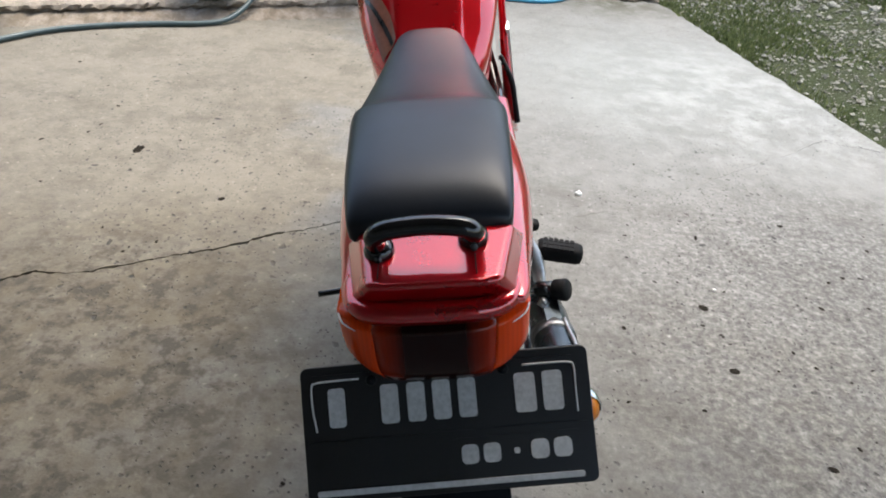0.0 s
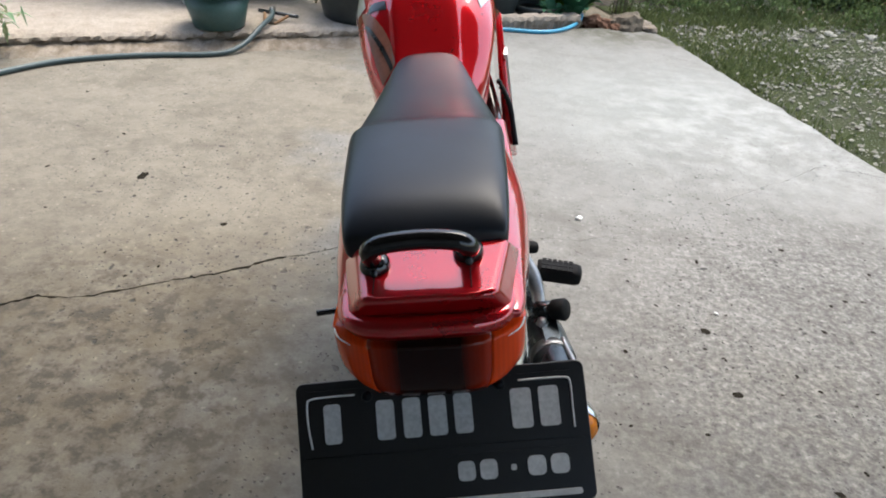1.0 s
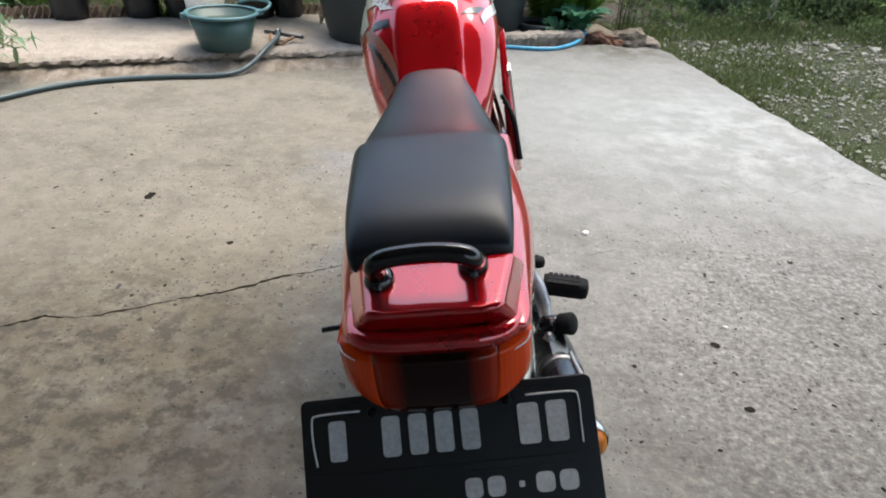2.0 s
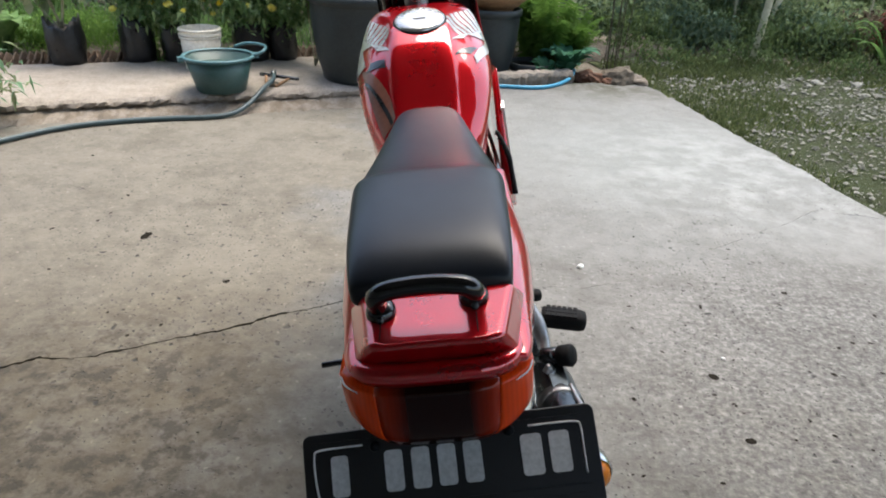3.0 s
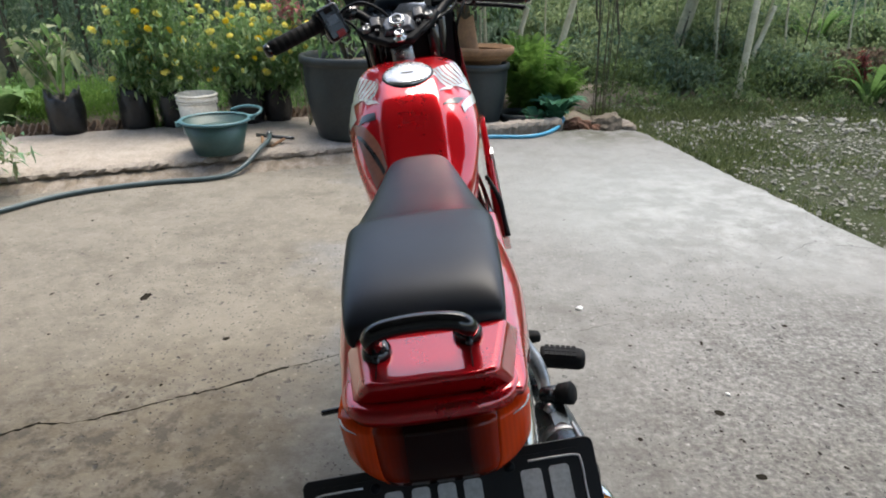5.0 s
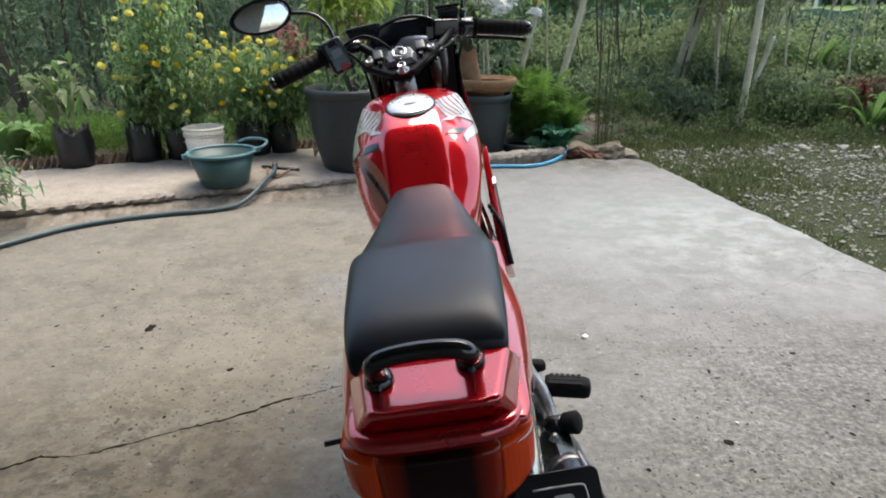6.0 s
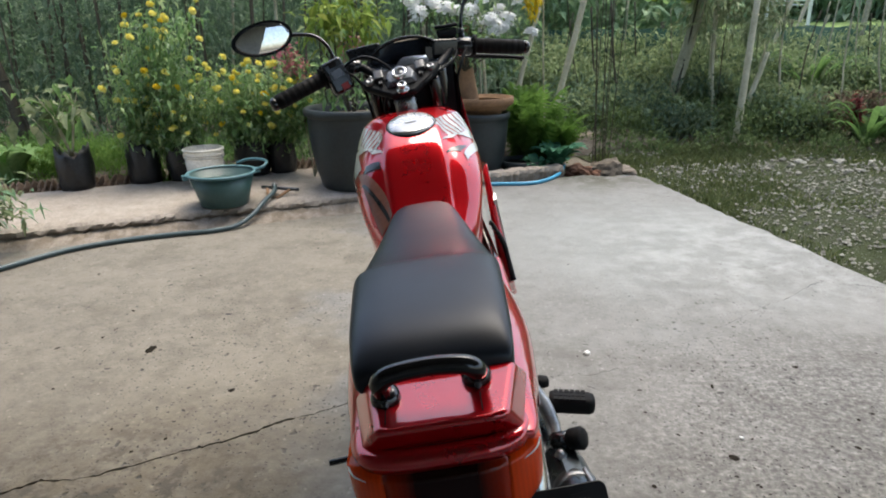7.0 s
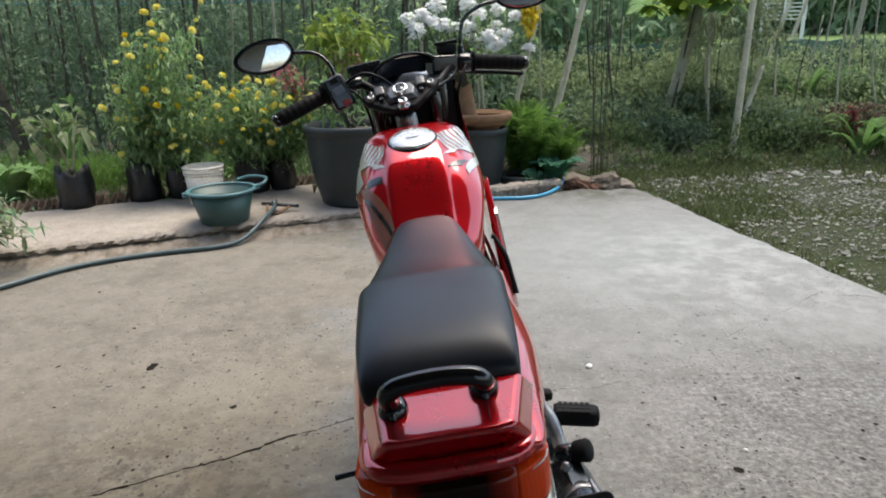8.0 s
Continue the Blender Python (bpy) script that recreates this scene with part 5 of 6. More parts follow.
part("bush_collar", rod((0.142, 0.297, 0.434), (0.170, 0.282, 0.442), 0.0125, 20, 0.0145), DARK_STEEL, bike)
part("stay_bush", rod((0.166, 0.284, 0.441), (0.190, 0.272, 0.449), 0.0165, 24, 0.0185), RUBBER, bike, "black rubber bush")
part("left_rest", rod((-0.118, 0.235, 0.508), (-0.190, 0.22, 0.511), 0.0045, 8), BLACK_GLOSS, bike)
part("left_bush", rod((-0.110, 0.23, 0.535), (-0.150, 0.225, 0.540), 0.012, 14), RUBBER, bike)


# ---- things on the yard and the terrace ----
TOP = 0.092


def hose(name, pts, r, material, label):
    ob = thing(name, label, "hose")
    part("hose_pipe", tube(pts, r, 14, 8), material, ob)
    return ob


h = hose("garden_hose", [(-2.62, 2.30, 0.016), (-2.36, 2.62, 0.016), (-2.225, 2.86, 0.016), (-2.09, 3.09, 0.016), (-1.90, 3.25, 0.016), (-1.66, 3.37, 0.016), (-1.45, 3.445, 0.016), (-1.335, 3.53, 0.022), (-1.275, 3.64, 0.055), (-1.235, 3.76, 0.108), (-1.215, 3.89, 0.135), (-1.235, 3.97, 0.150)], 0.0138, HOSE_DARK, "slate blue garden hose lying over the terrace edge")
part("hose_clip", rod((-1.235, 3.96, 0.148), (-1.25, 4.02, 0.150), 0.0185, 14), STEEL, h, "metal hose clip")
t = thing("pipe_fitting", "rusty metal pipe fitting on the terrace", "pipe fitting")
part("pipe", rod((-1.34, 4.03, 0.130), (-1.08, 3.97, 0.128), 0.011), DARK_STEEL, t)
part("pipe_leg", rod((-1.30, 4.02, 0.125), (-1.26, 3.90, 0.096), 0.009), TERRACOTTA, t)
part("pipe_leg", rod((-1.14, 3.985, 0.125), (-1.20, 3.88, 0.096), 0.009), TERRACOTTA, t)
part("clod", moved(pebble(random.Random(3), 0.035), Matrix.Translation((-1.22, 3.90, 0.104))), ROCK, t)

hose("blue_hose", [(-0.45, 4.36, 0.022), (-0.1, 4.50, 0.014), (0.156, 4.585, 0.014), (0.40, 4.605, 0.014), (0.54, 4.70, 0.014), (0.66, 4.88, 0.022), (0.72, 5.06, 0.05), (0.70, 5.25, 0.03)], 0.0135, HOSE_BLUE, "bright blue garden hose against the terrace foot")

# bucket
b = thing("bucket", "dark teal plastic basin bucket with a pale blue rim", "bucket", Matrix.Translation((-1.478, 3.757, TOP)))
part("bucket_body", lathe([(0.0005, 0.0), (0.132, 0.0), (0.140, 0.006), (0.188, 0.190), (0.184, 0.190), (0.136, 0.012), (0.0005, 0.010)], 48), BUCKET_GREEN, b)
part("bucket_rim", lathe([(0.184, 0.180), (0.192, 0.182), (0.205, 0.188), (0.207, 0.196), (0.203, 0.201), (0.190, 0.202), (0.183, 0.197)], 48), BUCKET_RIM, b, "pale blue worn rim")
for a in (0.55, 3.75):
    part("handle_lug", moved(block(-0.022, 0.022, -0.012, 0.016, -0.016, 0.010), Matrix.Translation((0.208 * math.cos(a), 0.208 * math.sin(a), 0.190)) @ Matrix.Rotation(a - math.pi / 2, 4, "Z")), BUCKET_RIM, b, smooth=False)
part("bucket_handle", tube([(0.20 * math.cos(0.15), 0.20 * math.sin(0.15), 0.20), (0.245, 0.06, 0.222), (0.235, 0.13, 0.236), (0.17, 0.185, 0.238), (0.09, 0.21, 0.232), (0.02, 0.20, 0.212)], 0.009, 10, 6), BUCKET_RIM, b, "pale blue handle lying on the rim")

part("water", lathe([(0.0005, 0.14), (0.172, 0.14), (0.172, 0.137)], 40), BUCKET_GREEN, b, "murky greenish water")

# white pail
p = thing("pail", "dirty white plastic paint pail", "pail", Matrix.Translation((-1.788, 4.235, TOP)))
part("pail_body", lathe([(0.0005, 0.0), (0.108, 0.0), (0.112, 0.005), (0.128, 0.262), (0.124, 0.262), (0.109, 0.010), (0.0005, 0.008)], 40), PAIL_WHITE, p)
for z, r in ((0.252, 0.1345), (0.222, 0.1325), (0.205, 0.131)):
    part("pail_rib", lathe([(r - 0.006, z - 0.006), (r, z - 0.005), (r + 0.0005, z + 0.004), (r - 0.005, z + 0.006)], 40), PAIL_WHITE, p)
part("pail_handle", tube([(0.133, -0.02, 0.215), (0.15, -0.05, 0.16), (0.12, -0.10, 0.12)], 0.0025, 6, 5), STEEL, p)


def polybag(name, x, y, r, h, lean=0, seed=1, label="black plastic planting bag filled with soil"):
    """A soft, creased nursery bag with a torn rolled rim and soil inside."""
    rg = random.Random(seed)
    ob = thing(name, label, "planting bag", Matrix.Translation((x, y, TOP - 0.002)) @ pose(0, 0, 0, 0, lean, rg.uniform(0, 90)), group="planting bags on the terrace")
    rings = []
    for k in range(9):
        t = k / 8
        rr = r * (0.90 + 0.12 * math.sin(t * 2.6) - 0.05 * t)
        ring = []
        for i in range(28):
            a = 2 * math.pi * i / 28
            w = 1 + 0.05 * math.sin(3 * a + seed) * t + 0.035 * math.sin(8 * a + 9 * t + seed) + 0.05 * noise.noise((math.cos(a) * 2 + seed, math.sin(a) * 2, t * 4))
            top = 0.03 * math.sin(2 * a + seed) * t**4 + 0.018 * math.sin(7 * a) * t**6
            ring.append((rr * w * math.cos(a), rr * w * math.sin(a), h * t + top))
        rings.append(ring)
    rings.append([(x * 0.93, y * 0.93, z - 0.004) for x, y, z in rings[-1]])
    rings.append([(x * 0.90, y * 0.90, h * 0.80) for x, y, z in rings[-1]])
    part("bag", loft(rings), POLYBAG, ob)
    part("bag_soil", lathe([(0.0005, h * 0.84), (r * 0.5, h * 0.83), (r * 0.80, h * 0.80)], 20), SOIL, ob)
    return ob


polybag("planting_bag", -2.675, 4.185, 0.115, 0.265, 0, 1)
polybag("planting_bag", -2.295, 4.38, 0.112, 0.265, 2, 2)
polybag("planting_bag", -2.055, 4.47, 0.108, 0.255, -2, 3)
polybag("planting_bag", -1.60, 4.63, 0.125, 0.26, 1, 4)
polybag("planting_bag", -1.40, 4.71, 0.10, 0.25, -2, 5)
polybag("planting_bag", -2.60, 3.12, 0.10, 0.16, 4, 6)

nrg = np.random.default_rng(11)


def stems(name, base, tops, r, material, parent):
    bm = bmesh.new()
    for tp in tops:
        mid = [(b + t) / 2 + nrg.normal(0, 0.02) for b, t in zip(base, tp)]
        tmp = tube([base, mid, tp], [r, r * 0.8, r * 0.4], 5, 3)
        me = bpy.data.meshes.new("t")
        tmp.to_mesh(me)
        tmp.free()
        bm.from_mesh(me)
        bpy.data.meshes.remove(me)
    return part(name, bm, material, parent)


def bloom_mesh(r, material):
    """A many-petalled round flower head."""
    n = 70
    v, f = [], []
    for i in range(n):
        z = 1 - 1.55 * (i + 0.5) / n
        a = 2.39996 * i
        q = math.sqrt(max(0, 1 - z * z))
        d = Vector((q * math.cos(a), q * math.sin(a), z * 0.8))
        s = d.orthogonal().normalized() * r * 0.26
        u = d.cross(s).normalized() * r * 0.26
        b = len(v)
        c = d * r * 0.86 * 0.84
        o = d * r * (0.95 + 0.15 * ((i * 7) % 5) / 5)
        v += [tuple(c), tuple(o + s), tuple(o + u * 0.6 + d * r * 0.12), tuple(o - s)]
        f += [(b, b + 1, b + 2), (b, b + 2, b + 3)]
    core = bmesh.new()
    bmesh.ops.create_icosphere(core, subdivisions=2, radius=r * 0.86)
    b = len(v)
    v += [(q.co.x, q.co.y, q.co.z * 0.8) for q in core.verts]
    core.verts.index_update()
    f += [tuple(b + q.index for q in fc.verts) for fc in core.faces]
    core.free()
    return sheet("bloom", v, f, material)


BLOOM, BLOOM_GOLD = bloom_mesh(0.0195, PETAL_YELLOW), bloom_mesh(0.0175, PETAL_GOLD)


def marigold(x, y, spread, top, n_leaf, n_flower, seed, lean=(0, 0)):
    """A tall leafy bush with thin branching stems and round yellow heads on the outside."""
    global nrg
    nrg = np.random.default_rng(seed)
    ob = thing("marigold_bush", "leafy green marigold bush with round yellow flowers in a black bag", "flower bush", Matrix.Translation((x, y, 0)), group="marigold bushes on the terrace")
    base = (0, 0, 0.30)
    heads, tops = [], []
    for i in range(n_flower):
        a, q = nrg.uniform(0, 2 * math.pi), math.sqrt(nrg.uniform(0.02, 1))
        z = 0.34 + (top - 0.34) * nrg.uniform(0.05, 1) ** 0.8
        k = 0.55 + 0.45 * math.sin(min(1, (z - 0.3) / (top - 0.3)) * 2.6)
        heads.append((lean[0] * (z - 0.3) + spread * q * k * math.cos(a), lean[1] * (z - 0.3) + -abs(spread * 0.75 * q * k * math.sin(a)) - 0.09, z))
    tops = heads + [(lean[0] * 0.5 + spread * nrg.normal(0, 0.5), spread * nrg.normal(0, 0.4), nrg.uniform(0.5, top)) for _ in range(14)]
    stems("stem", base, tops, 0.0045, LEAF_MID, ob)
    pts = []
    for t in tops:
        k = max(6, n_leaf // len(tops))
        for _ in range(k):
            s = nrg.uniform(0.15, 0.97)
            pts.append([base[i] + (t[i] - base[i]) * s + nrg.normal(0, 0.045) for i in range(3)])
    part("foliage", leaves("foliage", pts, 0.050, LEAF_MID, nrg, 0.34, 0.25), LEAF_MID, ob)
    part("foliage", leaves("foliage", [p for p in pts[::3]], 0.042, LEAF_DEEP, nrg, 0.34, 0.25), LEAF_DEEP, ob)
    for i, hd in enumerate(heads):
        fl = part("flower", BLOOM if i % 11 else BLOOM_GOLD, None, ob)
        fl.matrix_local = Matrix.Translation(hd) @ pose(0, 0, 0, nrg.uniform(-10, 60), nrg.uniform(-30, 30), nrg.uniform(0, 360)) @ Matrix.Scale(nrg.uniform(0.75, 1.35), 4)


marigold(-2.28, 4.42, 0.40, 1.40, 3200, 40, 21, (0.34, 0.1))
marigold(-2.06, 4.50, 0.36, 1.00, 2400, 24, 22, (0.1, 0.05))
marigold(-1.58, 4.66, 0.40, 0.95, 2800, 40, 23, (-0.1, 0.05))
marigold(-1.36, 4.74, 0.32, 0.84, 2200, 24, 24, (0.15, 0.0))


def potted(x, y, r0, r1, h, material, label, name="plant_pot", rim=0.03, z=TOP, lean=0):
    ob = thing(name, label, "plant pot", Matrix.Translation((x, y, z)) @ pose(0, 0, 0, 0, lean, 0))
    part("pot_body", lathe([(0.0005, 0), (r0 * 0.94, 0), (r0 * 0.98, 0.010), (r0, 0.03), (r0 + (r1 - r0) * 0.42, h * 0.25), (r0 + (r1 - r0) * 0.74, h * 0.5), (r0 + (r1 - r0) * 0.93, h * 0.75), (r1 * 0.99, h - rim * 2.0), (r1 * 1.0, h - rim * 1.8), (r1 * 1.05, h - rim * 1.5), (r1 * 1.065, h - rim * 0.7), (r1 * 1.05, h - 0.004), (r1 * 1.03, h), (r1 * 0.98, h), (r1 * 0.93, h - 0.05), (r1 * 0.90, h * 0.78)], 56), material, ob)
    part("pot_soil", lathe([(0.0005, h - 0.045), (r1 * 0.5, h - 0.05), (r1 * 0.95, h - 0.06)], 32), SOIL, ob)
    return ob


potted(-0.745, 4.27, 0.250, 0.318, 0.52, POT_DARK, "large charcoal plastic plant pot on the terrace")
potted(0.065, 5.06, 0.16, 0.215, 0.47, POT_DARK, "charcoal plastic pot carrying a clay bowl", z=0.0)
potted(0.082, 5.06, 0.15, 0.225, 0.13, TERRACOTTA, "brown clay planter bowl set on a dark pot", "clay_bowl", z=0.455)
potted(0.40, 5.12, 0.13, 0.17, 0.12, POT_DARK, "low dark plant pot among ferns", z=-0.03)


def shrub(name, label, base, tops, leaf_sets, r, bark, category="shrub", group=""):
    """A woody plant: limbs from one base and leaves round each limb's end."""
    ob = thing(name, label, category, group=group)
    stems("limb", base, tops, r, bark, ob)
    for nm, mat_, n, size, sigma, aspect, lo, pick in leaf_sets:
        pts = []
        for i in range(n):
            tp = tops[pick[i % len(pick)]] if pick else tops[i % len(tops)]
            s = nrg.uniform(lo, 1.05)
            pts.append([base[k] + (tp[k] - base[k]) * s + nrg.normal(0, sigma) for k in range(3)])
        tagged(part(nm, leaves(nm, pts, size, mat_, nrg, aspect), mat_, ob), kind="stuff")
    return ob


nrg = np.random.default_rng(31)
tops = [(-0.98, 4.30, 1.14), (-0.90, 4.36, 1.20), (-0.80, 4.30, 1.23), (-0.70, 4.36, 1.19), (-0.62, 4.30, 1.15), (-0.84, 4.22, 1.10), (-0.72, 4.22, 1.10)]
shrub("potted_shrub", "lime green leafed shrub in the large charcoal pot", (-0.76, 4.27, 0.50), tops, [("foliage", LEAF_LIME, 460, 0.078, 0.055, 0.36, 0.90, None), ("foliage", LEAF_MID, 240, 0.07, 0.09, 0.36, 0.25, None)], 0.007, BARK_DARK)
shrub("pink_shrub", "thin shrub with dusty pink bracts behind the pot", (-1.12, 4.52, 0.09), [(-1.27, 4.6, 0.95), (-1.20, 4.62, 0.86), (-0.83, 4.6, 1.06), (-0.78, 4.58, 1.02), (-1.05, 4.6, 0.75)], [("bract", LEAF_PINK, 420, 0.034, 0.04, 0.7, 0.86, [0, 1, 2, 3]), ("foliage", LEAF_MID, 260, 0.07, 0.06, 0.4, 0.4, None)], 0.006, BARK)
# fat-stemmed bowl plant with white bloom
tops = [(-0.44, 5.0, 1.265), (-0.39, 4.97, 1.185), (-0.34, 5.04, 1.29), (-0.27, 5.02, 1.25), (-0.24, 5.1, 1.35), (-0.18, 4.97, 1.215), (-0.11, 5.0, 1.195), (0.0, 4.98, 1.19), (-0.01, 5.08, 1.36), (0.08, 5.0, 1.28),
        (0.02, 5.05, 1.10), (0.135, 4.95, 1.125), (0.23, 5.0, 1.085), (0.16, 4.95, 1.065), (0.26, 5.03, 1.14), (0.20, 5.05, 1.21), (0.22, 5.1, 1.32), (0.335, 5.0, 1.27), (0.435, 5.0, 1.045)]
w = shrub("white_flower_tree", "bowl plant with a stout stem and clusters of white flowers", (-0.05, 4.98, 0.78), tops, [("foliage", LEAF_MID, 420, 0.06, 0.08, 0.4, 0.35, None)], 0.006, BARK_DARK, "flowering plant")


def floret_mesh(r):
    """One open five-petalled flower, facing up, its petals slightly cupped."""
    v, f = [], []
    for k in range(5):
        a = 2 * math.pi * k / 5
        b = len(v)
        for q, side, z in ((0.10, 0.0, 0.0), (0.60, -0.52, 0.10), (1.0, -0.22, 0.22), (1.0, 0.22, 0.20), (0.60, 0.52, 0.12)):
            v.append((r * q * math.cos(a + side), r * q * math.sin(a + side), r * z + 0.0006 * k))
        f += [(b, b + 1, b + 2), (b, b + 2, b + 3), (b, b + 3, b + 4)]
    return sheet("floret", v, f, PETAL_WHITE)


FLORET = floret_mesh(0.021)
for i, tp in enumerate(tops):
    size = (0.045, 0.060, 0.052)[i % 3] * (0.7 if i > 14 else 1.0)
    for _ in range(40 if i > 14 else 58):
        d = Vector((nrg.normal(0, 1), nrg.normal(-0.45, 0.8), nrg.normal(0.35, 0.8))).normalized()
        fl = part("blossom", FLORET, None, w)
        at = Vector(tp) + Vector((d.x * 1.15, d.y * 0.9, d.z)) * size * nrg.uniform(0.55, 1.1)
        face = (d * 0.5 + Vector((0, -0.25, 0.9))).normalized().to_track_quat("Z", "Y").to_matrix().to_4x4()
        fl.matrix_local = Matrix.Translation(at) @ face @ Matrix.Rotation(nrg.uniform(0, 6.28), 4, "Z") @ Matrix.Scale(nrg.uniform(0.75, 1.25), 4)
part("trunk", tube([(-0.01, 5.06, 0.52), (-0.03, 5.06, 0.64), (-0.05, 5.05, 0.80), (-0.06, 5.03, 0.95), (-0.03, 5.02, 1.10)], [0.075, 0.070, 0.062, 0.045, 0.02], 14, 5), TERRACOTTA, w, "stout brown stem")
g = thing("yellow_hanging_plant", "hanging golden yellow flower cluster", "flowering plant")
part("stem", tube([(0.60, 5.3, -0.02), (0.55, 5.25, 0.8), (0.52, 5.15, 1.45), (0.46, 5.05, 1.50), (0.445, 5.02, 1.40)], [0.008, 0.007, 0.005, 0.004, 0.003], 6, 4), BARK, g)
part("bloom", leaves("bloom", cloud(nrg, 320, (0.44, 5.02, 1.29), (0.055, 0.05, 0.13)), 0.045, PETAL_GOLD, nrg, 0.5, 0.4), PETAL_GOLD, g)

# young plant with broad leaves in the first bag
nrg = np.random.default_rng(37)
tops = [(-2.90, 4.15, 0.60), (-2.78, 4.10, 0.72), (-2.66, 4.2, 0.74), (-2.56, 4.12, 0.66), (-2.72, 4.3, 0.68), (-2.60, 4.25, 0.72), (-2.84, 4.25, 0.66)]
s = shrub("chilli_plant", "young chilli plant with long pale green leaves in a bag", (-2.675, 4.185, 0.30), tops, [("foliage", LEAF_PALE, 64, 0.11, 0.05, 0.45, 0.72, None), ("foliage", LEAF_OLIVE, 90, 0.10, 0.06, 0.34, 0.5, None)], 0.006, BARK, "potted plant")
for x, y, z, a in ((-2.80, 4.07, 0.40, 70), (-2.83, 4.08, 0.575, 60)):
    bm = loft([[(0.0, 0, 0), (0.004, 0, 0)], [(-0.02, 0.004, 0.025), (0.024, 0.004, 0.02)], [(-0.028, 0.006, 0.05), (0.032, 0.006, 0.05)], [(-0.016, 0.004, 0.085), (0.018, 0.004, 0.085)], [(0, 0, 0.11), (0.003, 0, 0.11)]], closed=False, caps=False)
    part("broad_leaf", moved(bm, Matrix.Translation((x, y, z)) @ pose(0, 0, 0, 10, a - 60, 20)), LEAF_PALE, s, "broad yellowing leaf")
tops = [(-2.36, 3.12, 0.36), (-2.44, 3.04, 0.42), (-2.56, 3.14, 0.46), (-2.31, 3.18, 0.22), (-2.38, 3.07, 0.24), (-2.46, 3.2, 0.34)]
shrub("variegated_plant", "small pale variegated plant in a low black bag", (-2.60, 3.12, 0.20), tops, [("foliage", LEAF_PALE, 210, 0.075, 0.04, 0.3, 0.5, None), ("foliage", LEAF_BLUE, 150, 0.07, 0.04, 0.3, 0.4, None)], 0.005, BARK, "potted plant")


def rosette(name, label, x, y, z, n, length, width, material, rise, seed, category="plant"):
    """Broad arching leaves out of one crown."""
    rg = np.random.default_rng(seed)
    ob = thing(name, label, category, Matrix.Translation((x, y, z)))
    for i in range(n):
        a = 2.4 * i + rg.uniform(-0.3, 0.3)
        ln, up = length * rg.uniform(0.7, 1.15), rise * rg.uniform(0.7, 1.2)
        d, s = Vector((math.cos(a), math.sin(a), 0)), Vector((-math.sin(a), math.cos(a), 0))
        rings = []
        for k in range(8):
            t = k / 7
            c = d * ln * t * 0.75 + Vector((0, 0, up * (1.6 * t - 1.0 * t * t)))
            w = width * math.sin(math.pi * (0.08 + 0.9 * t)) ** 0.8
            rings.append([c - s * w + Vector((0, 0, w * 0.3)), c, c + s * w + Vector((0, 0, w * 0.3))])
        part("leaf", loft(rings, closed=False, caps=False), material, ob)
    return ob


rosette("cabbage_plant", "broad leafed green plant behind the terrace", -3.27, 4.36, 0.0, 14, 0.36, 0.085, LEAF_MID, 0.50, 3)
rosette("cabbage_plant", "broad leafed green plant behind the terrace", -3.20, 4.75, -0.02, 11, 0.30, 0.075, LEAF_MID, 0.30, 4)


def fern(label, x, y, z, n, length, rise, seed):
    """Arching fronds, each a thin rib with pairs of narrow leaflets."""
    rg = np.random.default_rng(seed)
    ob = thing("green_fern", label, "fern", Matrix.Translation((x, y, z)))
    for i in range(n):
        a = 2.4 * i + rg.uniform(-0.4, 0.4)
        ln, up = length * rg.uniform(0.55, 1.15), rise * rg.uniform(0.6, 1.15)
        d, sd = np.array((math.cos(a), math.sin(a), 0)), np.array((-math.sin(a), math.cos(a), 0))
        v, f, mids = [], [], []
        for k in range(22):
            t = 0.10 + 0.90 * k / 21
            c = d * ln * t**1.5 * 0.8 + np.array((0, 0, up * (1.55 * t - 0.75 * t * t)))
            mids.append((t, c))
            v += [tuple(c - sd * 0.0018), tuple(c + sd * 0.0018)]
        for k in range(21):
            f.append((2 * k, 2 * k + 1, 2 * k + 3, 2 * k + 2))
            t, c = mids[k]
            for e, sg in ((0, -1), (1, 1)):
                l = 0.110 * math.sin(math.pi * (0.15 + 0.82 * t)) * rg.uniform(0.75, 1.2)
                tip = c + sd * sg * l + d * l * 0.6 + np.array((0, 0, rg.uniform(-0.45, 0.15) * l))
                b = len(v)
                v += [tuple((c + mids[k + 1][1]) / 2 + (tip - c) * 0.55), tuple(tip)]
                f.append((2 * k + e, 2 * k + 2 + e, b, b + 1))
        part("frond", sheet("frond", v, f, LEAF_FERN), None, ob)
    return ob


fern("bright green feathery fern beside the clay bowl", 0.52, 5.28, -0.03, 34, 0.34, 0.74, 5)
fern("bright green feathery fern beside the clay bowl", 0.40, 5.46, -0.03, 30, 0.34, 0.76, 6)
fern("bright green feathery fern behind the blue hose", 0.72, 5.42, -0.03, 24, 0.28, 0.52, 15)
rosette("teal_plant", "bluish green lobed plant by the hose", 0.66, 5.10, -0.03, 22, 0.30, 0.050, LEAF_TEAL, 0.34, 7)
rosette("teal_plant", "bluish green lobed plant by the hose", 0.50, 5.0, -0.03, 12, 0.18, 0.040, LEAF_TEAL, 0.22, 8)
rosette("corn_plant", "bright strap leafed plant at the gravel edge", 3.55, 6.10, -0.03, 20, 0.45, 0.030, LEAF_OLIVE, 0.55, 9)
rosette("corn_plant", "bright strap leafed plant at the gravel edge", 3.85, 6.20, -0.03, 20, 0.50, 0.030, LEAF_OLIVE, 0.50, 10)
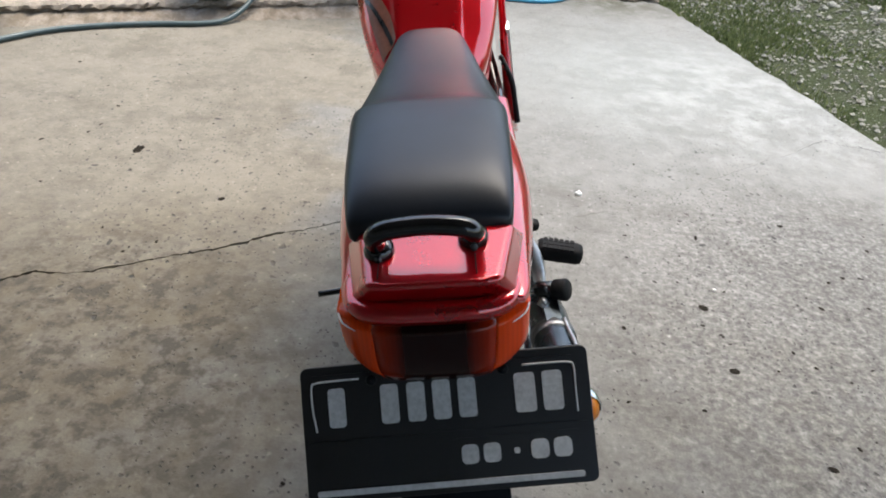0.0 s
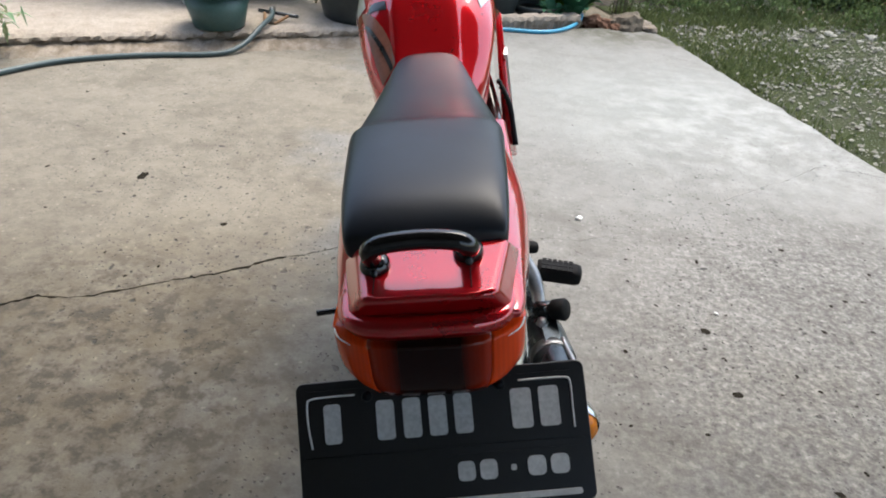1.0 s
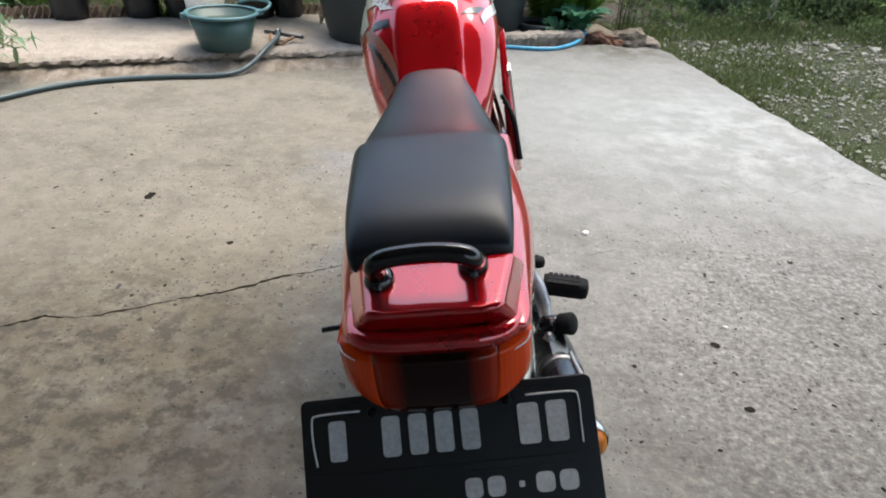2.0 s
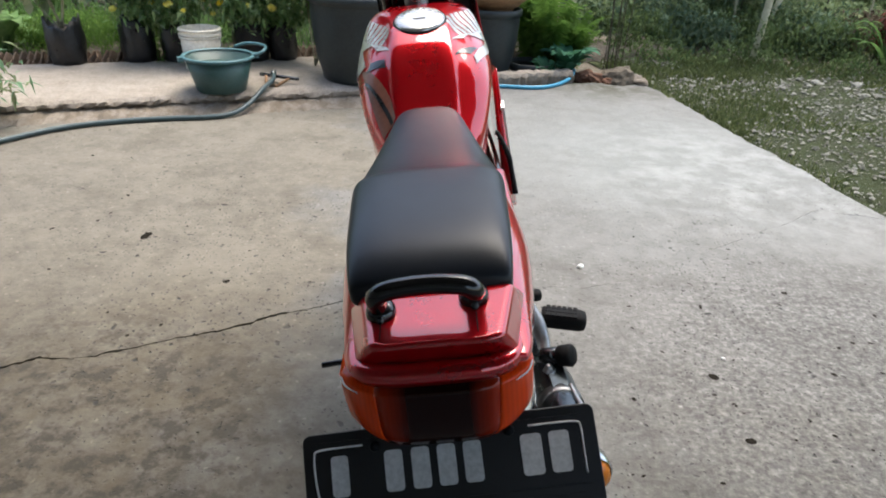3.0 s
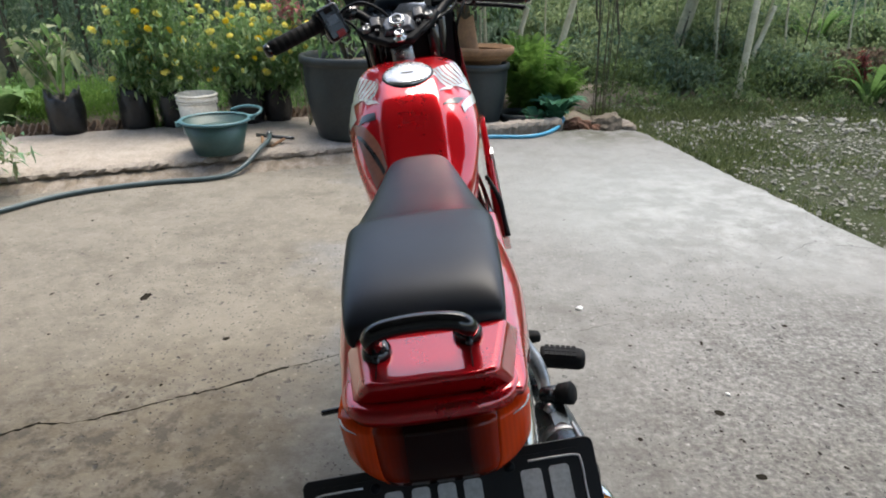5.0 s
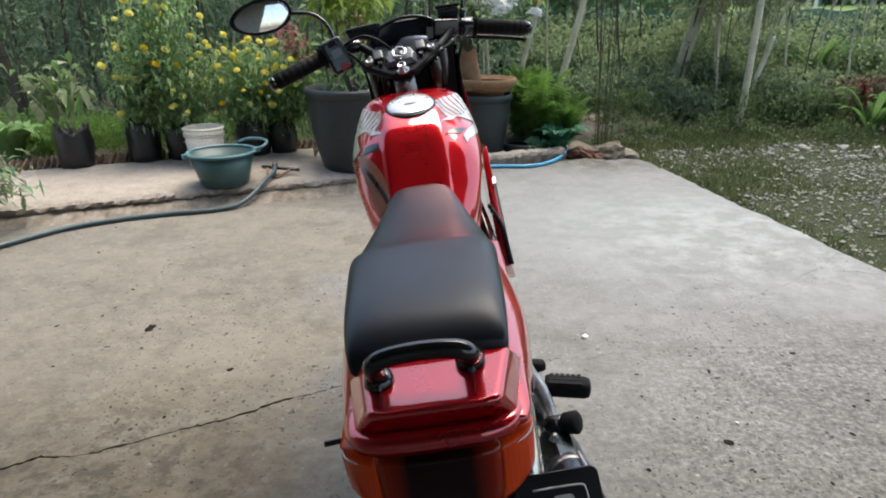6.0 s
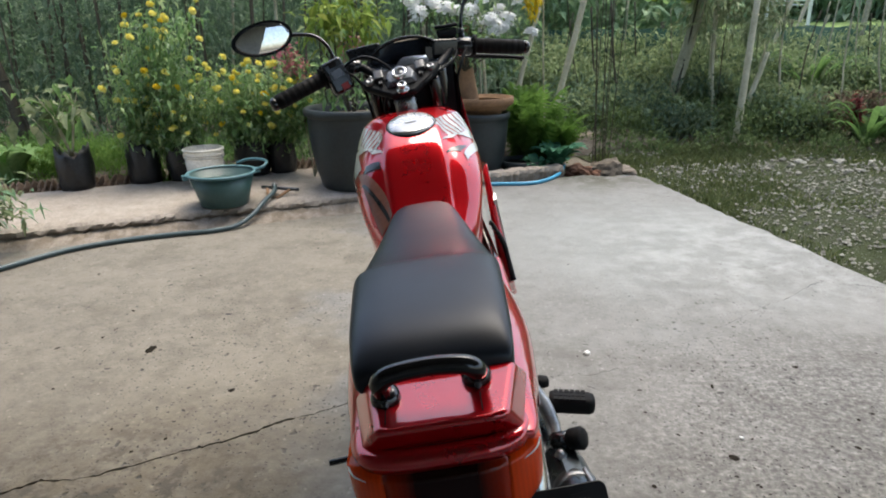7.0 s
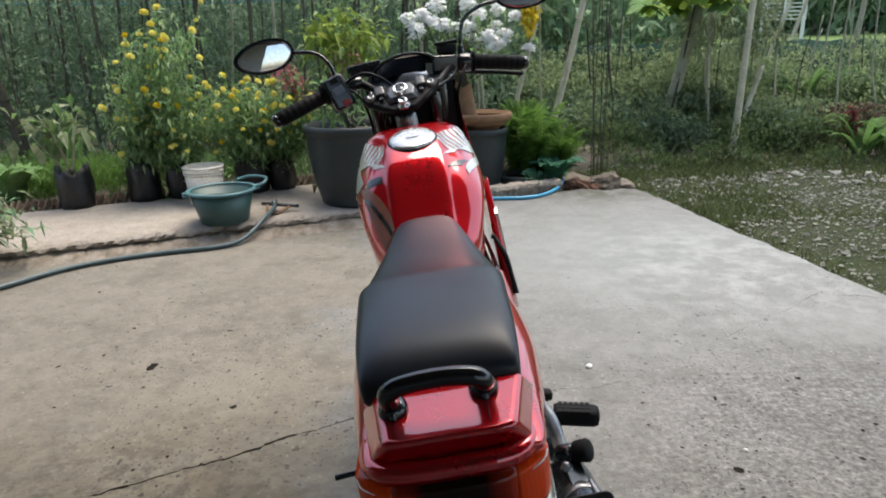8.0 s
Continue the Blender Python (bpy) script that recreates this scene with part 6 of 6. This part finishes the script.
rosette("palm_seedling", "bluish palm seedling in the undergrowth", 3.7, 7.6, 0.3, 26, 0.75, 0.018, LEAF_OLIVE, 0.62, 12)
rosette("palm_seedling", "bluish palm seedling in the undergrowth", 4.4, 7.9, 0.2, 26, 0.70, 0.018, LEAF_OLIVE, 0.60, 13)
r = thing("red_plant", "slim dark red leafed plant", "plant", Matrix.Translation((3.47, 6.2, -0.03)))
part("stem", tube([(0, 0, 0), (0.01, 0, 0.3), (0.03, 0, 0.5)], [0.01, 0.008, 0.004], 6, 3), BARK_DARK, r)
part("foliage", leaves("foliage", cloud(nrg, 90, (0.02, 0, 0.36), (0.04, 0.04, 0.16)), 0.07, RUST_LEAF, nrg, 0.3), RUST_LEAF, r)

# clay shards set on edge along the bed
edging = thing("garden_edging", "double row of brown clay pieces edging the flower bed", "edging", kind="structure")
rg = random.Random(4)
bm = bmesh.new()
block(-0.030, 0.030, -0.007, 0.007, 0.0, 0.062, bm)
bmesh.ops.bevel(bm, geom=bm.edges[:], offset=0.004, segments=1, affect="EDGES")
shard = mesh_of(bm, EDGE_CLAY, False)
for row in range(2):
    for i in range(74):
        u = -1.15 + 0.041 * i + 0.02 * row
        if u > 1.95:
            break
        o = part("clay_piece", shard, None, edging)
        o.matrix_world = TERR @ Matrix.Translation((u, 0.985 + 0.03 * row, 0.045 + 0.048 * row)) @ pose(0, 0, 0, rg.uniform(-12, 12), rg.uniform(30, 48), rg.uniform(-15, 15) + 60)

# raised soil bed behind the edging
rings = []
for i in range(41):
    u = -3.0 + 8.0 * i / 40
    rings.append([(u, 0.975, -0.04), (u, 1.0, 0.07), (u, 1.3, 0.10 + 0.03 * noise.noise((u, 0, 0))), (u, 2.2, 0.06), (u, 3.2, -0.04)])
solo("flower_bed", moved(loft(rings, closed=False, caps=False), TERR), GROUND, "bed of brown soil behind the terrace", "soil bed", kind="structure")

# rough stones at the slab's corner
rg = random.Random(6)
ROCKS = [(0.80, 5.04, 0.075, 1), (0.885, 5.00, 0.070, 1), (1.03, 5.02, 0.125, 0), (1.14, 5.02, 0.075, 2), (0.96, 4.95, 0.045, 1), (1.21, 4.97, 0.055, 2)]
KINDS = ((ROCK, "brown weathered rock by the slab corner"), (BRICK, "rust brown brick lump by the hose"), (STEP_CONCRETE, "pale lump of broken concrete at the slab corner"))
for x, y, s, k in ROCKS:
    bm = bmesh.new()
    bmesh.ops.create_icosphere(bm, subdivisions=3, radius=s)
    for v in bm.verts:
        q = v.co / s
        v.co *= 1 + 0.35 * noise.noise(q * 1.3 + Vector((x * 9, y * 5, 0))) + 0.22 * noise.noise(q * 3.1 + Vector((y * 9, 0, x))) + 0.06 * noise.noise(q * 9)
        v.co.z *= 0.72
    solo("rock", moved(bm, Matrix.Translation((x, y, s * 0.12)) @ pose(0, 0, 0, rg.uniform(-15, 15), rg.uniform(-15, 15), rg.uniform(0, 360))), KINDS[k][0], KINDS[k][1], "rock", group="rocks at the slab corner", smooth=False)

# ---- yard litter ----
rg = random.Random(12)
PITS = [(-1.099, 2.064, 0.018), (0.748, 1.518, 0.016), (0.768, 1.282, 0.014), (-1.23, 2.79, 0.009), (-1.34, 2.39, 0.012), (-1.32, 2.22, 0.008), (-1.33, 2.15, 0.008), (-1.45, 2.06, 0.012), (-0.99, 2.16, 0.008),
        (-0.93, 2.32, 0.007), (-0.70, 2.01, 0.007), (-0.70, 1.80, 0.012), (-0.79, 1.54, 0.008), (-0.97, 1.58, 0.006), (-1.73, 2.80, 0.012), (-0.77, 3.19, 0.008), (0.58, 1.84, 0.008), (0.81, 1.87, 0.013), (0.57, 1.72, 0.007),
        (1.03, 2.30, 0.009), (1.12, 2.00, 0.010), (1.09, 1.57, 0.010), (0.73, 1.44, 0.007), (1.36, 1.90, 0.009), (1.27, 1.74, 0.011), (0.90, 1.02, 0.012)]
# flat discs on the uncut slab, dark to paint the shade of holes
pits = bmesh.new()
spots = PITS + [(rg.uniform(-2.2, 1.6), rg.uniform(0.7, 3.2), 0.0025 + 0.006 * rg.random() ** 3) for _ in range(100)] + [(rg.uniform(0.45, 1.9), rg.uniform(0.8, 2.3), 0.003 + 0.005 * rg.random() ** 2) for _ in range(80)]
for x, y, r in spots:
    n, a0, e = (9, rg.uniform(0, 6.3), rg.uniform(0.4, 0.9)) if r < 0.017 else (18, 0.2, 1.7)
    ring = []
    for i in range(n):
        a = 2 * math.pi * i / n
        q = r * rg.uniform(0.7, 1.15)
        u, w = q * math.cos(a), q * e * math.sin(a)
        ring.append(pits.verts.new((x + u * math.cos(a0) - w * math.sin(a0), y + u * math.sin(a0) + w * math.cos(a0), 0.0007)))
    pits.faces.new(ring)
solo("flat_pit_patches", pits, PIT, "small flat dark patches standing for shaded pits in the concrete", "pits", kind="stuff", smooth=False)
for x, y, s in ((0.452, 2.07, 0.012), (0.80, 1.60, 0.007)):
    solo("white_pebble", moved(pebble(rg, s), Matrix.Translation((x, y, s * 0.45))), WHITE_PAINT, "small white pebble lying on the concrete", "pebble", group="pebbles on the yard")


# ---- gravel, grass and weeds beside the slab ----
def edge_x(y):
    return float(np.interp(y, [-6, -0.4, 1.55, 2.69, 3.36, 3.74, 4.30, 4.93, 6.5], [3.9, 2.55, 2.12, 1.83, 1.66, 1.56, 1.43, 1.24, 0.7]))


bm = bmesh.new()
ys = [-3.0 + 0.2 * i for i in range(46)]
cols = [[bm.verts.new((edge_x(y) - 0.02 + (7.5 - edge_x(y)) * k / 24, y, -0.022 + 0.012 * noise.noise((k * 0.9, y * 2.2, 0)))) for k in range(25)] for y in ys]
for ra, rb in zip(cols, cols[1:]):
    for k in range(24):
        bm.faces.new((ra[k], ra[k + 1], rb[k + 1], rb[k]))
solo("gravel_ground", bm, GRAVEL_BED, "ground of grey gravel and thin grass beside the slab", "gravel ground", kind="structure")

rng2 = np.random.default_rng(3)
v, f = [], []
base = [((0, 0, 0.6), (1, 0, 0), (0.3, 0.95, 0.1), (-0.8, 0.6, 0), (-0.8, -0.6, 0.1), (0.3, -0.95, 0), (0, 0, -0.5))]
for i in range(52000):
    y = rng2.uniform(0.9, 6.0)
    x = edge_x(y) + 0.04 + rng2.exponential(1.3)
    d = x - edge_x(y)
    if x > 7:
        continue
    s = 0.0035 + 0.013 * rng2.random() ** 4 + (0.012 if y > 5.0 and rng2.random() < 0.10 else 0)
    if rng2.random() > 0.10 + 0.55 * min(1, d / 1.3) * (0.35 + 0.65 * (noise.noise((x * 2.1, y * 2.1, 9.0)) > -0.1)):
        continue
    a = rng2.uniform(0, 6.28)
    c, q = math.cos(a), math.sin(a)
    b = len(v)
    for px, py, pz in base[0]:
        k = s * rng2.uniform(0.7, 1.25)
        v.append((x + k * (px * c - py * q), y + k * (px * q + py * c), -0.016 + s * 0.35 + k * pz * 1.15))
    for j in range(5):
        j2 = (j + 1) % 5
        f += [(b, b + 1 + j, b + 1 + j2), (b + 6, b + 1 + j2, b + 1 + j)]
tagged(new("gravel", sheet("gravel", v, f, STONE)), "loose pale grey gravel beside the slab", "gravel", kind="stuff")
edge_stones = [(1.98, 5.45, 0.045), (2.25, 5.5, 0.035), (2.7, 5.5, 0.04), (3.0, 5.45, 0.045), (1.75, 5.35, 0.03), (3.25, 5.4, 0.05)]
edge_stones += [(rg.uniform(1.7, 5.2), 5.5 - 0.6 * rg.random() ** 2, 0.014 + 0.022 * rg.random() ** 2) for _ in range(46)]
for x, y, s in edge_stones:
    solo("pale_stone", moved(pebble(rg, s), Matrix.Translation((x, y, -0.03 + s * 0.35))), STONE, "pale rounded stone at the gravel edge", "stone", group="stones at the gravel edge", smooth=False)

v, f = [], []
for i in range(70000):
    y = rng2.uniform(0.8, 6.3)
    band = rng2.random()
    d = rng2.exponential(0.9) if band < 0.75 else rng2.uniform(0, 4)
    x = edge_x(y) + 0.02 + d
    if noise.noise((x * 1.3, y * 1.3, 4.0)) < -0.30 + 0.55 * rng2.random() + 0.12 * min(2.0, d) * (1 if y < 5.2 else 0.2) + (0.28 if y < 4.6 and d > 0.12 else 0):
        continue
    h, a, w = 0.015 + 0.05 * rng2.random() ** 2 + (0.06 * rng2.random() if y > 5.3 else 0), rng2.uniform(0, 6.28), 0.0022 + 0.003 * rng2.random()
    l = rng2.normal(0, 0.6) * h
    b = len(v)
    c, q = math.cos(a), math.sin(a)
    v += [(x - w * q, y + w * c, -0.026), (x + w * q, y - w * c, -0.026), (x + w * q + l * 0.4 * c, y - w * c + l * 0.4 * q, -0.03 + h * 0.6), (x + l * c, y + l * q, -0.03 + h)]
    f += [(b, b + 1, b + 2), (b, b + 2, b + 3)]
tagged(new("grass", sheet("grass", v, f, GRASS)), "short patchy grass along the slab and gravel", "grass", kind="stuff")


# ---- undergrowth behind the yard ----
def thicket(name, label, n, box, size, material, seed, aspect=0.4, gap=-0.1, category="undergrowth", slope=0.0):
    """A mass of leaves in a stretch of ground, gathered in uneven plumes."""
    rg = np.random.default_rng(seed)
    x0, x1, y0, y1, z0, z1 = box
    p = np.stack([rg.uniform(x0, x1, n * 2), rg.uniform(y0, y1, n * 2), z0 + (z1 - z0) * rg.uniform(0, 1, n * 2) ** 0.9], 1)
    p[:, 2] = z0 + (p[:, 2] - z0) * (1 - slope * (1 - (p[:, 1] - y0) / (y1 - y0)))
    keep = [noise.noise((q[0] * 1.7 + seed, q[1] * 1.7, q[2] * 1.1)) + 0.35 * noise.noise((q[0] * 6, q[1] * 6, q[2] * 4)) > gap for q in p]
    p = p[np.array(keep)][:n]
    return tagged(new(name, leaves(name, p, size, material, rg, aspect)), label, category, kind="stuff")


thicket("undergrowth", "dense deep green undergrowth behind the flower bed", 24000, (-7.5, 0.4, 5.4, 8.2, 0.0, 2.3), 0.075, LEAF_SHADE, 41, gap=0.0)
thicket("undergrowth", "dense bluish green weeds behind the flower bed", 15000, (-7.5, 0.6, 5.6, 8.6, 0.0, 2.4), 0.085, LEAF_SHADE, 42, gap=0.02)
thicket("ground_cover", "low bright ferny ground cover on the soil bed", 7000, (-4.2, -0.9, 4.9, 5.7, 0.02, 0.30), 0.055, LEAF_OLIVE, 43, gap=-0.2, aspect=0.25)
thicket("undergrowth", "dark green undergrowth past the gravel", 42000, (0.5, 8.2, 6.8, 8.8, -0.03, 1.0), 0.068, LEAF_HAZE, 44, gap=-0.12, slope=0.6)
thicket("undergrowth", "bluish weeds past the gravel", 26000, (0.5, 8.5, 7.4, 9.0, 0.0, 1.12), 0.075, LEAF_HAZE, 45, gap=-0.1, slope=0.4)
thicket("undergrowth", "low mixed weeds past the gravel", 22000, (0.7, 8.0, 6.0, 7.6, -0.03, 0.36), 0.05, LEAF_WEED, 53, gap=-0.05)
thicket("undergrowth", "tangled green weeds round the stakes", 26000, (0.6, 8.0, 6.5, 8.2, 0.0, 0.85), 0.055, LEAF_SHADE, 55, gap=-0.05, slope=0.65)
thicket("dry_weeds", "withered brown weeds past the stakes", 900, (3.0, 4.6, 6.55, 6.9, 0.08, 0.42), 0.07, DRY_LEAF, 54, gap=-0.05)
thicket("weed_fringe", "low weeds where the gravel ends", 5000, (0.8, 7.0, 5.6, 6.4, -0.03, 0.16), 0.045, LEAF_WEED, 46, gap=0.0)
thicket("ground_cover", "low ferny plants behind the bags", 6500, (-3.7, -2.1, 4.36, 5.0, 0.04, 0.34), 0.045, LEAF_FERN, 47, gap=-0.22, aspect=0.2)
thicket("hedge", "tall dark hedge closing the garden", 40000, (-16, 3.5, 9.0, 12.5, 0, 2.25), 0.22, LEAF_DEEP, 48, gap=-0.15)
thicket("hedge", "distant dark hedge beyond the lawn", 28000, (3.0, 26, 22, 26, 0, 3.6), 0.45, LEAF_DEEP, 49, gap=-0.2)
thicket("hedge", "tall green bushes at the garden side", 6000, (-9.5, -5.2, 3.5, 9, 0, 3.5), 0.14, LEAF_DEEP, 50, gap=-0.1)
thicket("hedge", "tall green bushes at the garden side", 6000, (8.5, 12, 2, 12, 0, 2.6), 0.14, LEAF_DEEP, 52, gap=-0.1)

# lawn strip beyond the net
bm = bmesh.new()
bmesh.ops.create_grid(bm, x_segments=20, y_segments=10, size=1)
for v_ in bm.verts:
    v_.co = Vector((14 + 14 * v_.co.x, 16 + 6.5 * v_.co.y, 0.25 + 0.055 * (9.5 + 6.5 * v_.co.y)))
solo("lawn", bm, surface("lawn_green", (0.07, 0.13, 0.03), (0.14, 0.22, 0.055), 1.5, 0.9, 0.0, 0.6, 30, 0.03), "light green lawn rising beyond the garden", "lawn", kind="structure")

# green shade net on posts
net = thing("shade_net_fence", "dark green shade net fence along the garden", "fence")
rings = []
for i in range(61):
    x = 0.8 + 8.2 * i / 60
    s = 0.03 * math.sin(i * 0.9) + 0.02 * noise.noise((i * 0.7, 0, 0))
    rings.append([(x, 9.1 + s, 0.0), (x, 9.12 + s * 0.6, 0.5), (x, 9.1, 1.03 + 0.02 * math.sin(i * 1.3)), (x, 9.106, 1.03 + 0.02 * math.sin(i * 1.3)), (x, 9.126 + s * 0.6, 0.5), (x, 9.106 + s, 0.0)])
part("net", loft(rings), NET, net)
for i in range(6):
    part("fence_post", rod((0.8 + 1.64 * i, 9.16, -0.05), (0.8 + 1.64 * i, 9.16, 1.12), 0.03, 8), BARK_DARK, net)
net = thing("wire_line", "thin teal line strung across the garden", "line")
part("line", tube([(-6.2, 7.0, 1.66), (-4.0, 7.0, 1.60), (-2.2, 7.0, 1.57), (0.0, 7.0, 1.62)], 0.006, 6, 6), HOSE_BLUE, net)
for x in (-6.2, 0.0):
    part("line_post", rod((x, 7.0, -0.05), (x, 7.0, 1.70), 0.018, 8), BARK_DARK, net)


def pole(name, pts, r, material, label, category="pole", group=""):
    ob = thing(name, label, category, group=group)
    part("stem", tube(pts, r if isinstance(r, list) else [r * (1 - 0.3 * i / (len(pts) - 1)) for i in range(len(pts))], 12, 5), material, ob)
    d = Vector(pts[-1]) - Vector(pts[0])
    rad = r[0] if isinstance(r, list) else r
    for i in range(1, 5):
        t = i / 5
        k = int(t * (len(pts) - 1))
        q = Vector(pts[k]).lerp(Vector(pts[k + 1]), t * (len(pts) - 1) - k)
        part("node", moved(lathe([(rad * 0.85, -0.006), (rad * 1.06, -0.002), (rad * 1.06, 0.002), (rad * 0.85, 0.006)], 10), along(q, q + d)), material, ob)
    return ob


GP = "stems and stakes behind the yard"
pole("leaning_stake", [(0.60, 5.62, -0.05), (0.70, 5.60, 0.45), (0.83, 5.6, 1.0), (0.96, 5.6, 1.65), (1.05, 5.6, 2.3)], 0.029, BAMBOO, "pale leaning bamboo stake", group=GP)
papaya = pole("papaya_tree", [(2.08, 7.4, -0.08), (2.16, 7.4, 0.35), (2.27, 7.4, 0.85), (2.40, 7.4, 1.50), (2.50, 7.4, 2.2)], 0.070, BARK, "papaya tree with a pale ringed trunk and lobed leaves", "tree", GP)
pole("bent_trunk", [(2.80, 7.4, -0.05), (2.70, 7.4, 0.12), (2.58, 7.4, 0.36), (2.54, 7.4, 0.7), (2.53, 7.4, 1.15), (2.58, 7.4, 1.9)], 0.032, BAMBOO, "thin bent pale trunk", "tree", GP)
pole("bamboo_stake", [(2.44, 6.2, -0.08), (2.452, 6.2, 0.5), (2.463, 6.2, 0.95), (2.475, 6.2, 1.45), (2.49, 6.2, 2.3)], 0.033, BAMBOO, "pale upright bamboo stake", group=GP)
pole("bamboo_stake", [(3.60, 9.0, 0.0), (3.74, 9.0, 0.5), (3.87, 9.0, 0.95), (4.04, 9.0, 1.55), (4.2, 9.0, 2.2)], 0.030, BAMBOO, "pale leaning bamboo stake", group=GP)
pole("bamboo_stake", [(4.05, 9.3, 0.0), (4.12, 9.3, 0.6), (4.25, 9.3, 1.1), (4.38, 9.3, 1.6), (4.5, 9.3, 2.2)], 0.03, BAMBOO, "pale leaning bamboo stake", group=GP)
pole("bamboo_stake", [(4.86, 9.0, 0.0), (4.87, 9.0, 0.5), (4.90, 9.0, 0.9), (4.94, 9.0, 1.5), (5.0, 9.0, 2.2)], 0.042, BARK, "pale thin trunk by the net", group=GP)
pole("bamboo_stake", [(2.78, 7.0, 0.0), (2.82, 7.0, 0.3), (2.90, 7.0, 0.6), (2.95, 7.0, 0.8)], 0.03, BAMBOO, "short pale stake in the weeds", group=GP)
pole("bamboo_stake", [(0.35, 6.6, 0.0), (0.45, 6.6, 0.6), (0.60, 6.6, 1.2), (0.72, 6.6, 1.9)], 0.028, BAMBOO, "pale leaning bamboo stake", group=GP)
pole("bamboo_stake", [(-0.46, 5.9, 0.0), (-0.44, 5.9, 0.6), (-0.43, 5.9, 1.2), (-0.42, 5.9, 2.0)], 0.02, BAMBOO, "pale upright bamboo stake", group=GP)
pole("dark_trunk", [(-4.0, 5.6, 0.0), (-4.1, 5.6, 0.6), (-4.2, 5.6, 1.2), (-4.25, 5.6, 2.2)], 0.05, BARK_DARK, "dark slim trunk behind the bed", "tree", GP)
rg = random.Random(17)
for i in range(52):
    x, y = -6.0 + 6.2 * (i + rg.random()) / 52, rg.uniform(5.3, 6.4)
    d = rg.uniform(-0.14, 0.14)
    pole("cassava_stem", [(x, y, 0), (x + d * 0.4, y, 0.7), (x + d, y + 0.05, 1.5), (x + d * 1.3, y, 2.3)], rg.uniform(0.008, 0.018), BARK_DARK if rg.random() < 0.88 else BARK, "slim upright plant stem in the undergrowth", "plant stem", "plant stems behind the bed")
for i in range(46):
    x, y = 0.9 + 6.4 * (i + rg.random()) / 46, rg.uniform(6.9, 8.6)
    d = rg.uniform(-0.22, 0.22)
    pole("cassava_stem", [(x, y, -0.03), (x + d * 0.3, y, 0.4), (x + d * 0.7, y + 0.05, 0.8), (x + d * 1.2, y, rg.uniform(1.1, 1.7))], rg.uniform(0.007, 0.014), BARK if rg.random() < 0.45 else BARK_DARK, "slim upright plant stem past the gravel", "plant stem", "plant stems past the gravel")
bars = thing("iron_rods", "bundle of thin dark rods standing by the slab corner", "rods")
for i in range(8):
    a, b_ = rg.uniform(-0.07, 0.07), rg.uniform(-0.05, 0.05)
    part("rod", rod((1.02 + a, 5.28 + b_, -0.04), (0.98 + a * 2.2 + rg.uniform(-0.12, 0.14), 5.28 + b_, 2.1), 0.0032, 6), BARK_DARK, bars)

# papaya leaves over the trunk
pp = papaya
rg2 = np.random.default_rng(77)
for i in range(16):
    a = 2.4 * i
    c = Vector((2.42 - 0.75 * abs(math.cos(a)) * (0.4 + 0.6 * rg2.random()), 7.0 + 0.5 * math.sin(a), 1.40 + 0.22 * rg2.random()))
    rings = []
    for k in range(24):
        t = 2 * math.pi * k / 24
        q = 0.20 * (0.55 + 0.45 * abs(math.sin(3.5 * t)))
        rings.append((c.x + q * math.cos(t), c.y + q * math.sin(t), c.z - 0.10 * (q / 0.2) ** 2 + 0.04 * math.sin(3 * t)))
    bm = bmesh.new()
    vs = [bm.verts.new(p_) for p_ in rings]
    cv = bm.verts.new(c)
    for k in range(24):
        bm.faces.new((cv, vs[k], vs[(k + 1) % 24]))
    part("lobed_leaf", bm, LEAF_LIME if i % 3 else LEAF_MID, pp)
    part("leaf_stalk", tube([(2.44, 7.4, 1.85), tuple((Vector((2.44, 7.4, 1.95)) + c) / 2), tuple(c)], 0.006, 5, 3), LEAF_MID, pp)
thicket("bush_top", "spiky pale green shrub tops past the stakes", 1600, (2.3, 3.2, 7.0, 8.0, 0.9, 1.7), 0.16, LEAF_PALE, 60, gap=-0.05, aspect=0.12)

# white lattice seat far off
lat = thing("white_lattice", "white slatted garden rail on the far lawn", "lattice")
for i in range(3):
    x = 6.6 + 0.40 * i
    part("slat", block(x, x + 0.03, 16.0, 16.03, 1.45, 1.95), WHITE_PAINT, lat, smooth=False)
for i in range(6):
    z = 1.46 + 0.085 * i
    part("rail", block(6.5, 7.5, 15.98, 16.0, z, z + 0.025), WHITE_PAINT, lat, smooth=False)
for x in (6.5, 7.45):
    part("post", block(x, x + 0.06, 16.03, 16.09, 0.4, 2.0), WHITE_PAINT, lat, smooth=False)
